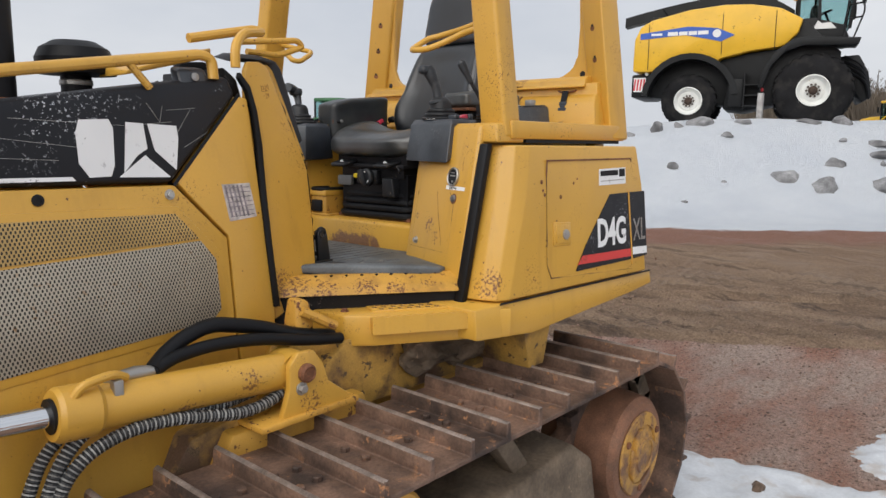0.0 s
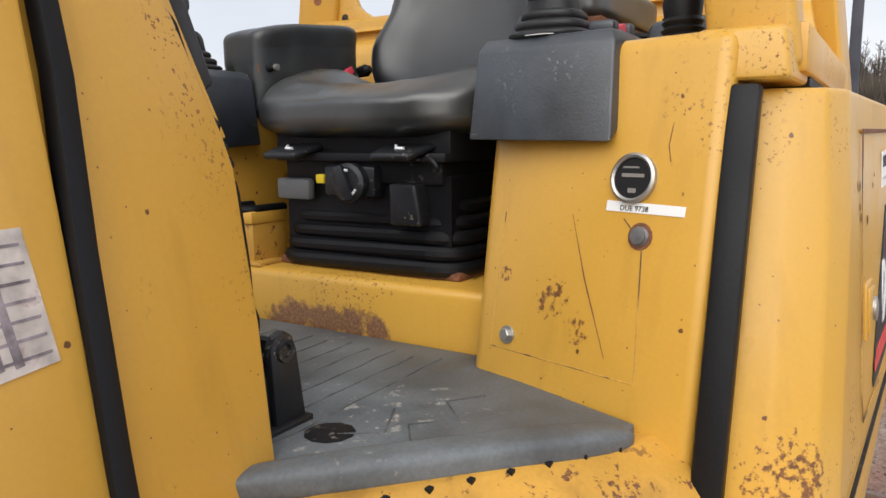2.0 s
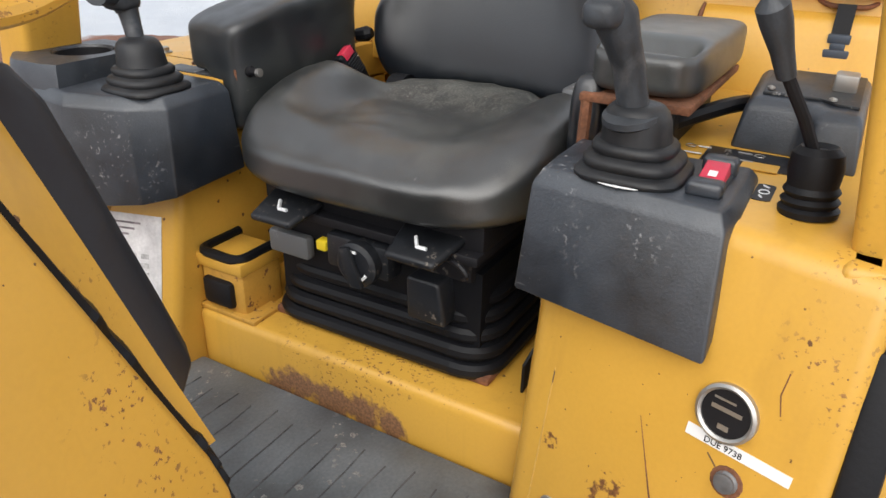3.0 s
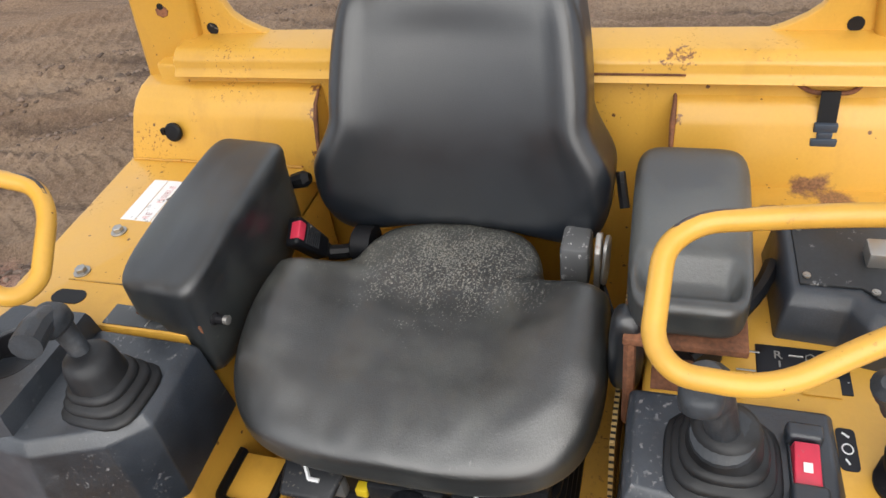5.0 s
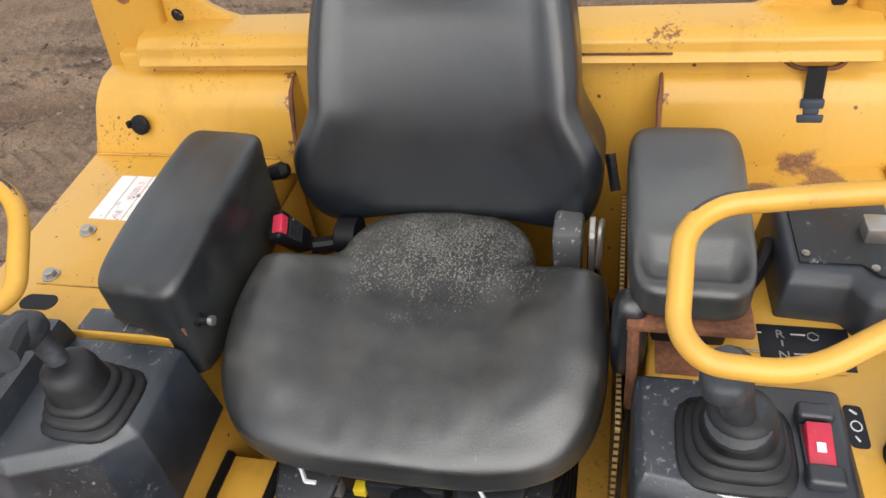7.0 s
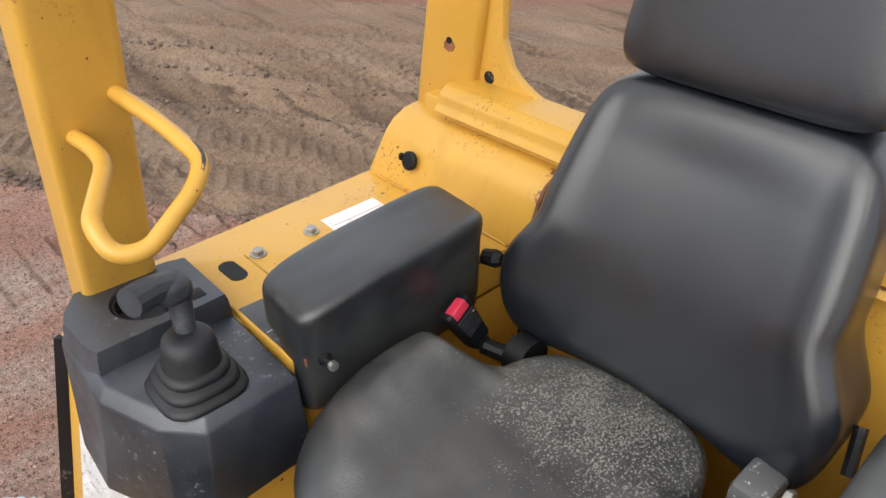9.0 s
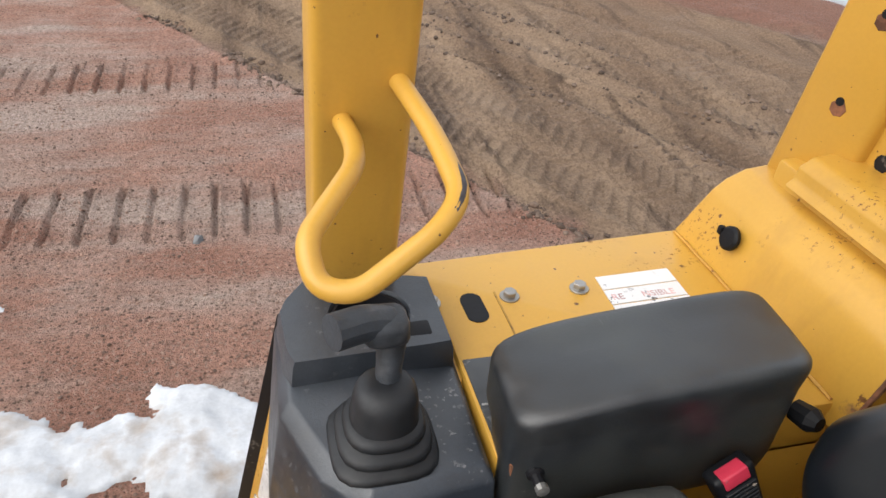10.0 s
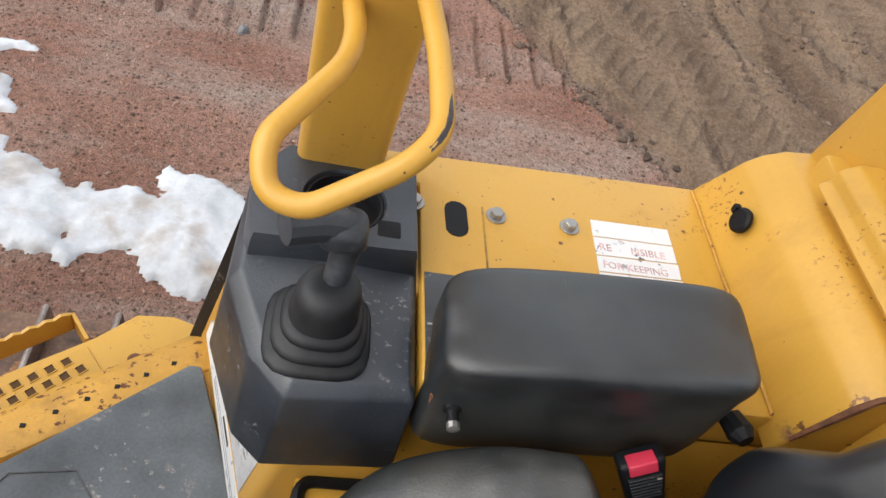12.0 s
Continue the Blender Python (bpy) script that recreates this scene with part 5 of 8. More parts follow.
part("hood_loop", tube(B(), rounded_path([(1.40, -0.1, 1.66), (1.60, -0.1, 1.685), (1.62, -0.1, 1.668), (1.53, -0.1, 1.635), (1.42, -0.1, 1.635)], 0.02), 0.009, 10), M_yellow, dozer)
part("filler_flap", solid(B(), [[(1.02, -0.20, 1.535), (1.27, -0.16, 1.60), (1.27, -0.05, 1.60), (1.02, -0.05, 1.535)], [(1.02, -0.20, 1.545), (1.27, -0.16, 1.625), (1.27, -0.05, 1.625), (1.02, -0.05, 1.56)]], 0.004), M_yellow, dozer)
# intake cap and exhaust stack
pc = part("pre_cleaner", lathe(B(), [(0.0, 0.0), (0.036, 0.0), (0.036, 0.065), (0.095, 0.068), (0.097, 0.08), (0.090, 0.088), (0.092, 0.105), (0.080, 0.13), (0.05, 0.148), (0.0, 0.152)], (0.985, 0.0, 1.475), (0, 0, 1), 28), M_rubber, dozer, "black plastic domed air intake cap")
part("hose_clamp", lathe(B(), [(0.0375, 0), (0.039, 0.002), (0.039, 0.012), (0.0375, 0.014)], (0.985, 0.0, 1.515), (0, 0, 1), 24), M_steel, pc)
ex = part("exhaust_pipe", lathe(B(), [(0.0, 0), (0.045, 0.0), (0.045, 0.6), (0.040, 0.6), (0.040, 0.05)], (0.800, 0.0, 1.39), (0, 0, 1), 24), M_dark, dozer, "dark rusty exhaust stack")
part("stack_base", lathe(B(), [(0.0, 0), (0.07, 0.0), (0.07, 0.03), (0.05, 0.04)], (0.800, 0.0, 1.435), (0, 0, 1), 24), M_rustbare, ex)

# cowl walls beside the floor, with a rubber edge trim and a black pad
COWL = [(1.328, 0.905), (1.332, 1.49), (1.345, 1.57), (1.362, 1.597), (1.41, 1.600), (1.437, 1.590), (1.490, 1.45), (1.534, 1.335), (1.543, 1.30), (1.536, 1.15), (1.519, 1.0), (1.514, 0.955)]
EDGE = rounded_path([(1.362, 1.597, 0), (1.415, 1.604, 0), (1.442, 1.590, 0), (1.494, 1.45, 0), (1.539, 1.335, 0), (1.548, 1.30, 0), (1.541, 1.15, 0), (1.525, 1.04, 0)], 0.03, 4)
def smooth_step(a, b, x):
    t = min(1.0, max(0.0, (x - a) / (b - a)))
    return t * t * (3 - 2 * t)


for sgn in (-1, 1):
    y0, y1 = sorted((sgn * HY, sgn * (HY - 0.02)))
    cw = part("cowl_wall", lean_out(prism(B(), COWL, "y", y0, y1, 0.007, 3)), M_yellow, dozer)
    # torn rubber rim, ragged on the lower half
    outer, inner = [], []
    for i in range(90):
        f = i / 89 * (len(EDGE) - 1.001)
        p = EDGE[int(f)].lerp(EDGE[int(f) + 1], f - int(f))
        r = 0.001 + (0.003 + 0.003 * math.sin(i * 0.8)) * smooth_step(1.57, 1.48, p.y) + 0.0015 * noise.noise((i * 0.5, 0.0, 0.0))
        outer.append((p.x + 0.001, p.y + 0.001, r))
        inner.append((p.x - 0.004, p.y - 0.002, r))
    torn = [0.006 + (0.022 * abs(math.sin(i * 0.21)) ** 0.7 + 0.002 * noise.noise((i * 0.9, 3.0, 0.0))) * smooth_step(1.57, 1.50, z) for i, (x, z, r) in enumerate(outer)]
    rows = [[(x, sgn * (HY - 0.012 + r), z) for x, z, r in outer], [(x + 0.003 + 0.8 * (w - 0.006), sgn * (HY - 0.020 - w), z) for (x, z, r), w in zip(outer, torn)], [(x, sgn * (HY - 0.024), z) for x, z, r in inner], [(x, sgn * (HY - 0.012 + r), z) for x, z, r in inner]]
    part("torn_rim", lean_out(solid(B(), [[rows[j][i] for j in range(4)] for i in range(90)])), M_rubber, cw, smooth=0)
    # rubber trim along the rear edge, and the thick pad behind it
    fl = [(p.x - 0.003, p.y + 0.003) for p in EDGE[:-4]]
    flange = solid(B(), [[(x, sgn * (HY - 0.021), z) for x, z in fl + [(q - 0.03, w - 0.012) for q, w in fl[::-1]]], [(x, sgn * (HY - 0.045), z) for x, z in fl + [(q - 0.03, w - 0.012) for q, w in fl[::-1]]]], 0.003)
    if sgn < 0:
        # yellow return behind the rim, and the wide dashboard pad beyond it
        lip = [((1.420, 1.598), (1.478, -0.120, 1.600)), ((1.440, 1.585), (1.489, -0.124, 1.585)), ((1.472, 1.50), (1.510, -0.146, 1.50)), ((1.508, 1.40), (1.534, -0.171, 1.40)), ((1.533, 1.33), (1.552, -0.188, 1.33))]
        rings = []
        for (xa, za), (xb, yb, zb) in lip:
            ya = -0.262 + 0.020 + 0.22 * (xa - 1.40) + 0.2 * (za - 1.2)
            rings.append([(xa, ya, za), (xb, yb, zb), (xb - 0.012, yb + 0.006, zb - 0.006), (xa - 0.012, ya + 0.006, za - 0.006)])
        part("wall_return", solid(B(), rings), M_yellow, cw, smooth=50)
        pad = [((1.330, -0.185, 1.604), (1.330, -0.120, 1.622)), ((1.420, -0.165, 1.607), (1.440, -0.118, 1.626)), ((1.476, -0.126, 1.602), (1.505, -0.118, 1.614)), ((1.489, -0.124, 1.585), (1.517, -0.130, 1.590)), ((1.510, -0.146, 1.50), (1.542, -0.136, 1.505)), ((1.530, -0.168, 1.415), (1.566, -0.138, 1.425)), ((1.540, -0.178, 1.375), (1.577, -0.140, 1.385))]
        rings = [[(xa, ya, za), ((xa + xb) / 2 + 0.004, (ya + yb) / 2 - 0.004, (za + zb) / 2 + 0.004), (xb, yb, zb), (xb - 0.022, yb + 0.020, zb - 0.012), (xa - 0.018, ya + 0.016, za - 0.010)] for (xa, ya, za), (xb, yb, zb) in pad]
        part("black_pad", solid(B(), rings, 0.004, 2), M_pad, cw, "wide smooth black dashboard pad", smooth=50)
    else:
        part("edge_trim", lean_out(flange), M_rubber, cw, "thick black rubber edge trim")
    pd = [(1.33, 1.612), (1.397, 1.617), (1.425, 1.611), (1.441, 1.576), (1.458, 1.535), (1.490, 1.42), (1.510, 1.33), (1.520, 1.22), (1.50, 1.22), (1.48, 1.33), (1.44, 1.46), (1.405, 1.585), (1.33, 1.59)]
    bm = solid(B(), [[(x, sgn * y, z) for x, z in pd] for y in (HY - 0.041, HY - 0.085)], 0.005, 3)
    if sgn > 0:
        part("black_pad", lean_out(bm), M_rubber, cw, "black rubber pad")
    bm = prism(B(), [(1.346, 0.92), (1.341, 1.10), (1.339, 1.25), (1.342, 1.38), (1.338, 1.47), (1.325, 1.53), (1.302, 1.566), (1.308, 1.582), (1.338, 1.546), (1.354, 1.475), (1.360, 1.38), (1.358, 1.25), (1.360, 1.10), (1.366, 0.92)], "y", sgn * (HY - 0.01), sgn * (HY + 0.010), 0.003)
    part("seal", lean_in(bm), M_rubber, cw)
part("dashboard", prism(B(), [(1.30, 0.95), (1.42, 0.95), (1.42, 1.3), (1.34, 1.55), (1.30, 1.58)], "y", -0.17, 0.17, 0.01), M_dark, dozer)
# handwriting on the cowl wall: 12/21 and -34
bm = B()
WR = [[(1.306, 1.492), (1.309, 1.462)], [(1.314, 1.488), (1.320, 1.492), (1.322, 1.484), (1.315, 1.464), (1.325, 1.464)], [(1.333, 1.500), (1.332, 1.462)],
      [(1.337, 1.492), (1.343, 1.496), (1.345, 1.487), (1.338, 1.470), (1.347, 1.470)], [(1.351, 1.505), (1.354, 1.474)],
      [(1.314, 1.442), (1.321, 1.443)], [(1.328, 1.452), (1.334, 1.454), (1.331, 1.445), (1.336, 1.438), (1.330, 1.431)], [(1.341, 1.457), (1.340, 1.446), (1.348, 1.448)], [(1.348, 1.458), (1.348, 1.434)]]
for s in WR:
    tube(bm, [(1.413 + (x - 1.33) * 0.6, -HY - 0.0002, 1.527 + (z - 1.48) * 0.55) for x, z in s], 0.0007, 5)
part("handwriting", lean_out(bm), M_rustbare, dozer, "dark pen writing 12/21 -34")

# grooves are thin lines in a darker grey than the mat
M_matline = material("dark_mat_grooves", (0.085, 0.087, 0.090), 0.9, var=0.3, var_scale=40)
# floor, sills, main frame
bm = prism(B(), [(1.34, -0.23), (1.44, -0.25), (1.80, -0.545), (1.93, -0.545), (1.93, 0.545), (1.80, 0.545), (1.44, 0.25), (1.34, 0.23)], "z", 0.96, 1.004)
part("floor_plate", bm, M_worn, dozer)
bm = prism(B(), [(1.40, -0.20), (1.452, -0.266), (1.772, -0.540), (1.79, -0.540), (1.885, -0.292), (1.925, -0.285), (1.925, 0.285), (1.885, 0.292), (1.79, 0.530), (1.772, 0.530), (1.452, 0.258), (1.40, 0.20)], "z", 1.002, 1.020, 0.005)
mat_ = part("floor_mat", bm, M_mat, dozer, "grey rubber floor mat with moulded ridges")
for i in range(13):
    y = -0.24 + i * 0.04
    x0, x1 = 1.50 + 0.02 * (i % 3), 1.88 - 0.012 * (i % 2)
    pts = [(x0 + (x1 - x0) * k / 8, y + 0.004 * k / 8 + 0.004 * noise.noise((k * 0.8, i * 3.0, 0.0)), 1.0200) for k in range(9)]
    part("mat_groove", tube(B(), pts, 0.0013, 5), M_matline, mat_)
for pts in ([(1.62, -0.36), (1.66, -0.33), (1.70, -0.37), (1.74, -0.33), (1.78, -0.36)], [(1.60, -0.28), (1.63, -0.32), (1.69, -0.29)], [(1.55, 0.29), (1.58, 0.34), (1.66, 0.35), (1.70, 0.30)], [(1.66, 0.25), (1.70, 0.25), (1.70, 0.29), (1.67, 0.29)]):
    part("mat_groove", tube(B(), [(x, y, 1.0200) for x, y in pts], 0.0015, 5), M_matline, mat_)
for sgn in (-1,):
    part("mat_lip", pillow(B(), (1.612, sgn * 0.398, 1.020), (0.215, 0.020, 0.017), 3.5, 10, lambda u, v, w: (u * 0.76 - 0.06 * v * sgn, v * (1 + 0.25 * u) + sgn * u * 6.85 * 1.02, w - 0.25 * (u + 1))), M_mat, mat_, smooth=70)
part("mat_tear", lathe(B(), [(0.0, 0), (0.028, 0.0), (0.02, 0.0008), (0, 0.001)], (1.60, -0.27, 1.0202), (0, 0, 1), 11), M_dark, mat_)
ped = part("foot_pedal", prism(B(), [(1.572, 1.02), (1.618, 1.02), (1.606, 1.104), (1.600, 1.120), (1.588, 1.128), (1.575, 1.124), (1.567, 1.110)], "y", -0.222, -0.210, 0.003), M_mech, dozer, "black steel foot pedal")
part("pedal_tread", prism(B(), [(1.606, 1.02), (1.620, 1.02), (1.607, 1.112), (1.596, 1.110)], "y", -0.212, -0.168, 0.003), M_dark, ped)
part("pedal_boss", lathe(B(), [(0.006, -0.004), (0.0075, 0.003), (0.012, 0.004), (0.013, 0.0), (0.013, -0.004)], (1.587, -0.222, 1.106), (0, -1, 0), 18), M_mech, ped)
part("pedal_foot", box(B(), 1.552, 1.622, -0.228, -0.165, 1.018, 1.026, 0.002), M_mech, ped)
part("pedal_arm", tube(B(), [(1.45, -0.20, 1.09), (1.59, -0.20, 1.095)], 0.008, 8), M_dark, ped)
part("pedal_arm", tube(B(), [(1.45, -0.20, 1.045), (1.59, -0.20, 1.045)], 0.007, 8), M_dark, ped)

SILL = []
for sgn in (-1, 1):
    a, b = Vector((1.385, sgn * 0.280)), Vector((1.815, sgn * 0.578))
    d = (b - a).normalized()
    nrm = Vector((-d.y, d.x))
    nrm = nrm if nrm.y * sgn < 0 else -nrm
    SILL.append((a, b, d, nrm))
    a2, b2 = Vector((1.330, sgn * 0.326)), Vector((1.758, sgn * 0.622))
    bm = solid(B(), [[(*(a2), 0.962), (*(b2), 0.962), (*(b + nrm * 0.04), 0.962), (*(a + nrm * 0.04), 0.962)],
                     [(*(a2.lerp(a, 0.35)), 0.985), (*(b2.lerp(b, 0.35)), 0.985), (*(b + nrm * 0.04), 0.985), (*(a + nrm * 0.04), 0.985)],
                     [(*a, 1.008), (*b, 1.008), (*(b + nrm * 0.03), 1.008), (*(a + nrm * 0.03), 1.008)]], 0.005, 2)
    sill = part("door_sill", bm, M_worn, dozer, "chipped rusty yellow sill")
    for i in range(9):
        c = a + d * (0.10 + i * 0.043) - nrm * 0.004
        part("clip_mark", box(B(), c.x - 0.0035, c.x + 0.0035, c.y - 0.003, c.y + 0.003, 0.996, 1.0086), M_dark, sill)
    # black block added in place of the shade in the gap below the sill
    pts = [a2 + nrm * 0.02, b2 + nrm * 0.02, b + nrm * 0.1, a + nrm * 0.1]
    part("sill_gap", prism(B(), [tuple(p) for p in pts], "z", 0.86, 0.9615), M_dark, dozer)
M_hull = material("yellow_hull_paint", (0.56, 0.31, 0.05), 0.5, var=0.1, var_scale=4, grain=0.05, spots=0.9, spot_scale=45, mask_scale=6, bump=0.15, bump_scale=40, streak=0.3, spot_color=(0.075, 0.032, 0.018), stains=((0.98, -0.33, 0.60, 0.14), (0.86, -0.33, 0.55, 0.12), (1.05, -0.4, 0.64, 0.1), (0.7, -0.33, 0.5, 0.1)))
part("main_frame", box(B(), -0.1, 2.6, -0.27, 0.27, 0.34, 0.86, 0.02), M_hull, dozer)
for sgn in (-1, 1):
    y0, y1 = (-0.50, -0.27) if sgn < 0 else (0.27, 0.39)
    part("frame_side", prism(B(), [(0.9, 0.60), (1.36, 0.66), (2.2, 0.66), (2.2, 0.86), (1.45, 0.86), (1.36, 0.80), (0.98, 0.72)], "y", y0, y1, 0.008), M_dirty, dozer)
    part("hull_plate", prism(B(), [(-0.1, 0.30), (1.0, 0.42), (1.0, 0.62), (0.2, 0.80), (-0.1, 0.80)], "y", sgn * 0.27, sgn * 0.33, 0.008), M_hull, dozer)

# steps with raised grip holes and a serrated foot bar
def step_unit(outline, z, fi, bi, bo, fo, bolts, bar):
    st = part("step", prism(B(), outline, "z", z - 0.085, z, 0.006), M_yellow, dozer)
    fi, bi, bo, fo = (Vector(p) for p in (fi, bi, bo, fo))
    gp = part("grip_plate", prism(B(), [tuple(p) for p in (fi, bi, bo, fo)], "z", z - 0.001, z + 0.004, 0.0015), M_yellow, st, "perforated grip plate")
    for j in range(4):
        for i in range(10 if j % 2 == 0 else 9):
            u, v = (0.05 + 0.095 * i + (0.048 if j % 2 else 0)), 0.14 + 0.24 * j
            c = (fi.lerp(bi, u)).lerp(fo.lerp(bo, u), v)
            bm = lathe(B(), [(0.0118, 0), (0.0112, 0.0024), (0.0092, 0.0024), (0.0086, 0.0008), (0.0, 0.0008)], (c.x, c.y, z + 0.0036), (0, 0, 1), 4)
            # the hole's floor is a darker brown than its rim
            for f in bm.faces:
                if f.calc_center_median().z < z + 0.0054 and (f.calc_center_median().xy - c).length < 0.0065:
                    f.material_index = 1
            part("grip_hole", bm, [M_yellow, M_holes], gp)
    for x, y in bolts:
        part("bolt", bolt_head(B(), (x, y, z), (0, 0, 1), 0.008), M_rustbare, st)
    # serrated foot bar
    path = [Vector(p) for p in bar]
    line = []
    counts = (5, 34, 5)
    for s, e, cnt in zip(path, path[1:], counts):
        line += [s.lerp(e, i / cnt) for i in range(cnt)]
    line.append(path[-1])
    rows = [[], [], [], []]
    o = (path[1] - path[0]).normalized()
    for i, p in enumerate(line):
        tooth = 0.006 * abs(((i * 0.5) % 2) - 1) if 5 <= i < 39 else -0.004
        side = (line[min(i + 1, len(line) - 1)] - line[max(i - 1, 0)]).normalized()
        u = Vector((-side.y, side.x)) * 0.003
        for r_, (v, zz) in zip(rows, ((p - u, z - 0.045), (p + u, z - 0.045), (p + u, z + tooth), (p - u, z + tooth))):
            r_.append((v.x, v.y, zz))
    part("foot_bar", solid(B(), [[rows[j][i] for j in range(4)] for i in range(len(line))]), M_yellow, st, "serrated yellow foot bar", smooth=0)


step_unit([(1.425, -0.345), (1.440, -0.485), (1.50, -0.545), (1.70, -0.668), (1.755, -0.70), (1.83, -0.757), (1.84, -0.63), (1.80, -0.60), (1.45, -0.34)], 0.922,
          (1.562, -0.430), (1.812, -0.585), (1.750, -0.664), (1.520, -0.516), [(1.475, -0.45), (1.775, -0.655)],
          [(1.495, -0.535), (1.475, -0.565), (1.70, -0.70), (1.72, -0.675)])
step_unit([(1.35, 0.33), (1.36, 0.44), (1.44, 0.505), (1.60, 0.625), (1.655, 0.680), (1.715, 0.685), (1.80, 0.66), (1.80, 0.57), (1.72, 0.548), (1.42, 0.30)], 0.915,
          (1.446, 0.357), (1.655, 0.528), (1.593, 0.604), (1.384, 0.433), [(1.672, 0.589)],
          [(1.42, 0.49), (1.385, 0.535), (1.553, 0.668), (1.588, 0.622)])


# left fender
def ring_at(z, pts):
    return [(x, y, z) for x, y in pts]


low = [(1.778, -0.625), (1.785, -0.69), (1.803, -0.742), (1.84, -0.764), (2.60, -0.768), (2.635, -0.74), (2.635, -0.5), (1.95, -0.5)]
mid = [(1.862, -0.612), (1.867, -0.69), (1.89, -0.745), (1.935, -0.765), (2.585, -0.768), (2.62, -0.74), (2.62, -0.5), (1.95, -0.5)]
top = [(1.890, -0.606), (1.897, -0.68), (1.915, -0.74), (1.960, -0.762), (2.555, -0.765), (2.585, -0.73), (2.585, -0.5), (1.95, -0.5)]


def flank(bm):
    """The fender's side leans in towards the top and spreads towards the rear."""
    for v in bm.verts:
        f = min(1.0, max(0.0, (-v.co.y - 0.60) / 0.16))
        v.co.y += f * (0.0095 - 0.06 * (v.co.x - 2.3) + 0.07 * (v.co.z - 1.1))
    return bm


bm = flank(solid(B(), [ring_at(0.937, low), ring_at(1.24, mid), ring_at(1.378, top)], 0.007, 3))
fender = part("left_fender", bm, M_yellow, dozer)
bm = flank(prism(B(), [(1.70, 0.845), (1.70, 0.931), (2.645, 0.931), (2.652, 0.885), (2.5, 0.868), (1.95, 0.825)], "y", -0.762, -0.45, 0.006))
part("fender_skirt", bm, M_yellow, dozer)
part("skirt_gap", flank(ribbon(B(), [(1.80, 0.934), (2.63, 0.934)], 0.005, "y", -0.7655, -0.004)), M_dark, fender)
part("skirt_bracket", prism(B(), [(1.98, 0.70), (2.06, 0.70), (2.10, 0.85), (1.94, 0.85)], "y", -0.72, -0.5, 0.006), M_dirty, dozer)
YF = -0.7665
part("door_groove", flank(ribbon(B(), [(2.03, 1.29), (2.035, 1.333), (2.515, 1.336), (2.515, 1.327)], 0.005, "y", YF, -0.0012)), M_rustbare, fender)
part("door_line", flank(ribbon(B(), [(2.03, 1.29), (2.022, 1.02), (2.04, 0.978), (2.50, 0.955)], 0.003, "y", YF, -0.001)), M_dirty, fender)
# black decal with the model designation
dec = part("model_decal", flank(prism(B(), [(2.169, 0.984), (2.505, 0.988), (2.612, 0.993), (2.600, 1.222), (2.49, 1.221), (2.375, 1.219), (2.225, 1.06)], "y", YF - 0.0004, YF - 0.0022)), M_decal, fender, "black decal with white model lettering")
part("red_band", flank(prism(B(), [(2.178, 1.004), (2.208, 1.030), (2.500, 1.026), (2.503, 0.999)], "y", YF - 0.002, YF - 0.003)), M_red, dec)
part("white_band", flank(prism(B(), [(2.516, 1.003), (2.514, 1.029), (2.610, 1.026), (2.611, 1.001)], "y", YF - 0.002, YF - 0.003)), M_white, dec)
part("decal_split", flank(ribbon(B(), [(2.510, 0.975), (2.492, 1.222)], 0.007, "y", YF - 0.0015, -0.0025)), M_worn, dec)
FLANK = Matrix(((1, 0, 0, 0), (-0.06, 1, 0.07, 0), (0, 0, 1, 0), (0, 0, 0, 1)))


def on_flank(x, z):
    return YF - 0.003 + 0.0095 - 0.06 * (x - 2.3) + 0.07 * (z - 1.1)


face_left = Matrix(((1, 0, 0, 0), (0, 0, -1, 0), (0, 1, 0, 0), (0, 0, 0, 1)))
letters("model_letters", "D4G", 0.126, Matrix.Translation((2.292, on_flank(2.292, 1.052), 1.052)) @ FLANK @ face_left @ Matrix.Diagonal((0.72, 1, 1, 1)), M_white, dec, label="white letters D4G", bold=0.0038)
letters("model_letters", "XL", 0.112, Matrix.Translation((2.518, on_flank(2.518, 1.052), 1.052)) @ FLANK @ face_left @ Matrix.Diagonal((0.62, 1, 1, 1)), M_steel, dec, label="outlined letters XL")
dst = part("dealer_sticker", flank(prism(B(), [(2.313, 1.250), (2.476, 1.252), (2.477, 1.307), (2.314, 1.303)], "y", YF, YF - 0.0015)), M_white, fender, "white dealer sticker with dark bars")
part("sticker_bar", flank(prism(B(), [(2.322, 1.280), (2.428, 1.282), (2.428, 1.299), (2.322, 1.297)], "y", YF - 0.0013, YF - 0.0022)), M_dark, dst)
part("sticker_bar", flank(prism(B(), [(2.436, 1.276), (2.471, 1.277), (2.471, 1.303), (2.436, 1.302)], "y", YF - 0.0013, YF - 0.0022)), M_dark, dst)
part("sticker_bar", flank(prism(B(), [(2.322, 1.262), (2.468, 1.265), (2.468, 1.268), (2.322, 1.265)], "y", YF - 0.0013, YF - 0.002)), M_steel, dst)
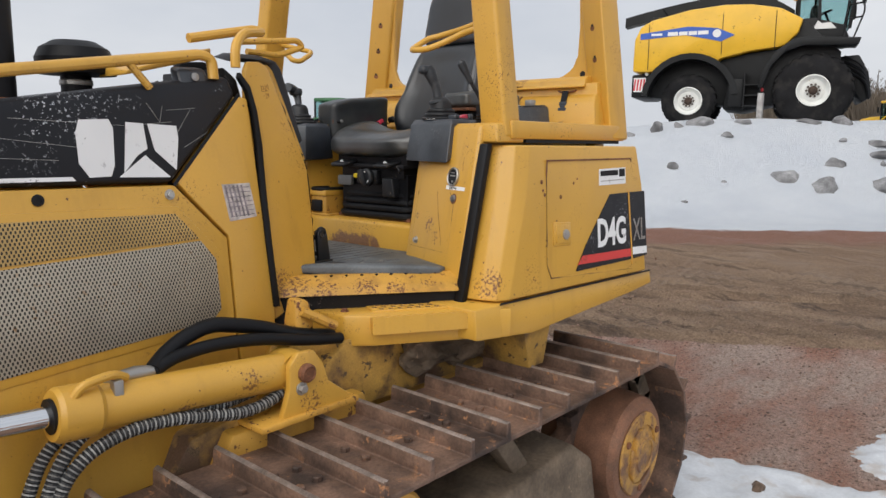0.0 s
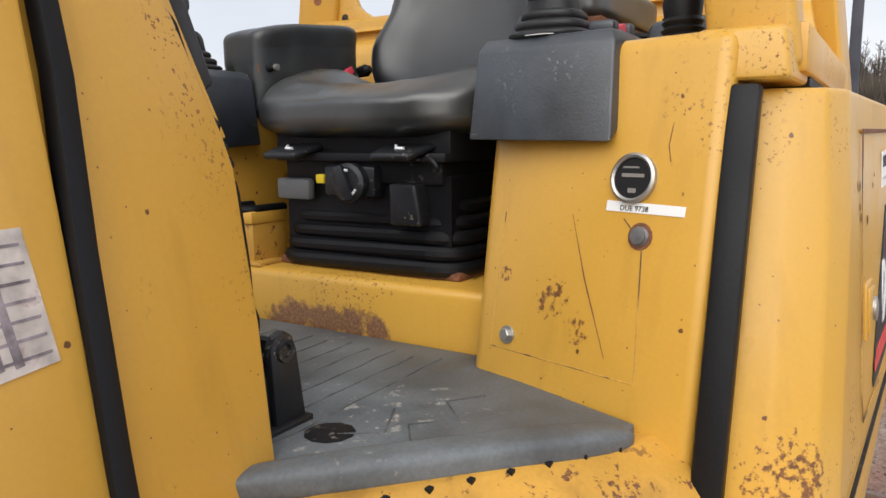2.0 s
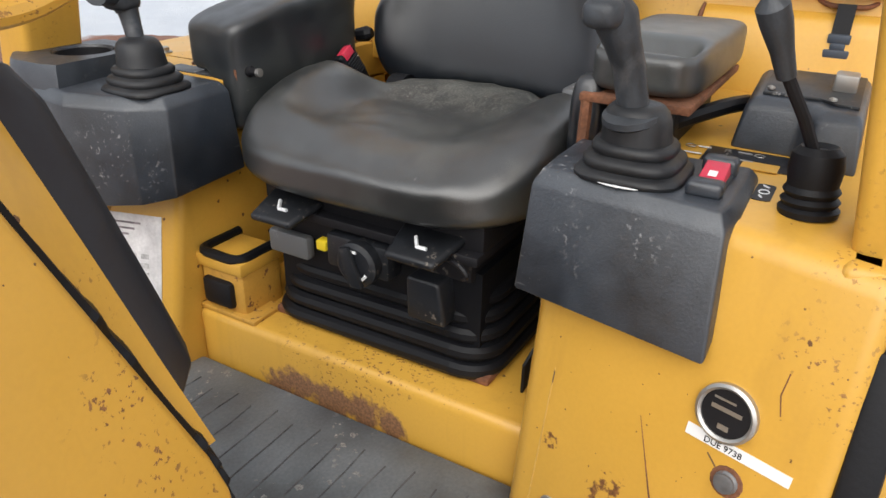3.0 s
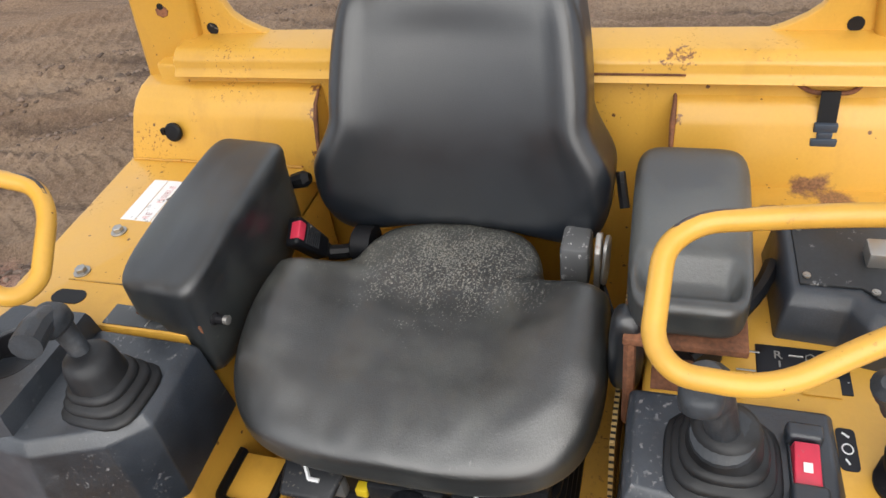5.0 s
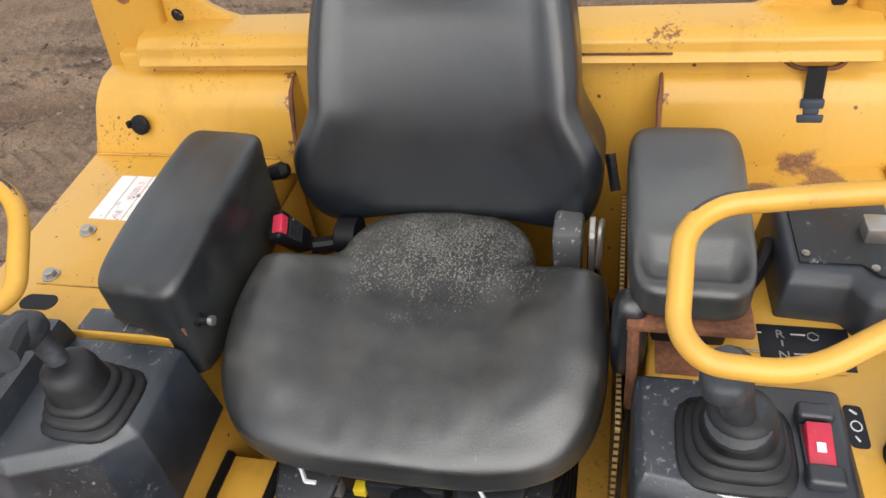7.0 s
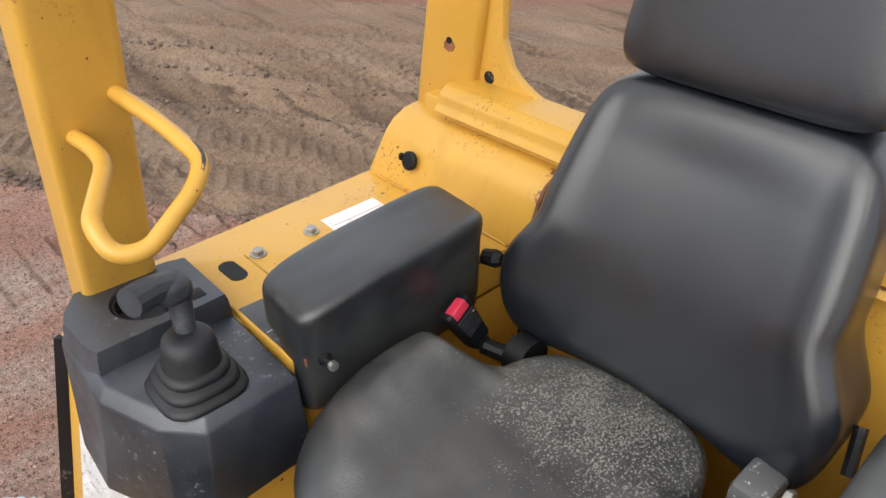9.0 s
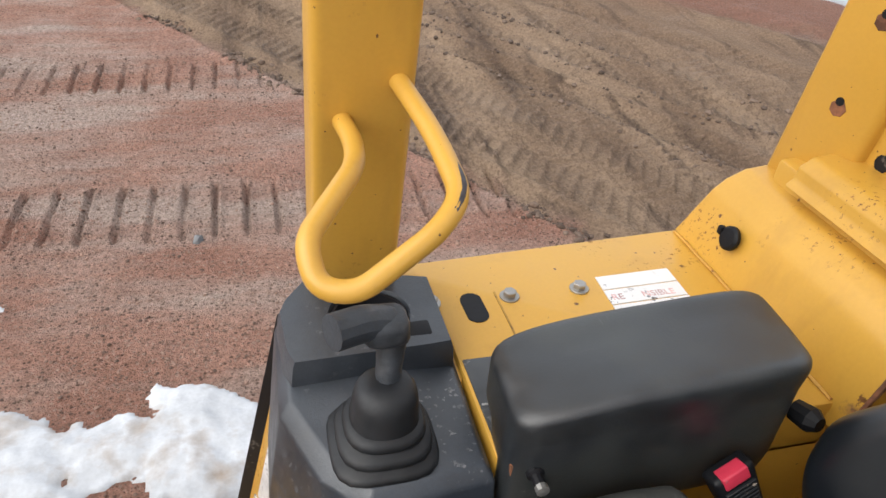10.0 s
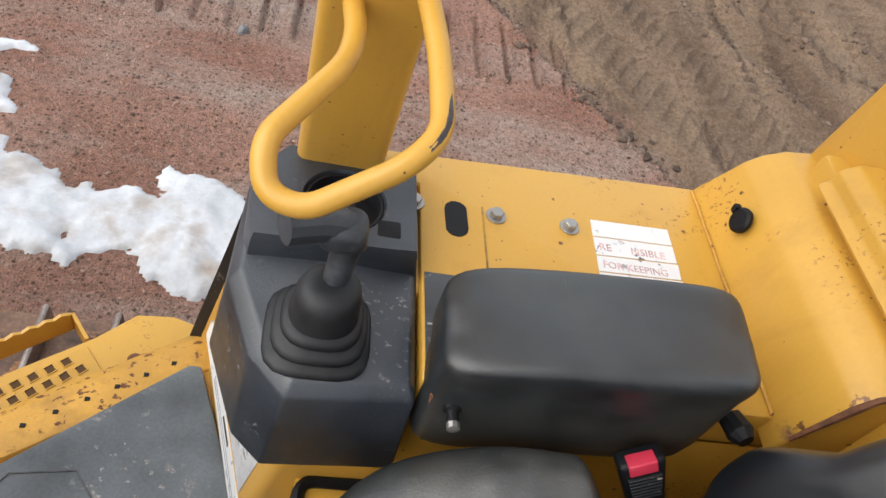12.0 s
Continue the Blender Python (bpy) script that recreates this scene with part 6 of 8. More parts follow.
# paddle lock
lk = part("lock_plate", flank(prism(B(), [(2.056, 1.075), (2.145, 1.070), (2.145, 1.142), (2.058, 1.147)], "y", YF + 0.002, YF - 0.003, 0.003)), M_yellow, fender)
part("lock_flap", flank(prism(B(), [(2.066, 1.082), (2.136, 1.079), (2.136, 1.134), (2.067, 1.139)], "y", YF - 0.002, YF - 0.006, 0.003)), M_yellow, lk)
part("lock_button", flank(lathe(B(), [(0.016, 0), (0.016, 0.004), (0.008, 0.005), (0.0, 0.005)], (2.112, YF - 0.006, 1.107), (0, -1, 0), 16)), M_steel, lk)
for x, z, r in ((2.006, 1.27, 0.007), (2.012, 1.245, 0.005), (2.10, 1.222, 0.007), (2.17, 1.262, 0.005), (2.19, 1.275, 0.004), (2.02, 1.232, 0.006), (2.68, 0.97, 0.006)):
    part("rust_chip", flank(lathe(B(), [(r, 0), (r * 0.6, 0.0005)], (x, YF, z), (0, -1, 0), 7)), M_rustbare, fender)

bm = prism(B(), [(1.752, 0.925), (1.776, 0.925), (1.886, 1.382), (1.860, 1.382)], "y", -0.636, -0.604, 0.005)
part("door_seal", bm, M_rubber, dozer, "black rubber door seal")

# consoles; front faces lean back and turn inwards
def px(y, z):
    return 1.8617 + 0.29 * (y + 0.45) + 0.195 * (z - 1.2)


def front_ring(z, yi, yo, back, sgn):
    f = [(px(-abs(yi), z), yi), (px(-abs(yo), z), yo)]
    return [(f[0][0], f[0][1], z), (f[1][0], f[1][1], z), (back, yo, z), (back, yi, z)]


lc = part("left_console", solid(B(), [front_ring(0.96, -0.287, -0.603, 2.47, -1), front_ring(1.442, -0.287, -0.612, 2.47, -1)], 0.02, 4), M_yellow, dozer)
rc = part("right_console", solid(B(), [front_ring(0.96, 0.287, 0.632, 2.47, 1), front_ring(1.40, 0.287, 0.610, 2.47, 1)], 0.012, 4), M_yellow, dozer)
part("right_deck", prism(B(), [(2.036, 0.287), (2.50, 0.287), (2.50, 0.640), (2.415, 0.637), (1.999, 0.610), (1.90, 0.606), (1.89, 0.572), (2.036, 0.56)], "z", 1.38, 1.450, 0.004), M_yellow, dozer)
PN = Vector((-1, 0.29, 0.195)).normalized()


def on_panel(y, z, h=0.0):
    return Vector((px(y, z), y, z)) + PN * h


gm = on_panel(-0.509, 1.281)
gauge = part("hour_meter", lathe(B(), [(0.029, -0.01), (0.029, 0.006), (0.026, 0.008), (0.0235, 0.006), (0.0235, 0.003)], gm, PN, 28), M_steel, dozer, "round hour meter with steel bezel")
part("dial", lathe(B(), [(0.0236, 0.0), (0.0236, 0.004), (0.0, 0.004)], gm, PN, 28), M_dark, gauge)
bm = B()
for y, z, w, h in ((-0.509, 1.284, 0.028, 0.004), (-0.506, 1.293, 0.02, 0.002), (-0.509, 1.267, 0.010, 0.005)):
    pts = [on_panel(y - w / 2, z - h / 2, 0.0042), on_panel(y + w / 2, z - h / 2, 0.0042), on_panel(y + w / 2, z + h / 2, 0.0042), on_panel(y - w / 2, z + h / 2, 0.0042)]
    solid(bm, [pts, [p + PN * 0.0005 for p in pts]])
part("dial_marks", bm, M_steel, gauge)


def panel_quad(bm, c, h0, h1):
    pts = [on_panel(y, z, h0) for y, z in c]
    return solid(bm, [pts, [p + PN * (h1 - h0) for p in pts]])


tape = part("label_tape", panel_quad(B(), [(-0.476, 1.243), (-0.572, 1.242), (-0.573, 1.253), (-0.477, 1.255)], 0.0, 0.001), M_white, dozer, "white label tape reading DUE 9738")
ux = (on_panel(-0.56, 1.25) - on_panel(-0.46, 1.25)).normalized()
uz = PN.cross(ux) if PN.cross(ux).z > 0 else -PN.cross(ux)
o = on_panel(-0.494, 1.2445, 0.0013)
mt = Matrix(((ux.x, uz.x, PN.x, o.x), (ux.y, uz.y, PN.y, o.y), (ux.z, uz.z, PN.z, o.z), (0, 0, 0, 1)))
letters("tape_letters", "DUE 9738", 0.0088, mt, M_dark, tape, 0.0003)
kn = part("panel_knob", lathe(B(), [(0.0115, 0), (0.0115, 0.002), (0.0095, 0.004), (0.0095, 0.007), (0.006, 0.008), (0.0, 0.008)], on_panel(-0.522, 1.217), PN, 14), material("dull_zinc", (0.15, 0.15, 0.155), 0.5, metal=0.3, var=0.15, var_scale=60, spots=0.6, spot_color=(0.14, 0.06, 0.03), spot_scale=220, mask_scale=60), dozer, "rusty steel panel knob")
part("rust_ring", lathe(B(), [(0.0160, 0), (0.0155, 0.0006), (0.0140, 0.0008), (0.011, 0.0008)], on_panel(-0.522, 1.217), PN, 14), M_rustbare, kn)
part("panel_bolt", bolt_head(B(), on_panel(-0.346, 1.074), PN, 0.008), M_steel, dozer)
bm = B()
edge = [(-0.325, 1.235), (-0.318, 1.055), (-0.53, 1.055), (-0.525, 1.21), (-0.50, 1.235)]
for (ya, za), (yb, zb) in zip(edge, edge[1:]):
    tube(bm, [on_panel(ya, za, -0.0004), on_panel(yb, zb, -0.0004)], 0.0011, 5)
part("panel_outline", bm, M_dirty, lc)
part("rust_run", tube(B(), [on_panel(-0.43, 1.235, 0), on_panel(-0.455, 1.16, 0), on_panel(-0.49, 1.075, 0)], [0.0004, 0.0011, 0.0005], 5), M_rustbare, lc)
part("rust_run", tube(B(), [on_panel(-0.55, 1.34, 0), on_panel(-0.547, 1.318, 0), on_panel(-0.551, 1.30, 0)], 0.0007, 5), M_rustbare, lc)
part("seat_plinth", box(B(), 1.93, 2.5, -0.29, 0.29, 0.96, 1.108, 0.014, 3), M_yellow, dozer)
part("right_fender", box(B(), 1.88, 2.62, 0.4, 0.600, 0.80, 1.44, 0.01), M_yellow, dozer)
# seal slit along the right door opening
bm = solid(B(), [[(1.848, 0.596, 1.400), (1.858, 0.602, 1.400), (1.86, 0.585, 1.400)], [(1.752, 0.618, 0.95), (1.762, 0.625, 0.95), (1.77, 0.603, 0.95)]])
part("door_slit", bm, M_dark, dozer)

# rear wall and boxes
rw = part("rear_wall", box(B(), 2.50, 2.57, -0.62, 0.57, 0.9, 1.60, 0.008), M_yellow, dozer)
part("rear_ledge", prism(B(), [(2.478, 1.585), (2.490, 1.594), (2.492, 1.612), (2.510, 1.624), (2.575, 1.629), (2.575, 1.585)], "y", -0.575, 0.525, 0.005, 3), M_yellow, dozer)
part("ledge_scrape", ribbon(B(), [(-0.31, 1.596), (-0.16, 1.5965)], 0.003, "x", 2.4885, -0.002), M_rustbare, rw)
for sgn in (-1, 1):
    yi, yo_ = (0.258, 0.640) if sgn > 0 else (-0.300, -0.650)
    dx = 0.05 if sgn < 0 else 0.026
    prof = [(2.395 + dx, 1.42), (2.40 + dx, 1.455), (2.424 + dx, 1.530), (2.437 + dx, 1.550), (2.46 + dx, 1.566), (2.56, 1.578), (2.56, 1.42)]
    bm = solid(B(), [[(x, yi, z) for x, z in prof], [(x, yo_ - sgn * max(0, (z - 1.44)) * 0.27, z) for x, z in prof]], 0.006, 3)
    rb = part("rear_box", bm, M_yellow, dozer)
    part("rust_edge", tube(B(), [(2.40 + dx, yi, 1.46), (2.424 + dx, yi - sgn * 0.001, 1.530), (2.437 + dx, yi, 1.550), (2.46 + dx, yi, 1.565)], [0.0025, 0.0045, 0.0035, 0.002], 6), M_rustbare, rb)
part("weld_seam", tube(B(), [(2.423, 0.29 + 0.034 * i, 1.4515 + 0.001 * (i % 2)) for i in range(11)], 0.0022, 6), M_worn, dozer)

# roll-over frame
def leaning(bm, x0, x1, y0, y1, z0, z1, lean_y, lean_x=0.0, bev=0.012):
    dz = z1 - z0
    a = [(x0, y0, z0), (x1, y0, z0), (x1, y1, z0), (x0, y1, z0)]
    return solid(bm, [a, [(x + lean_x * dz, y + lean_y * dz, z1) for x, y, _ in a]], bev, 4)


# roll-over frame; its middle lies 26 mm left of the machine's
FRAME_Y = -0.026
for sgn in (-1, 1):
    def fy(d):
        return FRAME_Y + sgn * d

    if sgn < 0:
        part("front_post", leaning(B(), 1.905, 1.985, -0.668, -0.574, 1.40, 2.55, 0.13), M_yellow, dozer)
    else:
        part("front_post", leaning(B(), 1.888, 1.985, 0.545, 0.618, 1.40, 2.55, -0.205), M_yellow, dozer)
    y0, y1 = sorted((fy(0.657), fy(0.549)))
    foot = [(2.512, fy(0.652)), (2.62, fy(0.662)), (2.62, fy(0.552)), (2.546, fy(0.552))]
    rp = part("rear_post", solid(B(), [[(x, y, 1.40) for x, y in foot], [(x, y - 0.154 * sgn, 2.55) for x, y in foot]], 0.010, 3), M_yellow, dozer)
    for z in (1.69, 1.80, 1.91):
        at = Vector((2.529, fy(0.602 - 0.134 * (z - 1.40)), z))
        part("bolt_hole", lathe(B(), [(0.0055, 0), (0.0055, 0.0012), (0, 0.0012)], at, (-0.947, -0.32 * sgn, 0), 10), M_dark, rp)
        part("rust_scuff", lathe(B(), [(0.011, -0.0004), (0.010, 0.0006), (0, 0.0006)], at - Vector((0, 0, 0.009)), (-0.947, -0.32 * sgn, -0.03), 7), M_rustbare, rp)
    # curved corner plate to the rear ledge
    zs = [1.612, 1.618, 1.634, 1.648, 1.663, 1.705, 1.80, 1.95, 2.1]
    ys = [0.318, 0.365, 0.41, 0.437, 0.455, 0.474, 0.478, 0.472, 0.455]
    pts = [(fy(y), z) for y, z in zip(ys, zs)] + [(fy(0.47), 2.1), (fy(0.56), 1.60)]
    gus = part("gusset", prism(B(), pts, "x", 2.560, 2.578, 0.004), M_yellow, dozer)
    part("gusset_hole", lathe(B(), [(0.011, 0), (0.011, 0.001), (0, 0.001)], (2.5598, fy(0.498), 1.637), (-1, 0, 0), 12), M_dark, gus)
    y0, y1 = sorted((fy(0.646), fy(0.58)))
    sr = part("side_rail", solid(B(), [[(1.93, y0, z), (2.61, y0 - 0.006 * (sgn < 0), z), (2.61, y1, z), (1.93, y1, z)] for z in (1.396, 1.450 if sgn < 0 else 1.440)], 0.006), M_yellow, dozer)
    part("rail_gap", box(B(), 2.005, 2.585, y0 + 0.004, y1, 1.386, 1.3965), M_dark, sr)
    part("top_beam", leaning(B(), 1.89, 2.60, *sorted((fy(0.50), fy(0.40))), 2.52, 2.60, 0), M_yellow, dozer)
part("post_foot", solid(B(), [[(1.868, -0.664, 1.385), (2.0, -0.668, 1.385), (2.0, -0.56, 1.385), (1.868, -0.56, 1.385)], [(1.876, -0.655, 1.442), (1.99, -0.662, 1.442), (1.99, -0.565, 1.442), (1.876, -0.565, 1.442)]], 0.008, 3), M_yellow, dozer)
part("cross_beam", box(B(), 1.89, 1.98, -0.38, 0.38, 2.53, 2.60, 0.01), M_yellow, dozer)
part("cross_beam", box(B(), 2.48, 2.58, -0.38, 0.38, 2.53, 2.60, 0.01), M_yellow, dozer)
# grab loops on the front posts
LOOP = [(1.964, 0.488, 1.760), (1.984, 0.400, 1.738), (1.988, 0.325, 1.722), (1.965, 0.300, 1.708), (1.900, 0.276, 1.675), (1.872, 0.286, 1.676), (1.866, 0.312, 1.700), (1.917, 0.400, 1.712), (1.922, 0.440, 1.714), (1.914, 0.502, 1.718)]
LOOP_L = [(1.985, -0.560, 1.760), (2.000, -0.42, 1.738), (1.998, -0.320, 1.724), (1.975, -0.294, 1.716), (1.908, -0.290, 1.678), (1.886, -0.308, 1.670), (1.884, -0.375, 1.667), (1.912, -0.430, 1.690), (1.930, -0.480, 1.712), (1.925, -0.560, 1.722)]
for sgn, loop in ((1, LOOP), (-1, LOOP_L)):
    pts = rounded_path(loop, 0.035, 6)
    gl = part("grab_loop", tube(B(), pts, 0.0093, 14), M_yellow, dozer, "yellow pipe grab handle with worn spots")
    mid = sum((Vector(p) for p in pts), Vector()) / len(pts)
    strip = [Vector(p) + ((Vector(p) - mid).normalized() * 0.6 + Vector((0, 0, 0.8))).normalized() * 0.0048 for p in pts[6:18]]
    part("wear_mark", tube(B(), strip, [0.002, 0.0042, 0.0049, 0.0050, 0.0051, 0.0049, 0.0051, 0.0050, 0.0048, 0.0050, 0.0044, 0.002], 10), M_rubbed, gl)
    for e in (pts[0], pts[-1]):
        part("weld", lathe(B(), [(0.0145, -0.004), (0.0148, 0.0), (0.0105, 0.006)], e, (0, -sgn, 0), 12), M_worn, gl)

# ---- operator's seat and controls ----
def worn_vinyl():
    """Black vinyl with fine cracks and pale crumbled patches on the cushion's rear half."""
    m = material("cracked_black_vinyl", (0.0250, 0.0265, 0.0265), 0.35, spec=0.95, ior=1.6, var=0.25, var_scale=6, grain=0.06, grain_scale=300, bump=0.12, bump_scale=420, rough_var=0.07, tint=(0.064, 0.065, 0.057), tint_scale=6, tint_low=0.46, tint_high=0.68, scuffs=0.5)
    n, l = m.node_tree.nodes, m.node_tree.links
    b = n["Principled BSDF"]
    geo = n.new("ShaderNodeNewGeometry")
    vo = n.new("ShaderNodeTexVoronoi")
    vo.feature = "DISTANCE_TO_EDGE"
    vo.inputs["Scale"].default_value = 420
    wob = n.new("ShaderNodeTexNoise")
    wob.inputs["Scale"].default_value = 60
    l.new(geo.outputs["Position"], wob.inputs["Vector"])
    add = n.new("ShaderNodeMix")
    add.data_type = "VECTOR"
    add.inputs["Factor"].default_value = 0.02
    l.new(geo.outputs["Position"], add.inputs["A"])
    l.new(wob.outputs["Color"], add.inputs["B"])
    l.new(add.outputs["Result"], vo.inputs["Vector"])
    cr = n.new("ShaderNodeMapRange")
    cr.inputs["From Min"].default_value, cr.inputs["From Max"].default_value = 0.20, 0.05
    l.new(vo.outputs["Distance"], cr.inputs["Value"])
    no = n.new("ShaderNodeTexNoise")
    no.inputs["Scale"].default_value, no.inputs["Detail"].default_value = 330, 6
    l.new(geo.outputs["Position"], no.inputs["Vector"])
    # worn zone: a broad oval on the rear of the cushion with an uneven rim
    flat = n.new("ShaderNodeMapping")
    flat.inputs["Scale"].default_value = (1.15, 0.80, 0.3)
    l.new(geo.outputs["Position"], flat.inputs[0])
    dist = n.new("ShaderNodeVectorMath")
    dist.operation = "DISTANCE"
    dist.inputs[1].default_value = (2.262 * 1.15, -0.005 * 0.80, 1.43 * 0.3)
    l.new(flat.outputs[0], dist.inputs[0])
    no2 = n.new("ShaderNodeTexNoise")
    no2.inputs["Scale"].default_value, no2.inputs["Detail"].default_value = 17, 5
    l.new(geo.outputs["Position"], no2.inputs["Vector"])
    ad = n.new("ShaderNodeMath")
    ad.operation = "MULTIPLY_ADD"
    ad.inputs[1].default_value = 0.30
    l.new(no2.outputs["Fac"], ad.inputs[0])
    l.new(dist.outputs["Value"], ad.inputs[2])
    zone = n.new("ShaderNodeMapRange")
    zone.inputs["From Min"].default_value, zone.inputs["From Max"].default_value = 0.345, 0.190
    l.new(ad.outputs[0], zone.inputs["Value"])
    lift_ = n.new("ShaderNodeMath")
    lift_.operation = "MULTIPLY_ADD"
    lift_.inputs[1].default_value = 0.26
    l.new(zone.outputs[0], lift_.inputs[0])
    l.new(no.outputs["Fac"], lift_.inputs[2])
    thr = n.new("ShaderNodeMapRange")
    thr.inputs["From Min"].default_value, thr.inputs["From Max"].default_value = 0.705, 0.785
    l.new(lift_.outputs[0], thr.inputs["Value"])
    g = n.new("ShaderNodeMath")
    g.operation = "MULTIPLY"
    l.new(cr.outputs[0], g.inputs[0])
    l.new(thr.outputs[0], g.inputs[1])
    old = b.inputs["Base Color"].links[0].from_socket
    x = n.new("ShaderNodeMix")
    x.data_type = "RGBA"
    l.new(g.outputs[0], x.inputs["Factor"])
    l.new(old, x.inputs["A"])
    x.inputs["B"].default_value = (0.25, 0.245, 0.215, 1)
    l.new(x.outputs["Result"], b.inputs["Base Color"])
    return m


M_crack = worn_vinyl()
M_grey_metal = material("grey_painted_metal", (0.16, 0.165, 0.17), 0.5, metal=0.3, var=0.1, spots=0.5, spot_color=(0.3, 0.3, 0.3))


def smooth01(a, b, x):
    t = min(1.0, max(0.0, (x - a) / (b - a)))
    return t * t * (3 - 2 * t)


seat = part("seat", box(B(), 1.985, 2.32, -0.205, 0.17, 1.108, 1.122, 0.004), M_rustbare, dozer, "black vinyl suspension seat with cracked cushion")


def cushion_shape(u, v, w):
    wide = 0.95 + 0.05 * math.cos((u + 0.15) * 2.2)
    wide *= 1 - 0.38 * smooth01(0.24, 0.55, u)
    side = smooth01(0.40, 0.85, abs(v))
    lift = 0.74 * side * smooth01(-0.9, 0.0, u) * (1 - smooth01(0.22, 0.48, u))
    lift -= 0.24 * math.cos(v * math.pi / 2) * (1 - u * u)
    lift -= 0.30 * smooth01(-0.55, -1.0, u)
    lift += 0.14 * u + 0.07 * noise.noise((u * 2.5, v * 2.5, 7.0)) + 0.03 * noise.noise((u * 7, v * 7, 3.0))
    lift *= smooth01(-0.6, 0.9, w)
    under = -0.10 * smooth01(0.5, 1.0, abs(v)) * smooth01(0.0, -0.8, w)
    return (u * (1 - 0.06 * v * v), v * wide, w + lift - under)


part("cushion", pillow(B(), (2.139, -0.006, 1.380), (0.205, 0.240, 0.053), 4.8, 44, cushion_shape), M_crack, seat, "black vinyl cushion with cracked pale worn patch", smooth=80)
part("cushion_pan", box(B(), 1.985, 2.30, -0.19, 0.17, 1.300, 1.352, 0.006), M_dark, seat)


def back_shape(u, v, w):
    # w runs up the back, v across it
    half = 1.0 - 0.06 * smooth01(-0.40, -0.95, w)
    half *= 1 - 0.160 * smooth01(-0.34, 0.12, w) - 0.07 * smooth01(0.1, 1.0, w)
    fwd = 0.0
    if u < 0:
        fwd = -0.22 * smooth01(0.50, 1.0, abs(v)) * (1 - smooth01(-0.3, 0.6, w)) * smooth01(-1.0, -0.5, w)
        fwd += 0.30 * math.cos(v * math.pi / 2) * smooth01(1.0, 0.6, w)
        fwd -= 0.10 * smooth01(0.70, 0.86, abs(v)) * (1 - smooth01(0.88, 0.99, abs(v))) * smooth01(-0.9, -0.2, w)
    lean = 1.0 * (w + 1)
    bow = 0.52 * (1 - w * w)
    base = 0.16 * math.cos(v * math.pi / 2) * smooth01(-0.6, -1.0, w)
    return (u + fwd + lean - bow, v * half, w + base)


part("backrest", pillow(B(), (2.360, -0.008, 1.578), (0.052, 0.221, 0.190), 6.5, 44, back_shape), M_vinyl, seat, "tall contoured black vinyl backrest", smooth=80)
part("headrest", pillow(B(), (2.480, -0.004, 1.872), (0.048, 0.148, 0.105), 7.0, 20, lambda u, v, w: (u + 0.35 * w, v * (1 - 0.06 * w), w)), M_vinyl, seat, smooth=80)
for dy in (-0.05, 0.05):
    part("headrest_stem", tube(B(), [(2.45, -0.004 + dy, 1.70), (2.48, -0.004 + dy, 1.82)], 0.006, 8), M_dark, seat)
part("back_shell", pillow(B(), (2.432, -0.011, 1.60), (0.040, 0.165, 0.17), 5, 12, lambda u, v, w: (u + 1.15 * w, v, w)), M_plastic, seat, smooth=80)
# folded rubber skirt
skirt = part("rubber_skirt", box(B(), 1.995, 2.30, -0.185, 0.155, 1.12, 1.27), M_rubber, seat, "black folded rubber skirt")
for i in range(5):
    z = 1.124 + i * 0.024
    gx_, gy_ = 0.006 * i, 0.004 * i
    pts = rounded_path([(1.984 + gx_, -0.200 + gy_, z), (2.31, -0.200 + gy_, z), (2.31, 0.165 - gy_, z), (1.984 + gx_, 0.165 - gy_, z)], 0.05, 6, True)
    part("skirt_fold", tube(B(), pts, 0.0125, 10, True), M_rubber, skirt)
part("upper_frame", box(B(), 1.985, 2.32, -0.175, 0.15, 1.255, 1.305, 0.008), M_dark, seat)
part("slide_rail", box(B(), 1.968, 2.3, -0.190, 0.155, 1.292, 1.306, 0.003), M_dark, seat)
for y0, y1, z in ((0.060, 0.155, 1.316), (-0.165, -0.070, 1.316)):
    lv = part("lever_pad", solid(B(), [[(1.925, y0 + 0.012, z - 0.022), (1.925, y1 - 0.012, z - 0.022), (1.99, y1, z - 0.006), (1.99, y0, z - 0.006)], [(1.922, y0 + 0.012, z - 0.010), (1.922, y1 - 0.012, z - 0.010), (1.99, y1, z + 0.006), (1.99, y0, z + 0.006)]], 0.006, 3), M_mech, seat, "black plastic adjusting lever")
    ym = (y0 + y1) / 2
    nz = Vector((-0.22, 0, 0.97))
    bm = B()
    for pts in (((1.945, ym - 0.014), (1.945, ym + 0.0)), ((1.945, ym + 0.0), (1.962, ym + 0.012))):
        tube(bm, [(x, y, z - 0.010 + (x - 1.922) * 0.23 + 0.002) for x, y in pts], 0.0028, 5)
    part("white_symbol", bm, M_white, lv)
part("yellow_tag", box(B(), 1.964, 1.980, 0.045, 0.062, 1.255, 1.270, 0.002), M_yellowtag, seat)
part("mechanism_block", box(B(), 1.965, 2.0, -0.06, 0.045, 1.235, 1.285, 0.006), M_mech, seat)
dl = part("weight_dial", lathe(B(), [(0.030, 0), (0.032, 0.004), (0.032, 0.018), (0.026, 0.022), (0.0, 0.022)], (1.968, -0.018, 1.258), (-1, 0, 0), 22), M_mech, seat, "round weight dial with white arrows")
part("dial_grip", prism(B(), [(-0.036, 1.232), (-0.016, 1.229), (0.002, 1.284), (-0.014, 1.288)], "x", 1.945, 1.936, 0.003), M_mech, dl)
bm = B()
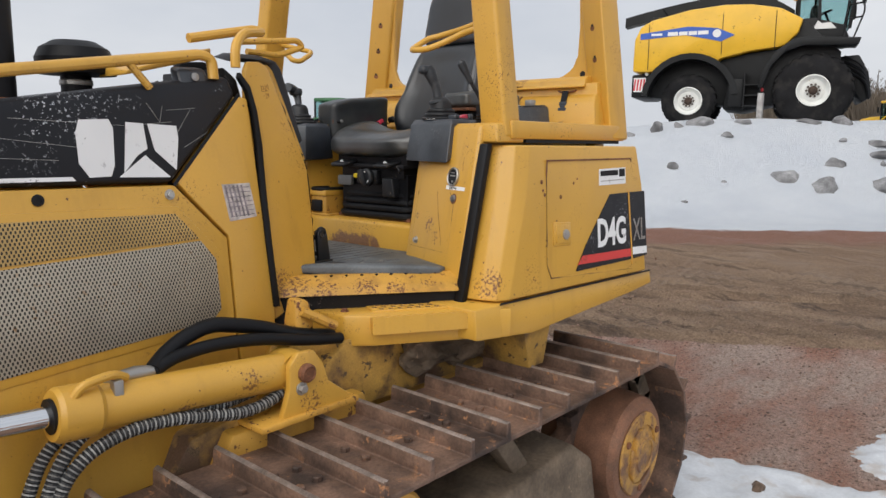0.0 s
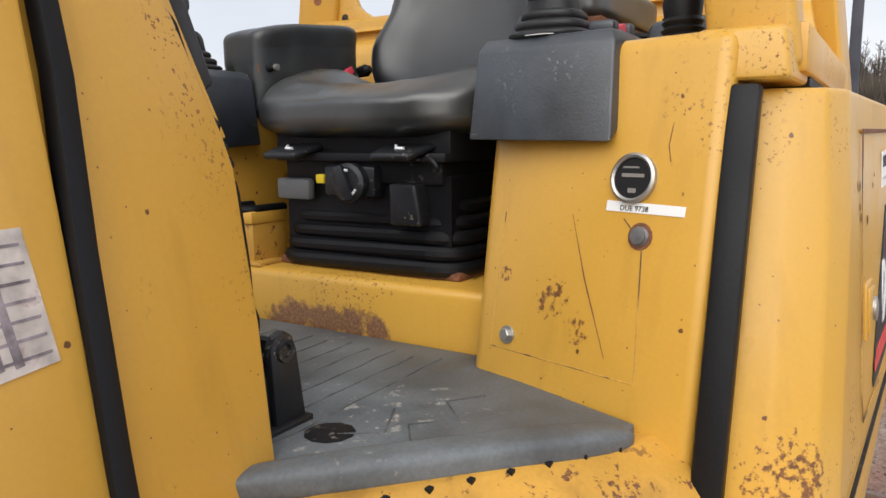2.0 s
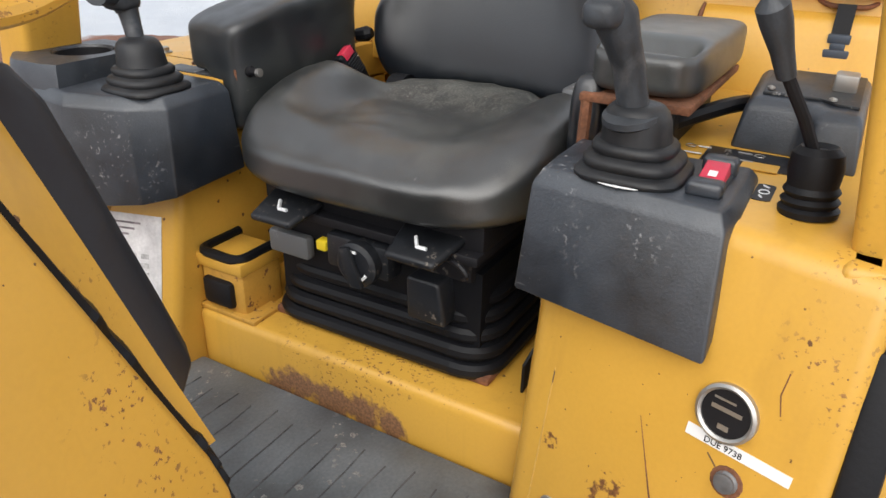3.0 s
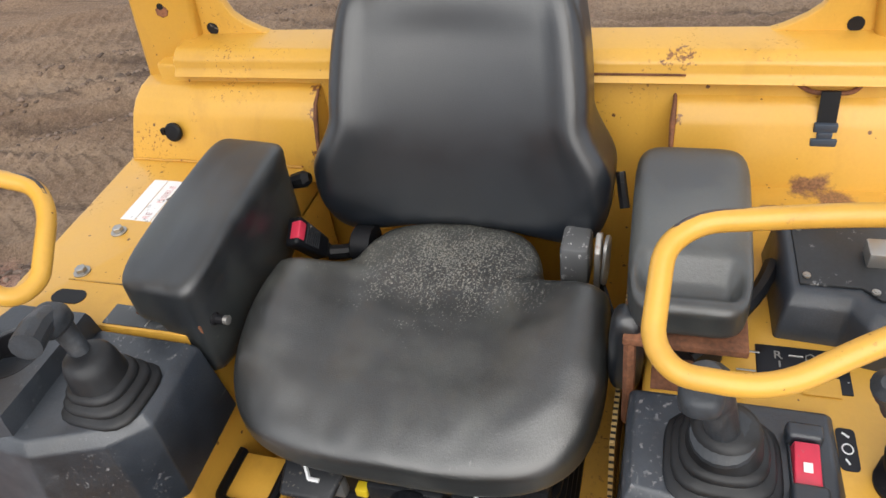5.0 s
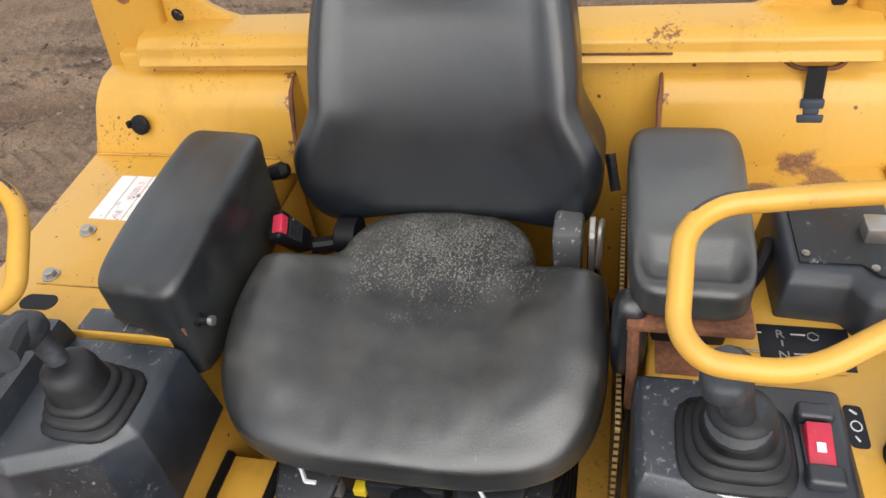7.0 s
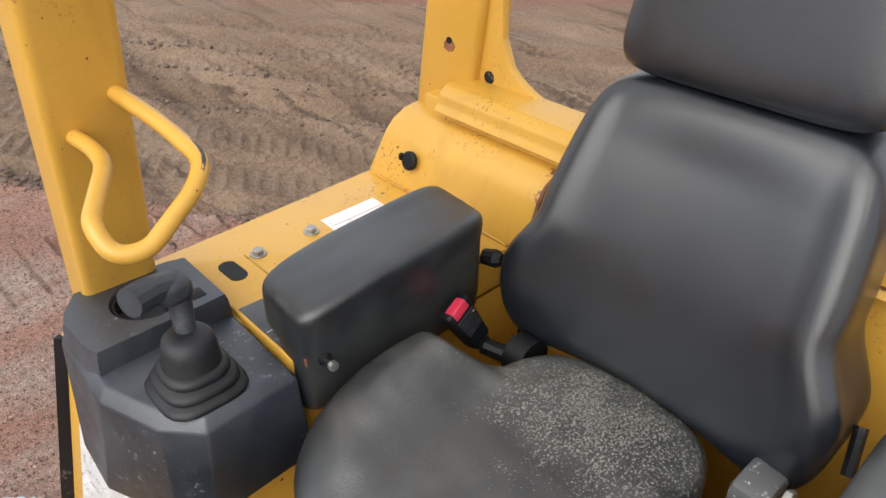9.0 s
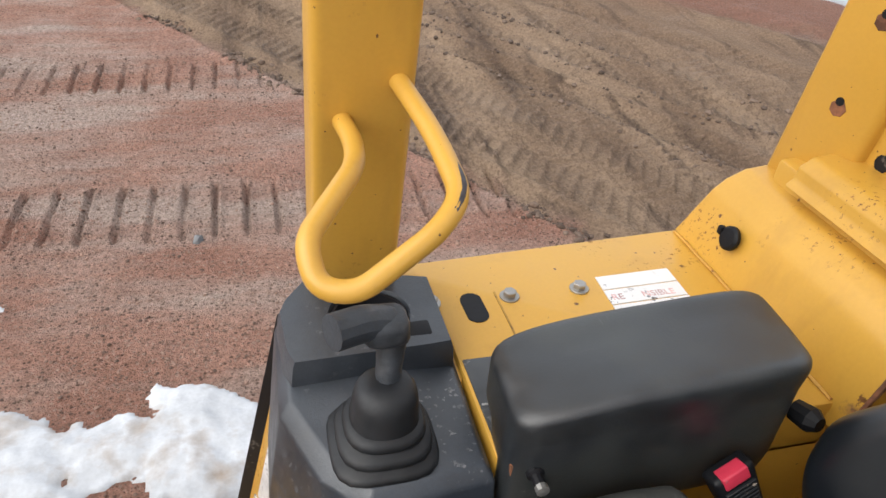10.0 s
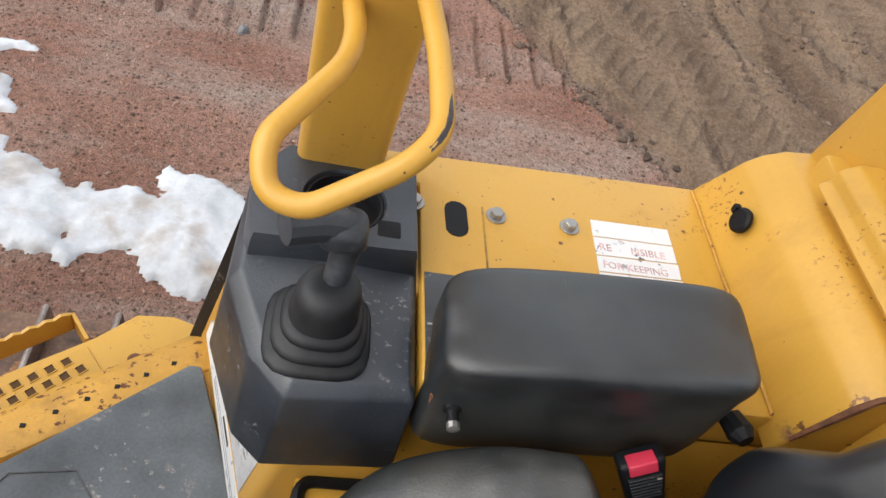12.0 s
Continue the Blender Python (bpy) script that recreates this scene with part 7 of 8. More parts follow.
for c0 in (0.5, 3.6):
    tube(bm, [(1.9455, -0.018 + 0.021 * math.cos(c0 + i * 0.25), 1.258 + 0.021 * math.sin(c0 + i * 0.25)) for i in range(6)], 0.0025, 5)
part("dial_arrows", bm, M_white, dl)
part("pocket", solid(B(), [[(1.965, -0.148, 1.192), (1.965, -0.088, 1.192), (2.0, -0.088, 1.192), (2.0, -0.148, 1.192)], [(1.958, -0.141, 1.259), (1.958, -0.091, 1.259), (2.0, -0.091, 1.259), (2.0, -0.141, 1.259)]], 0.006, 3), M_mech, seat, "black plastic pocket")
part("wire_hook", tube(B(), rounded_path([(1.97, -0.135, 1.297), (1.955, -0.175, 1.297), (1.955, -0.185, 1.285), (1.96, -0.175, 1.278)], 0.01), 0.0035, 6), M_dark, seat)
part("grey_panel", box(B(), 1.972, 1.99, 0.085, 0.16, 1.225, 1.262, 0.006), M_grey_metal, seat)
# belt: buckle on a stalk, tongue on the other side
BK0, BK1 = Vector((2.246, 0.219, 1.461)), Vector((2.283, 0.196, 1.390))
BK_D = (BK1 - BK0).normalized()
BK_W = (Vector((1, 0, 0)) - BK_D * BK_D.x).normalized()
BK_N = BK_W.cross(BK_D)
BK_N = BK_N if BK_N.z > 0 else -BK_N


def on_buckle(a, w, h):
    """a metres along the buckle, w across it, h above its middle."""
    return BK0 + BK_D * a + BK_W * w + BK_N * h


def buckle_block(a0, a1, w, h0, h1, taper=1.0, bev=0.003):
    return solid(B(), [[on_buckle(a, k * (w if a == a0 else w * taper), h) for k, h in ((-1, h0), (1, h0), (1, h1), (-1, h1))] for a in (a0, a1)], bev, 3)


bk = part("belt_buckle", buckle_block(-0.008, 0.066, 0.0235, -0.014, 0.011, 0.74, 0.006), M_rubber, dozer, "black seat belt buckle with red button")
part("red_button", buckle_block(-0.009, 0.006, 0.0140, -0.004, 0.0128, 1.0, 0.002), M_redplastic, bk)
for i in range(7):
    part("buckle_rib", buckle_block(0.009 + 0.0045 * i, 0.0112 + 0.0045 * i, 0.0165 - 0.0004 * i, 0.008, 0.0145, 1.0, 0.0006), M_mech, bk)
part("buckle_collar", buckle_block(0.060, 0.076, 0.0125, -0.010, 0.008, 0.9, 0.003), M_mech, bk)
part("belt_stalk", tube(B(), [(2.280, 0.198, 1.394), (2.290, 0.175, 1.390), (2.30, 0.13, 1.395)], 0.012, 10), M_rubber, dozer)
part("pivot_cap", lathe(B(), [(0.0, 0), (0.030, 0), (0.030, 0.03), (0.022, 0.035), (0, 0.035)], (2.30, 0.125, 1.40), (0, 1, 0), 18), M_rubber, dozer)
rt = part("belt_retractor", box(B(), 2.26, 2.32, -0.205, -0.165, 1.385, 1.455, 0.008), M_grey_metal, dozer, "grey belt retractor with steel tongue")
part("belt_tongue", prism(B(), [(2.235, 1.41), (2.27, 1.405), (2.285, 1.47), (2.265, 1.485), (2.24, 1.47)], "y", -0.222, -0.214, 0.002), M_steel, rt)
part("belt_tongue", tube(B(), rounded_path([(2.24, -0.226, 1.415), (2.265, -0.228, 1.415), (2.275, -0.23, 1.475), (2.25, -0.228, 1.475)], 0.01, 3, True), 0.004, 6, True), M_steel, rt)
bm = B()
web = [(2.28, -0.215, 1.40), (2.2, -0.26, 1.33), (2.12, -0.275, 1.27), (2.04, -0.27, 1.19), (2.0, -0.25, 1.13)]
for a, b in zip(web, web[1:]):
    a, b = Vector(a), Vector(b)
    solid(bm, [[a + Vector((0, 0, 0.022)), a - Vector((0, 0, 0.022)), a + Vector((0, 0.004, -0.022)), a + Vector((0, 0.004, 0.022))], [b + Vector((0, 0, 0.022)), b - Vector((0, 0, 0.022)), b + Vector((0, 0.004, -0.022)), b + Vector((0, 0.004, 0.022))]])
part("belt_web", bm, M_rubber, dozer)
part("side_mesh", box(B(), 2.02, 2.45, -0.262, -0.256, 1.11, 1.38), M_grille, dozer, "expanded metal guard beside the seat")

# armrests
def arm_r(u, v, w):
    drop = 0.0
    if w < 0:
        drop = -1.75 * smooth01(0.3, -0.5, v)
    taper = 0.10 * w if v < 0 else 0
    sag = -0.22 * smooth01(-0.2, -1.0, u) * max(0, w)
    return (u + 0.03 * v, v - taper - 0.06 * u, w + drop + sag + 0.28 * u + 0.05 * noise.noise((u * 2, v * 2, w)))


M_arm = material("matt_black_vinyl", (0.0140, 0.0175, 0.0215), 0.42, spec=0.78, ior=1.6, var=0.25, var_scale=7, grain=0.06, grain_scale=300, bump=0.10, bump_scale=380, tint=(0.040, 0.044, 0.041), tint_scale=7, tint_low=0.48, tint_high=0.72, scuffs=0.4)
M_armgrey = material("greyed_black_vinyl", (0.036, 0.040, 0.040), 0.40, spec=0.95, ior=1.6, var=0.3, var_scale=6, grain=0.06, grain_scale=300, bump=0.10, bump_scale=380, tint=(0.080, 0.085, 0.080), tint_scale=6, tint_low=0.42, tint_high=0.66, scuffs=0.3)
ar = part("right_armrest", pillow(B(), (2.188, 0.309, 1.510), (0.148, 0.061, 0.048), 7.0, 24, arm_r), M_arm, dozer, "padded black vinyl armrest", smooth=70)
part("arm_dimple", lathe(B(), [(0.0, 0.0), (0.012, 0.0), (0.008, 0.0015), (0, 0.002)], (2.075, 0.262, 1.515), (-0.5, -0.6, 0.6), 10), M_vinyl, ar)
part("hinge_bracket", prism(B(), [(2.040, 1.468), (2.085, 1.468), (2.085, 1.40), (2.072, 1.375), (2.05, 1.375), (2.045, 1.41)], "y", 0.262, 0.274, 0.003), M_rustbare, ar, "rusty hinge bracket")
part("hinge_pin", lathe(B(), [(0.009, 0), (0.009, 0.03), (0.006, 0.032), (0.006, 0.045), (0, 0.045)], (2.062, 0.282, 1.462), (0, -1, 0), 10), M_dark, ar)
part("pin_end", lathe(B(), [(0.0065, 0), (0.0065, 0.006), (0, 0.007)], (2.062, 0.239, 1.462), (0, -1, 0), 10), M_steel, ar)
part("arm_plate", box(B(), 2.055, 2.36, 0.275, 0.372, 1.459, 1.464, 0.001), M_rustbare, ar)
part("rear_latch", lathe(B(), [(0.012, 0), (0.014, 0.02), (0.008, 0.03), (0, 0.03)], (2.35, 0.268, 1.475), (0.2, -1, 0.2), 10), M_rubber, ar)
al = part("left_armrest", pillow(B(), (2.225, -0.326, 1.530), (0.150, 0.067, 0.030), 6.0, 20, lambda u, v, w: (u, v * (1 + 0.05 * u), w + 0.03 * u - 0.95 * smooth01(-0.45, -0.66, u) * (1 - smooth01(-0.78, -0.92, u)) * smooth01(0.95, 0.6, abs(v)) * max(0, w) - 0.2 * smooth01(-0.75, -1.0, u) * max(0, w))), M_armgrey, dozer, "padded grey-black vinyl armrest on a rusty bracket", smooth=70)
part("fabric_fold", pillow(B(), (2.098, -0.266, 1.455), (0.022, 0.020, 0.062), 3.5, 8), M_vinyl, al, smooth=70)
part("arm_plate", box(B(), 2.070, 2.35, -0.390, -0.262, 1.490, 1.500, 0.002), M_rustbare, al, "rusty steel plate")
part("arm_bracket", tube(B(), rounded_path([(2.077, -0.27, 1.492), (2.068, -0.272, 1.41), (2.07, -0.272, 1.36)], 0.02), 0.007, 6), M_rustbare, al)
part("arm_post", box(B(), 2.10, 2.30, -0.37, -0.29, 1.440, 1.492, 0.006), M_dark, al)
part("rear_lever", tube(B(), [(2.34, -0.245, 1.47), (2.37, -0.235, 1.51)], 0.007, 8), M_dark, al)

# moulded console covers
lcv = part("left_console_cover", solid(B(), [[(1.895, -0.272, 1.325), (1.858, -0.480, 1.322), (1.90, -0.482, 1.345), (2.045, -0.475, 1.440), (2.045, -0.272, 1.40), (1.97, -0.272, 1.34)],
                                             [(1.914, -0.276, 1.440), (1.888, -0.472, 1.440), (1.93, -0.478, 1.442), (2.046, -0.474, 1.446), (2.046, -0.274, 1.446), (1.97, -0.274, 1.444)],
                                             [(1.924, -0.284, 1.456), (1.900, -0.464, 1.456), (1.93, -0.468, 1.456), (2.040, -0.466, 1.456), (2.040, -0.282, 1.456), (1.97, -0.282, 1.456)]], 0.008, 3), M_plastic, dozer, "dark grey moulded console cover")
rcv = part("right_console_cover", solid(B(), [[(1.895, 0.250, 1.314), (2.034, 0.255, 1.318), (2.038, 0.54, 1.42), (1.875, 0.56, 1.42), (1.824, 0.49, 1.295), (1.820, 0.40, 1.292), (1.862, 0.285, 1.306)],
                                              [(1.908, 0.260, 1.438), (2.032, 0.270, 1.438), (2.034, 0.54, 1.448), (1.87, 0.555, 1.46), (1.842, 0.51, 1.45), (1.838, 0.385, 1.44), (1.87, 0.30, 1.438)],
                                              [(1.914, 0.272, 1.452), (2.024, 0.28, 1.452), (2.026, 0.535, 1.452), (1.875, 0.545, 1.466), (1.852, 0.505, 1.466), (1.85, 0.392, 1.454), (1.885, 0.305, 1.452)]], 0.008, 3), M_plastic, dozer, "dark grey moulded console cover with cup holder")
# raised cup holder block with an open cup
cx, cy = 1.945, 0.475
outer = [(1.850, 0.410), (2.026, 0.415), (2.026, 0.538), (1.880, 0.552), (1.846, 0.505)]
bm = B()
k = 30
ring_o, ring_i = [], []
for i in range(k):
    t = 2 * math.pi * i / k
    d = Vector((math.cos(t), math.sin(t)))
    best = 9.0
    for a, b in zip(outer, outer[1:] + outer[:1]):
        a, b = Vector(a), Vector(b)
        e = b - a
        den = d.x * e.y - d.y * e.x
        if abs(den) > 1e-9:
            q = a - Vector((cx, cy))
            s = (q.x * e.y - q.y * e.x) / den
            u = (q.x * d.y - q.y * d.x) / den
            if s > 0 and -0.001 <= u <= 1.001:
                best = min(best, s)
    ring_o.append(Vector((cx, cy)) + d * best)
    ring_i.append(Vector((cx, cy)) + d * 0.043)
rings = []
for f, z in ((1.03, 1.448), (1.0, 1.478), (0.97, 1.487)):
    rings.append([(cx + (p.x - cx) * f, cy + (p.y - cy) * f, z) for p in ring_o])
for r, z in ((1.06, 1.488), (1.0, 1.482), (0.93, 1.452)):
    rings.append([(cx + (p.x - cx) * r, cy + (p.y - cy) * r, z) for p in ring_i])
solid(bm, rings, cap=False)
ch = part("cup_holder", bm, M_plastic, rcv, smooth=45)
part("cup_well", lathe(B(), [(0.0, -0.014), (0.0385, -0.012), (0.0395, 0.014), (0.0425, 0.014), (0.0425, -0.016), (0.0, -0.016)], (cx, cy, 1.4705), (0, 0, 1), 28), M_dark, rcv, "dark open cup well")
part("cup_notch", box(B(), cx + 0.035, cx + 0.062, cy - 0.045, cy - 0.02, 1.474, 1.4885, 0.003), M_rubber, rcv)


def boot(parent, x, y, z, r, tilt=(0, 0), name="lever_boot", squat=1.0):
    """A folded rubber boot, squarish at the foot and round at the neck."""
    bm = B()
    rings = []
    prof = [(0.98, 0.0), (1.04, 0.004), (1.05, 0.010), (1.0, 0.015), (0.92, 0.017), (0.89, 0.019), (0.92, 0.023), (0.92, 0.030), (0.87, 0.035), (0.79, 0.037), (0.76, 0.039), (0.79, 0.043), (0.785, 0.050), (0.74, 0.055), (0.67, 0.057), (0.64, 0.060), (0.63, 0.070), (0.58, 0.080), (0.48, 0.086), (0.28, 0.089)]
    for f, h in prof:
        h *= squat if f > 0.65 else 1.0 - (1 - squat) * 0.5
        e = 2 + 4.0 * max(0, f - 0.6)
        ring = []
        for i in range(28):
            t = 2 * math.pi * i / 28
            c, s = math.cos(t), math.sin(t)
            q = (abs(c) ** e + abs(s) ** e) ** (-1 / e)
            ring.append((x + tilt[0] * h / 0.09 + c * q * r * f, y + tilt[1] * h / 0.09 + s * q * r * f, z + h))
        rings.append(ring)
    solid(bm, rings)
    return part(name, bm, M_boot, parent, smooth=50)


jl = boot(dozer, 1.964, -0.366, 1.453, 0.052, (-0.006, 0.004), "left_joystick", 0.66)
jl["label"] = "black rubber-booted joystick lever"
part("joystick_flange", lathe(B(), [(0.0, 0), (0.026, 0), (0.030, 0.004), (0.029, 0.010), (0.018, 0.016), (0.0, 0.016)], (1.953, -0.361, 1.509), (-0.25, 0.12, 1), 18), M_grip, jl)
gr = [Vector((1.953, -0.360, 1.518)), Vector((1.951, -0.351, 1.560)), Vector((1.942, -0.344, 1.585)), Vector((1.934, -0.338, 1.606)), Vector((1.927, -0.333, 1.620))]
part("joystick_grip", tube(B(), gr, [0.0155, 0.0155, 0.0175, 0.021, 0.016], 14), M_grip, jl, "worn grey plastic grip")
part("joystick_tip", pillow(B(), (1.920, -0.332, 1.611), (0.022, 0.018, 0.014), 3, 8), M_grip, jl, smooth=80)
part("base_ring", lathe(B(), [(0.053, 0), (0.053, 0.0008), (0.045, 0.001)], (1.959, -0.366, 1.4562), (0, 0, 1), 28), M_white, jl)
jr = boot(dozer, 1.932, 0.325, 1.450, 0.049, (0.006, 0.014), "right_joystick", 0.62)
jr["label"] = "black rubber-booted joystick with bent grip"
part("joystick_stem", tube(B(), [(1.937, 0.336, 1.500), (1.941, 0.347, 1.532), (1.945, 0.357, 1.558)], [0.012, 0.0125, 0.0145], 12), M_grip, jr)
part("joystick_grip", tube(B(), rounded_path([(1.945, 0.356, 1.554), (1.943, 0.360, 1.570), (1.920, 0.354, 1.580), (1.888, 0.340, 1.584)], 0.012, 4), 0.0172, 12), M_grip, jr, "bent worn plastic grip")
part("joystick_tip", pillow(B(), (1.938, 0.358, 1.570), (0.022, 0.021, 0.015), 3.5, 8), M_grip, jr, smooth=80)
# throttle lever with a long boot
lv = part("lever_base", lathe(B(), [(0.026, 0), (0.027, 0.006), (0.023, 0.009), (0.026, 0.014), (0.022, 0.018), (0.025, 0.023), (0.022, 0.028), (0.024, 0.045), (0.022, 0.058), (0.016, 0.064), (0.010, 0.060)], (1.976, -0.528, 1.442), (0.05, 0.05, 1), 22), M_rubber, dozer, "black lever on a ribbed rubber boot")
part("lever_rod", tube(B(), [(1.980, -0.525, 1.490), (1.973, -0.507, 1.530), (1.963, -0.486, 1.568)], 0.0058, 10), M_dark, lv)
part("lever_knob", tube(B(), [(1.963, -0.486, 1.566), (1.955, -0.479, 1.588), (1.944, -0.471, 1.612), (1.938, -0.466, 1.626), (1.934, -0.463, 1.634)], [0.0085, 0.0100, 0.0135, 0.0140, 0.006], 14), M_grip, lv)
# red rocker switch
sw = part("rocker_housing", box(B(), 1.93, 2.012, -0.448, -0.418, 1.453, 1.461, 0.004), M_plastic, dozer, "black switch housing with red rocker")
sw.location = (-0.003, -0.008, 0.0)
part("red_rocker", solid(B(), [[(1.952, -0.446, 1.460), (1.952, -0.420, 1.460), (1.994, -0.420, 1.460), (1.994, -0.446, 1.460)], [(1.952, -0.444, 1.4625), (1.952, -0.422, 1.4625), (1.992, -0.422, 1.473), (1.992, -0.444, 1.473)]], 0.002), M_redplastic, sw)
part("rocker_mark", solid(B(), [[(1.963, -0.437, 1.4661), (1.963, -0.429, 1.4661), (1.972, -0.429, 1.4683), (1.972, -0.437, 1.4683)], [(1.963, -0.437, 1.4668), (1.963, -0.429, 1.4668), (1.972, -0.429, 1.469), (1.972, -0.437, 1.469)]]), M_white, sw)
for x0, x1, z in ((1.928, 1.950, 1.470), (1.997, 2.016, 1.474)):
    part("rocker_cap", box(B(), x0, x1, -0.450, -0.416, 1.455, z, 0.005, 3), M_plastic, sw)
# gear plate, small decal, worn plates
gp = part("gear_plate", box(B(), 2.078, 2.138, -0.500, -0.406, 1.4415, 1.4435, 0.001), M_decal, dozer, "scratched black gear pattern plate")
flat = Matrix(((0, 1, 0, 0), (-1, 0, 0, 0), (0, 0, 1, 0), (0, 0, 0, 1)))
letters("plate_letters", "N", 0.016, Matrix.Translation((2.088, -0.424, 1.4442)) @ flat, M_steel, gp, 0.0003)
letters("plate_letters", "R", 0.016, Matrix.Translation((2.118, -0.424, 1.4442)) @ flat, M_steel, gp, 0.0003)
for a, b in (((2.124, -0.41), (2.124, -0.395)), ((2.124, -0.44), (2.124, -0.455)), ((2.106, -0.43), (2.114, -0.43)), ((2.096, -0.405), (2.096, -0.385)), ((2.096, -0.44), (2.096, -0.46))):
    part("plate_mark", tube(B(), [(*a, 1.444), (*b, 1.444)], 0.0012, 5), M_steel, gp)
for y in (-0.387, -0.463):
    part("plate_ring", tube(B(), [(2.123 + 0.006 * math.cos(i), y + 0.006 * math.sin(i), 1.444) for i in range(6)], 0.0008, 5, True), M_steel, gp)
part("lifted_film", box(B(), 2.072, 2.098, -0.488, -0.45, 1.4433, 1.4442, 0.0), M_yellow, gp)
sd = part("small_decal", solid(B(), [[(p.x, p.y, z) for p in rounded_path([(1.985, -0.494, 0), (2.035, -0.494, 0), (2.035, -0.476, 0), (1.985, -0.476, 0)], 0.006, 4, True)] for z in (1.4418, 1.4428)]), M_decal, dozer, "small black pictogram decal")
bm = B()
tube(bm, [(2.01 + 0.006 * math.cos(i * 0.63), -0.485 + 0.005 * math.sin(i * 0.63), 1.443) for i in range(10)], 0.0008, 5, True)
tube(bm, [(1.992, -0.485, 1.443), (1.998, -0.482, 1.443)], 0.0012, 5)
tube(bm, [(2.024, -0.488, 1.443), (2.029, -0.482, 1.443)], 0.0012, 5)
part("pictogram", bm, M_white, sd)
part("worn_plate", box(B(), 2.055, 2.135, -0.348, -0.295, 1.4415, 1.443, 0.001), M_rustbare, dozer, "worn rusty plate")
wp = part("deck_plate", box(B(), 2.040, 2.076, 0.272, 0.422, 1.4496, 1.4520, 0.001), material("scuffed_grey_plate", (0.055, 0.06, 0.066), 0.5, var=0.2, var_scale=20, spots=0.7, spot_color=(0.25, 0.25, 0.25), spot_scale=60), dozer, "scratched dark instruction plate")
part("plate_split", box(B(), 2.042, 2.076, 0.352, 0.3545, 1.4510, 1.4527), M_steel, wp)
# black lidded box behind the lever
lb = part("lidded_box", solid(B(), [[(2.150, -0.425, 1.440), (2.30, -0.420, 1.440), (2.30, -0.56, 1.440), (2.110, -0.56, 1.440), (2.118, -0.510, 1.440), (2.145, -0.492, 1.440)],
                                    [(2.160, -0.432, 1.490), (2.298, -0.428, 1.502), (2.298, -0.555, 1.502), (2.126, -0.555, 1.490), (2.132, -0.512, 1.490), (2.158, -0.495, 1.490)],
                                    [(2.172, -0.440, 1.500), (2.292, -0.436, 1.510), (2.292, -0.550, 1.510), (2.140, -0.550, 1.500), (2.146, -0.518, 1.500), (2.170, -0.502, 1.500)]], 0.006, 3), M_plastic, dozer, "black plastic box with a screwed lid")
part("lid", solid(B(), [[(2.180, -0.446, z), (2.286, -0.442, z + 0.0085), (2.286, -0.548, z + 0.0085), (2.158, -0.548, z), (2.163, -0.524, z), (2.180, -0.508, z)] for z in (1.5005, 1.5045)], 0.0012), M_lid, lb, "scratched black lid")
for x, y in ((2.190, -0.453), (2.268, -0.450), (2.172, -0.520)):
    part("lid_screw", bolt_head(B(), (x, y, 1.5055 + 0.06 * (x - 2.18)), (0, 0, 1), 0.003, 0.0025), M_steel, lb)
part("lid_clip", box(B(), 2.21, 2.24, -0.54, -0.515, 1.505, 1.527, 0.003), M_steel, lb)
part("cable_loop", tube(B(), rounded_path([(2.10, -0.335, 1.452), (2.13, -0.37, 1.47), (2.19, -0.41, 1.48), (2.24, -0.425, 1.475)], 0.04), 0.010, 8), M_rubber, dozer)

# strap on the left rear box
sb = part("strap_bar", tube(B(), rounded_path([(2.494, -0.540, 1.566), (2.480, -0.525, 1.558), (2.480, -0.475, 1.558), (2.494, -0.455, 1.566)], 0.01), 0.0035, 8), M_rustbare, dozer, "rusty bar holding a buckle strap")
sb.location = (0.012, 0.0, 0.012)
part("web_strap", solid(B(), [[(2.475, -0.511, 1.562), (2.475, -0.487, 1.562), (2.478, -0.487, 1.562), (2.478, -0.511, 1.562)], [(2.462, -0.511, 1.520), (2.462, -0.487, 1.520), (2.465, -0.487, 1.520), (2.465, -0.511, 1.520)]]), M_rubber, sb)
bm = box(B(), 2.457, 2.466, -0.514, -0.484, 1.509, 1.522, 0.002)
box(bm, 2.455, 2.464, -0.509, -0.489, 1.500, 1.510, 0.002)
box(bm, 2.453, 2.462, -0.516, -0.482, 1.488, 1.501, 0.002)
part("clip_buckle", bm, material("blue_grey_plastic", (0.045, 0.06, 0.085), 0.45), sb)

# right deck: bolts, slot, cap, torn label
for x, y in ((2.029, 0.525), (2.130, 0.523), (2.225, 0.524)):
    part("deck_bolt", bolt_head(B(), (x, y, 1.450), (0, 0, 1), 0.0085, 0.009), M_steel, dozer)
slot = []
for i in range(16):
    t = 2 * math.pi * i / 16
    slot.append((2.080 + 0.014 * math.cos(t), 0.509 + 0.014 * math.sin(t) + (0.014 if math.sin(t) > 0 else -0.014)))
part("deck_slot", prism(B(), slot, "z", 1.4498, 1.4512), M_dark, dozer)
part("deck_seam", box(B(), 2.1125, 2.1145, 0.40, 0.535, 1.4498, 1.4512), M_dirty, dozer)
pl = part("socket_cap", lathe(B(), [(0.0, 0), (0.0165, 0), (0.0165, 0.005), (0.013, 0.008), (0.0, 0.009)], (2.434, 0.528, 1.505), (-0.95, 0, 0.3), 20), M_rubber, dozer, "black rubber socket cap")
part("cap_tab", box(B(), 2.425, 2.434, 0.541, 0.550, 1.502, 1.514, 0.002), M_rubber, pl)
tl = None
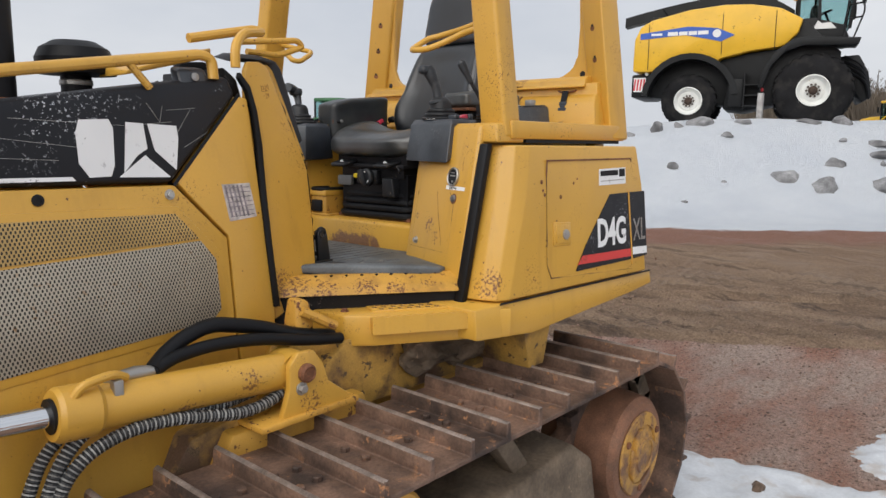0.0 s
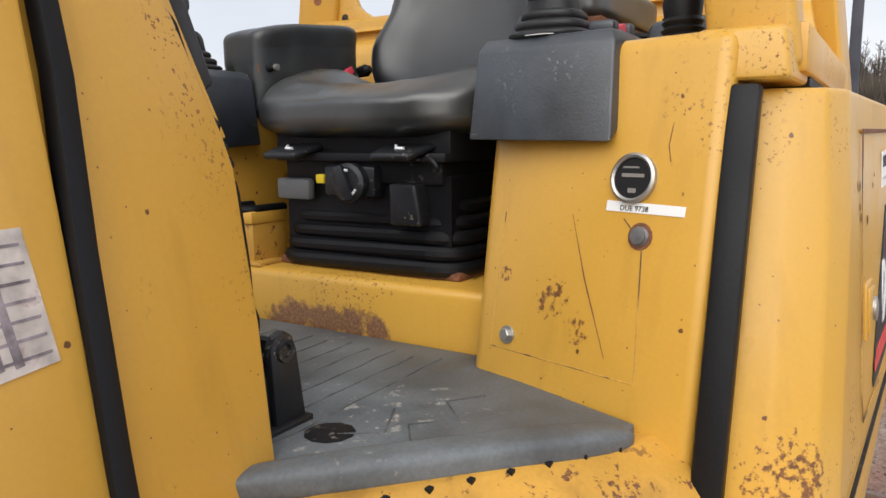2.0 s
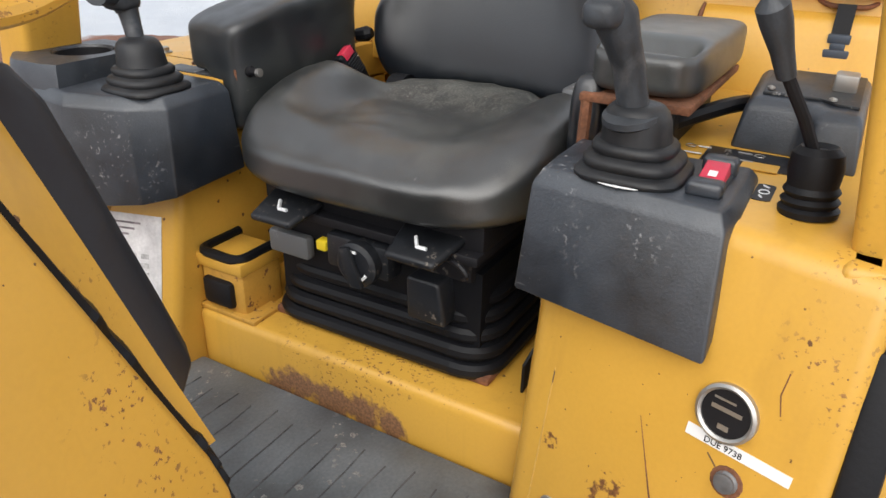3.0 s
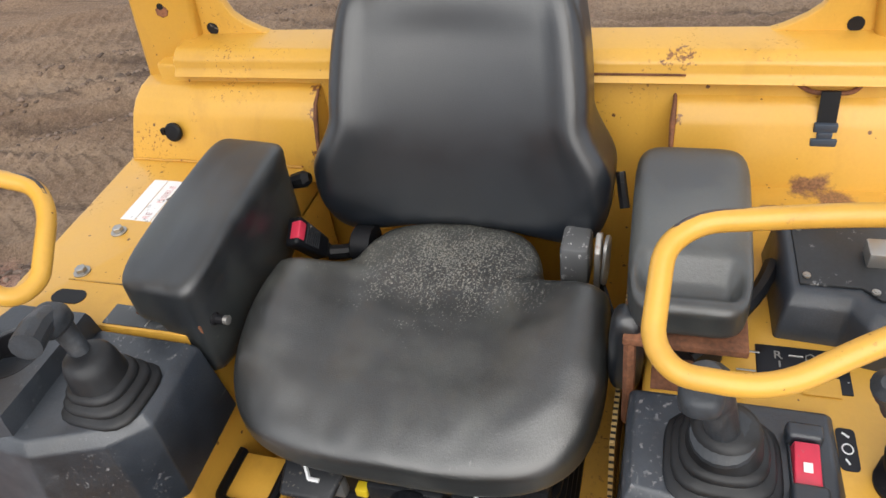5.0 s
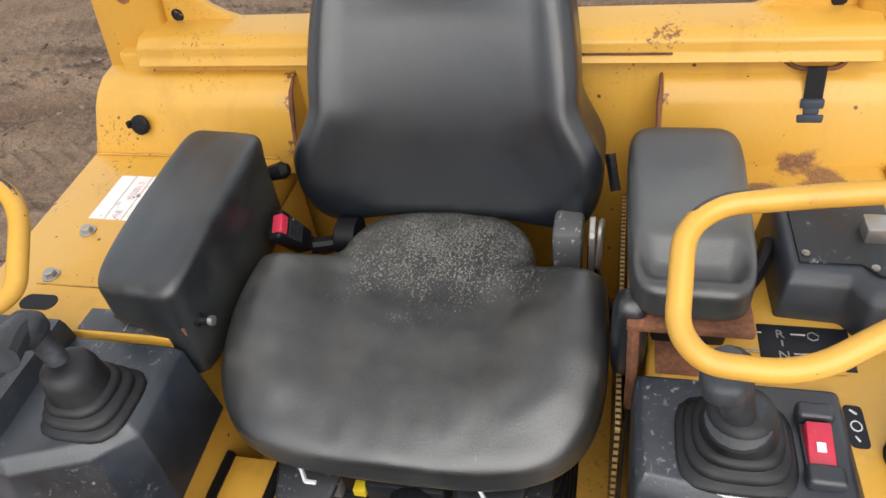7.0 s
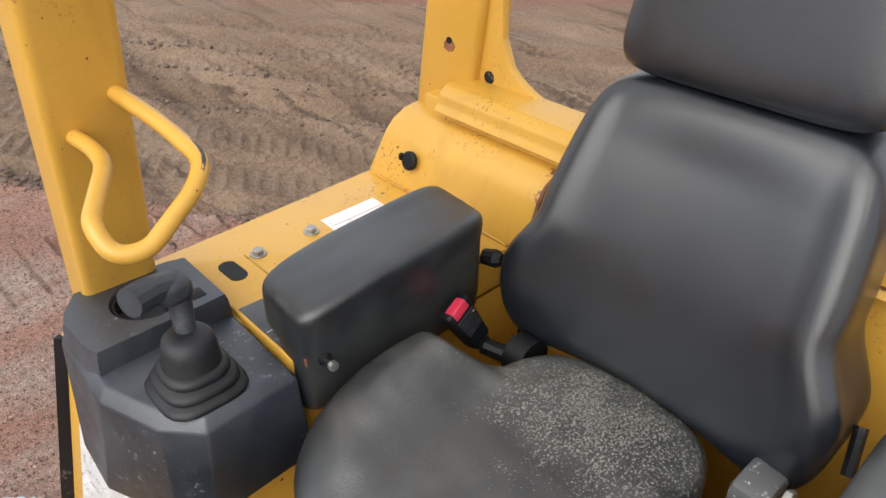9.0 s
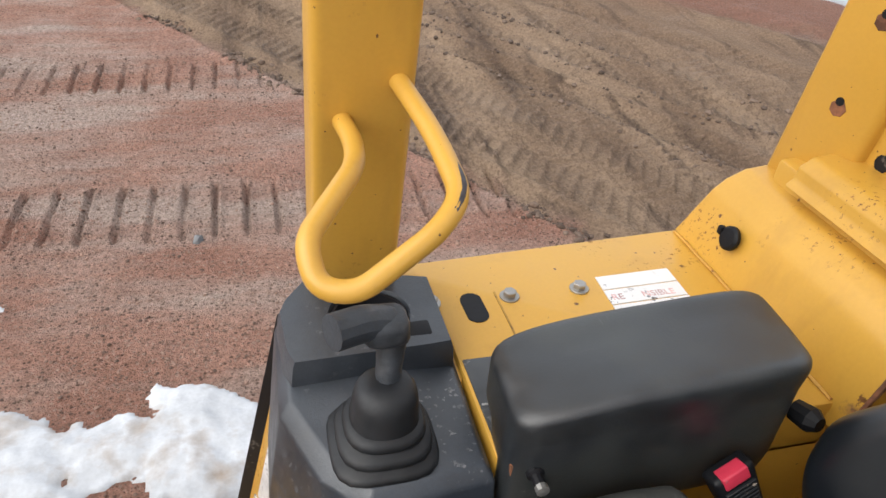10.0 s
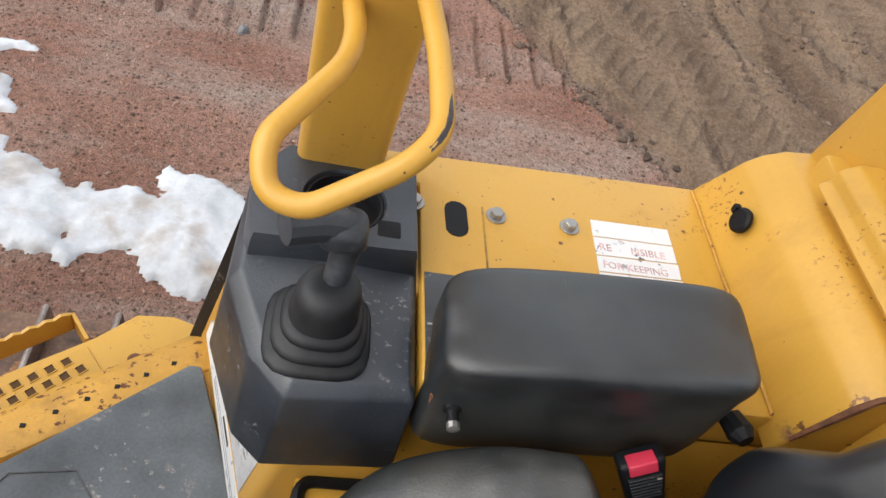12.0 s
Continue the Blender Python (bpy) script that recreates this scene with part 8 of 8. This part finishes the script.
for i, (y0, y1) in enumerate(((0.516, 0.543), (0.486, 0.514), (0.460, 0.484), (0.436, 0.458))):
    q = [(2.255 - 0.001 * i, y0), (2.364 - 0.001 * i, y0 + 0.004), (2.364, y1 + 0.004), (2.256 - 0.001 * i, y1)]
    if tl is None:
        tl = part("torn_label", prism(B(), q, "z", 1.4498, 1.4512), M_white, dozer, "torn white label with red print")
    else:
        part("label_strip", prism(B(), q, "z", 1.4498, 1.4512), M_white, tl)
M_redink = material("faded_red_ink", (0.64, 0.42, 0.42), 0.6, var=0.2, var_scale=60)
letters("label_letters", "RE", 0.0155, Matrix.Translation((2.2595, 0.494, 1.4514)), M_redink, tl, 0.0002)
letters("label_letters", "NSIBLE", 0.0155, Matrix.Translation((2.302, 0.494, 1.4514)), M_redink, tl, 0.0002)
letters("label_letters", "FOR KEEPING", 0.0142, Matrix.Translation((2.2595, 0.4665, 1.4514)), M_redink, tl, 0.0002)

# valve box and instruction plate on the right console's front
vb = part("valve_box", box(B(), 1.945, 2.03, 0.195, 0.285, 1.10, 1.185, 0.008), M_worn, dozer, "dusty yellow valve bracket with black lip")
part("lip", tube(B(), rounded_path([(2.03, 0.20, 1.205), (1.945, 0.20, 1.205), (1.945, 0.282, 1.205), (2.03, 0.282, 1.205)], 0.02), 0.008, 8), M_rubber, vb)
part("bracket_rim", box(B(), 1.94, 2.03, 0.192, 0.288, 1.180, 1.202, 0.004), M_yellow, vb)
part("valve", box(B(), 1.935, 1.96, 0.215, 0.275, 1.12, 1.165, 0.006), M_dark, vb)
part("valve_foot", box(B(), 1.935, 2.0, 0.17, 0.285, 1.106, 1.114, 0.002), M_worn, vb)


def on_right(y, z, h=0.0):
    p = Vector((px(-y, z), y, z))
    return p + Vector((-1, -0.29, 0.195)).normalized() * h


def right_quad(c, h0, h1):
    a = [on_right(y, z, h0) for y, z in c]
    return solid(B(), [a, [on_right(y, z, h1) for y, z in c]])


# silver lightened so that the white glare sits in the base colour
M_plate = material("brushed_silver_with_glare", (0.72, 0.72, 0.73), 0.35, metal=0.2, var=0.12, var_scale=18, grain=0.08, spots=0.4, spot_color=(0.25, 0.24, 0.24))
ip = part("instruction_plate", right_quad([(0.314, 1.076), (0.575, 1.076), (0.57, 1.263), (0.316, 1.263)], 0.0, 0.0015), M_plate, dozer, "worn silver instruction plate with small print")
for i in range(4):
    z = 1.248 - i * 0.009
    part("print_line", right_quad([(0.35 + 0.01 * i, z), (0.44, z), (0.44, z + 0.003), (0.35 + 0.01 * i, z + 0.003)], 0.0012, 0.0019), M_grey_ink, ip)
# print nearly as pale as the plate: the glare's wash is in its colour
M_faint = material("glare_faded_print", (0.60, 0.60, 0.61), 0.5, metal=0.2, var=0.35, var_scale=60, spots=0.6, spot_color=(0.5, 0.5, 0.5), spot_scale=120, mask_scale=20)
for i in range(7):
    for k in range(7):
        z, y = 1.195 - i * 0.0145, 0.336 + k * 0.021
        w = 0.013 + 0.004 * ((i * 3 + k) % 2)
        part("print_block", right_quad([(y, z), (y + w, z), (y + w, z + 0.0075), (y, z + 0.0075)], 0.0012, 0.0019), M_faint, ip)
ws = part("warning_strip", right_quad([(0.292, 1.024), (0.585, 1.024), (0.585, 1.066), (0.292, 1.066)], 0.0, 0.0015), M_white, dozer, "white warning strip with small rivets")
part("print_line", right_quad([(0.385, 1.054), (0.43, 1.054), (0.43, 1.060), (0.385, 1.060)], 0.0012, 0.002), M_dark, ws)
for z in (1.036, 1.044):
    part("print_line", right_quad([(0.30, z), (0.50, z), (0.50, z + 0.0012), (0.30, z + 0.0012)], 0.0012, 0.0019), M_grey_ink, ws)
for z in (1.028, 1.062):
    part("rivet", lathe(B(), [(0.003, 0), (0.002, 0.002), (0, 0.0025)], on_right(0.297, z, 0.0014), (-1, -0.29, 0.195), 8), M_steel, ws)
# crumb of dry dirt on the mat
bm = B()
bmesh.ops.create_icosphere(bm, subdivisions=2, radius=1.0)
for v in bm.verts:
    v.co *= 1 + 0.35 * noise.noise(v.co * 2.1)
bm.transform(Matrix.Translation((1.831, 0.289, 1.025)) @ Matrix.Diagonal((0.011, 0.016, 0.008, 1)))
tagged(part("dirt_crumb", bm, material("dry_clay", (0.42, 0.33, 0.2), 0.9, var=0.2, var_scale=60), smooth=20), "crumb of dry tan dirt on the mat", "dirt")
# ---- tracks, final drive, blade cylinder and hoses ----
SPX, SPZ, IDX, PITCH = 2.372, 0.355, 0.28, 0.140
R_PLATE = 0.308


M_drive = material("rust_streaked_yellow", (0.50, 0.27, 0.055), 0.55, var=0.15, var_scale=9, grain=0.1, spots=1.0, spot_scale=70, mask_scale=9, bump=0.3, bump_scale=60, spot_color=(0.10, 0.045, 0.022), tint=(0.17, 0.085, 0.045), tint_scale=11, tint_low=0.44, tint_high=0.58)


def shoe_mesh():
    bm = B()
    # plate with a rolled leading edge, and the grouser bar
    prof = [(-0.074, -0.004), (-0.066, 0.006), (0.052, 0.004), (0.0535, 0.038), (0.059, 0.045), (0.067, 0.045), (0.069, 0.036), (0.071, 0.002), (0.071, -0.008), (-0.066, -0.008)]
    ends = []
    for y in (-0.203, 0.203):
        ends.append([(x, y, z) for x, z in prof])
    solid(bm, [ends[0], ends[1]], 0.0025, 1)
    return bm


def shoe_object(parent):
    bm = shoe_mesh()
    bm.faces.ensure_lookup_table()
    for f in bm.faces:
        if f.calc_center_median().z > 0.041:
            f.material_index = 1
    for x, y in ((-0.035, -0.045), (-0.035, 0.045), (0.018, -0.035), (0.018, 0.035)):
        lathe(bm, [(0.0115, 0.0), (0.0115, 0.011), (0.010, 0.013)], (x, y, 0.003), (0, 0, 1), 6)
    for y in (-0.02, 0.065):
        box(bm, -0.052, -0.044, y - 0.012, y + 0.012, 0.004, 0.0064)
    bm.faces.ensure_lookup_table()
    for f in bm.faces:
        c = f.calc_center_median()
        if -0.053 < c.x < -0.043 and c.z > 0.004 and (abs(c.y + 0.02) < 0.013 or abs(c.y - 0.065) < 0.013) and f.calc_area() < 0.0004:
            f.material_index = 2
    return part("track_shoe", bm, [M_rust, M_edge, M_dark], parent)


def on_loop(s):
    """Place and turn on the track's oval, s metres along it, starting at the top over the idler and going to the rear."""
    L, r = SPX - IDX, R_PLATE
    arc = math.pi * r
    s %= 2 * L + 2 * arc
    if s < L:
        return IDX + s, SPZ + r + 0.012 * math.sin(math.pi * s / L) * 0, 0.0
    s -= L
    if s < arc:
        a = s / r
        return SPX + r * math.sin(a), SPZ + r * math.cos(a), a
    s -= arc
    if s < L:
        return SPX - s, SPZ - r, math.pi
    s -= L
    a = s / r
    return IDX - r * math.sin(a), SPZ - r * math.cos(a), math.pi + a


for sgn in (-1, 1):
    yc = sgn * 0.7375
    # roller frame is the body of the track unit
    prof = [(0.30, 0.20), (2.02, 0.20), (2.10, 0.28), (2.02, 0.40), (1.70, 0.455), (0.6, 0.47), (0.30, 0.40)]
    track = part("track", prism(B(), prof, "y", yc - 0.13, yc + 0.11, 0.02, 3), M_mudsteel, dozer, "rusty steel crawler track with muddy roller frame")
    track.location.y = -0.123 if sgn > 0 else 0.0
    total = 2 * (SPX - IDX) + 2 * math.pi * R_PLATE
    count = round(total / PITCH)
    first = None
    for i in range(count):
        x, z, a = on_loop(i * total / count + 1.021 - IDX - 0.063)
        m = Matrix.Translation((x, yc, z)) @ Matrix.Rotation(a, 4, "Y")
        if first is None:
            first = shoe_object(track)
            ob = first
        else:
            ob = new("track_shoe", first.data)
            ob.parent = track
        ob.matrix_basis = m
    bm = B()
    for i in range(count):
        x, z, a = on_loop(i * total / count + 0.02)
        for dy in (-0.055, 0.055):
            c = Matrix.Translation((x, yc + dy, z)) @ Matrix.Rotation(a, 4, "Y")
            pts = [c @ Vector(p) for p in ((-0.075, -0.014, -0.075), (0.075, -0.014, -0.075), (0.075, -0.014, -0.01), (-0.075, -0.014, -0.01))]
            pts2 = [p + Vector((0, 0.028, 0)) for p in pts]
            solid(bm, [pts, pts2])
    ch = part("chain_links", bm, M_mudsteel, track, smooth=0)
    ch["kind"] = "stuff"
    # sprocket and final drive
    yo = sgn * 0.906
    teeth = []
    for i in range(42):
        t = 2 * math.pi * i / 42
        r = 0.262 if i % 2 else 0.225
        teeth.append((SPX + r * math.cos(t), SPZ + r * math.sin(t)))
    part("sprocket", prism(B(), teeth, "y", yc - 0.03, yc + 0.03, 0.004), M_rust, track)
    fd = part("final_drive", lathe(B(), [(0.0, 0.0), (0.19, 0.0), (0.198, 0.05), (0.196, 0.20), (0.188, 0.255), (0.172, 0.270), (0.150, 0.274), (0.0, 0.274)], (SPX, sgn * 0.632, SPZ), (0, sgn, 0), 40), material("rusty_hub_steel", (0.20, 0.095, 0.055), 0.75, var=0.25, var_scale=8, grain=0.2, bump=0.5, bump_scale=60, tint=(0.12, 0.08, 0.055), tint_scale=7) if sgn < 0 else M_rust, track, "rust-brown final drive drum")
    part("drive_cover", lathe(B(), [(0.0, 0.0), (0.138, 0.0), (0.142, 0.004), (0.138, 0.009), (0.10, 0.012), (0.098, 0.006), (0.07, 0.006), (0.066, 0.014), (0.0, 0.016)], (SPX, yo, SPZ), (0, sgn, 0), 40), M_drive, fd, "worn yellow drive cover")
    star = []
    for i in range(36):
        t = 2 * math.pi * i / 36
        r = 0.080 + 0.018 * math.cos(3 * t + 0.6)
        star.append((SPX + r * math.cos(t), SPZ + r * math.sin(t)))
    part("cover_star", prism(B(), star, "y", yo, yo + sgn * 0.022, 0.004), M_drive, fd)
    part("cover_ring", tube(B(), [(SPX + 0.056 * math.cos(i * 0.2618), yo + sgn * 0.022, SPZ + 0.056 * math.sin(i * 0.2618)) for i in range(24)], 0.005, 6, True), M_drive, fd)
    for i in range(3):
        t = 0.5 + i * 2.09
        bolt_at = (SPX + 0.118 * math.cos(t), yo + sgn * 0.006, SPZ + 0.118 * math.sin(t))
        part("plug", bolt_head(B(), bolt_at, (0, sgn, 0), 0.012, 0.010), M_rustbare, fd)
    part("idler", lathe(B(), [(0.0, -0.08), (0.22, -0.08), (0.255, -0.05), (0.255, 0.05), (0.22, 0.08), (0.0, 0.08)], (IDX, yc, SPZ), (0, 1, 0), 32), M_rust, track)
    # carrier roller with a yellow cap
    cr = part("carrier_roller", lathe(B(), [(0.0, -0.10), (0.05, -0.10), (0.05, 0.09), (0.075, 0.092), (0.078, 0.12), (0.070, 0.128), (0.0, 0.130)], (1.295, sgn * 0.72, 0.520), (0, sgn, 0), 26), M_worn, track, "yellow carrier roller cap")
    for i in range(5):
        t = i * 1.257 + 0.3
        part("cap_bolt", bolt_head(B(), (1.295 + 0.05 * math.cos(t), sgn * 0.849, 0.520 + 0.05 * math.sin(t)), (0, sgn, 0), 0.0065, 0.005), M_rustbare, cr)
    part("roller_stand", prism(B(), [(1.25, 0.40), (1.34, 0.40), (1.32, 0.54), (1.27, 0.54)], "y", sgn * 0.62, sgn * 0.72, 0.006), M_mudsteel, track)
    for i in range(6):
        x = 0.5 + i * 0.29
        part("track_roller", lathe(B(), [(0.0, -0.11), (0.085, -0.11), (0.085, -0.05), (0.07, -0.045), (0.07, 0.045), (0.085, 0.05), (0.085, 0.11), (0.0, 0.11)], (x, yc, 0.165), (0, 1, 0), 20), M_mudsteel, track)
    # sloping guard between frame and drum, and a stay
    part("frame_guard", solid(B(), [[(1.48, yc - sgn * 0.10, 0.40), (1.48, sgn * 0.895, 0.40), (1.48, sgn * 0.895, 0.20), (1.48, yc - sgn * 0.10, 0.20)],
                                    [(1.60, yc - sgn * 0.10, 0.475), (1.60, sgn * 0.885, 0.465), (1.60, sgn * 0.90, 0.20), (1.60, yc - sgn * 0.10, 0.20)],
                                    [(2.02, yc - sgn * 0.10, 0.495), (2.02, sgn * 0.86, 0.485), (2.02, sgn * 0.895, 0.22), (2.02, yc - sgn * 0.10, 0.22)],
                                    [(2.14, yc - sgn * 0.10, 0.42), (2.14, sgn * 0.86, 0.40), (2.14, sgn * 0.88, 0.26), (2.14, yc - sgn * 0.10, 0.26)]], 0.012, 3), M_mudsteel, track, "mud-covered frame guard")
    part("guard_stay", prism(B(), [(1.62, 0.64), (1.70, 0.64), (1.83, 0.48), (1.76, 0.47)], "y", sgn * 0.78, sgn * 0.83, 0.006), M_mudsteel, track)

# blade lift cylinder
cyl = part("lift_cylinder", tube(B(), [(0.745, -0.521, 0.862), (1.205, -0.521, 0.832)], 0.0445, 28), M_yellow, dozer, "yellow hydraulic cylinder with chrome rod")
part("gland", tube(B(), [(0.690, -0.521, 0.866), (0.700, -0.521, 0.865), (0.765, -0.521, 0.861), (0.775, -0.521, 0.860)], [0.048, 0.054, 0.054, 0.046], 28), M_yellow, cyl)
part("wiper", tube(B(), [(0.684, -0.521, 0.866), (0.692, -0.521, 0.866)], 0.034, 24), M_dark, cyl)
part("rod", tube(B(), [(-0.1, -0.521, 0.913), (0.70, -0.521, 0.866)], 0.0205, 20), M_chrome, cyl)
part("eye", lathe(B(), [(0.028, -0.035), (0.052, -0.035), (0.052, 0.035), (0.028, 0.035)], (1.235, -0.521, 0.828), (0, 1, 0), 26), M_yellow, cyl)
cb = part("cylinder_bracket", solid(B(), [[(x, y, z) for x, z in ((1.165, 0.735), (1.38, 0.735), (1.365, 0.755), (1.305, 0.800), (1.288, 0.85), (1.262, 0.885), (1.215, 0.888), (1.190, 0.86), (1.188, 0.80))] for y in (-0.585, -0.565)], 0.004), M_yellow, dozer, "yellow cast bracket with pin")
part("inner_cheek", solid(B(), [[(x, y, z) for x, z in ((1.165, 0.735), (1.38, 0.735), (1.305, 0.80), (1.262, 0.885), (1.215, 0.888), (1.188, 0.80))] for y in (-0.478, -0.458)], 0.004), M_yellow, cb)
part("pin", lathe(B(), [(0.0, 0), (0.023, 0), (0.023, 0.012), (0.018, 0.018), (0.016, 0.014), (0.0, 0.014)], (1.235, -0.584, 0.836), (0, -1, 0), 20), M_rustbare, cb)
part("pin_keeper", bolt_head(B(), (1.222, -0.585, 0.800), (0, -1, 0), 0.011, 0.012), M_steel, cb)
part("foot_plate", solid(B(), [[(1.10, -0.60, 0.722), (1.40, -0.59, 0.722), (1.40, -0.44, 0.722), (1.10, -0.44, 0.722)], [(1.10, -0.60, 0.738), (1.40, -0.59, 0.738), (1.40, -0.44, 0.738), (1.10, -0.44, 0.738)]], 0.004), M_worn, cb)
part("frame_pad", prism(B(), [(1.0, 0.60), (1.5, 0.60), (1.46, 0.72), (1.06, 0.72)], "y", -0.545, -0.30, 0.008), M_hull, dozer)


def hose(name, pts, r, mat, ripple=0.0, n=10, label=""):
    path = rounded_path(pts, 0.12, 10)
    # even steps along the path
    step, left, dense = 0.0030 if ripple else 0.015, 0.0, []
    for a, b in zip(path, path[1:]):
        ln = (b - a).length
        while left < ln:
            dense.append(a.lerp(b, left / ln))
            left += step
        left -= ln
    bm = tube(B(), dense, r, n, ripple=ripple)
    if ripple:
        for i, f in enumerate(bm.faces):
            f.material_index = 1 if (i // n) % 3 == 0 else 0
    return part(name, bm, mat, dozer, label, smooth=0 if ripple else 60)


M_corr = [material("black_corrugated_plastic", (0.02, 0.021, 0.023), 0.5, var=0.15, grain=0.1), material("pale_hose_rings", (0.30, 0.30, 0.29), 0.55, var=0.25, var_scale=15)]
hose("sleeved_hose", [(0.90, -0.50, 0.900), (0.94, -0.47, 0.918), (0.99, -0.46, 0.944), (1.06, -0.46, 0.965), (1.18, -0.46, 0.938), (1.31, -0.47, 0.890), (1.42, -0.48, 0.872)], 0.018, M_rubber, label="thick black sleeved hose")
hose("sleeved_hose", [(0.90, -0.50, 0.898), (0.95, -0.49, 0.915), (1.04, -0.49, 0.925), (1.17, -0.49, 0.915), (1.30, -0.50, 0.886), (1.42, -0.50, 0.868)], 0.015, M_rubber, label="black sleeved hose")
hose("corrugated_hose", [(1.25, -0.52, 0.80), (1.16, -0.545, 0.772), (1.08, -0.55, 0.768), (0.99, -0.55, 0.788), (0.90, -0.55, 0.806), (0.81, -0.55, 0.806), (0.735, -0.55, 0.782), (0.685, -0.55, 0.73), (0.67, -0.55, 0.64), (0.67, -0.55, 0.5)], 0.0135, M_corr, 0.07, 10, "black corrugated hose with pale rings")
hose("corrugated_hose", [(1.2, -0.50, 0.80), (1.03, -0.52, 0.788), (0.92, -0.525, 0.815), (0.82, -0.525, 0.830), (0.75, -0.53, 0.828), (0.695, -0.535, 0.778), (0.66, -0.54, 0.70), (0.65, -0.54, 0.5)], 0.0135, M_corr, 0.07, 10, "black corrugated hose with pale rings")
hose("corrugated_hose", [(1.2, -0.49, 0.79), (1.0, -0.50, 0.80), (0.88, -0.505, 0.835), (0.76, -0.51, 0.845), (0.68, -0.51, 0.80), (0.63, -0.52, 0.70), (0.62, -0.52, 0.5)], 0.0125, M_corr, 0.07, 10, "black corrugated hose with pale rings")
part("mud_cake", pillow(B(), (1.95, -0.515, 0.765), (0.32, 0.035, 0.075), 3.0, 22, lambda u, v, w: (u, v + 0.9 * noise.noise((u * 5, w * 2, 1.0)), w * (0.8 + 0.4 * noise.noise((u * 3, 0.0, 5.0))) + 0.25 * noise.noise((u * 9, v * 3, w * 3)))), M_mudsteel, dozer, "dark caked mud above the track", smooth=40)
fit_ = part("hose_fitting", tube(B(), [(0.80, -0.521, 0.905), (0.83, -0.51, 0.908), (0.86, -0.505, 0.905), (0.90, -0.50, 0.900)], [0.015, 0.012, 0.016, 0.013], 12), M_steel, dozer, "zinc hose fitting")
part("pipe_clamp", box(B(), 0.795, 0.815, -0.556, -0.535, 0.870, 0.915, 0.003), M_steel, fit_)
part("oil_pipe", tube(B(), rounded_path([(0.72, -0.55, 0.90), (0.735, -0.56, 0.925), (0.80, -0.545, 0.928), (0.83, -0.53, 0.91)], 0.02), 0.009, 10), M_yellow, dozer)
part("joint_knuckle", solid(B(), [[(1.30, -0.47, 0.90), (1.30, -0.40, 0.90), (1.36, -0.40, 0.90), (1.36, -0.47, 0.90)], [(1.31, -0.46, 0.985), (1.31, -0.41, 0.985), (1.35, -0.41, 0.975), (1.35, -0.46, 0.975)]], 0.014, 3), M_worn, dozer)
part("joint_link", tube(B(), [(1.31, -0.475, 0.955), (1.40, -0.50, 0.905)], 0.013, 8), M_worn, dozer)
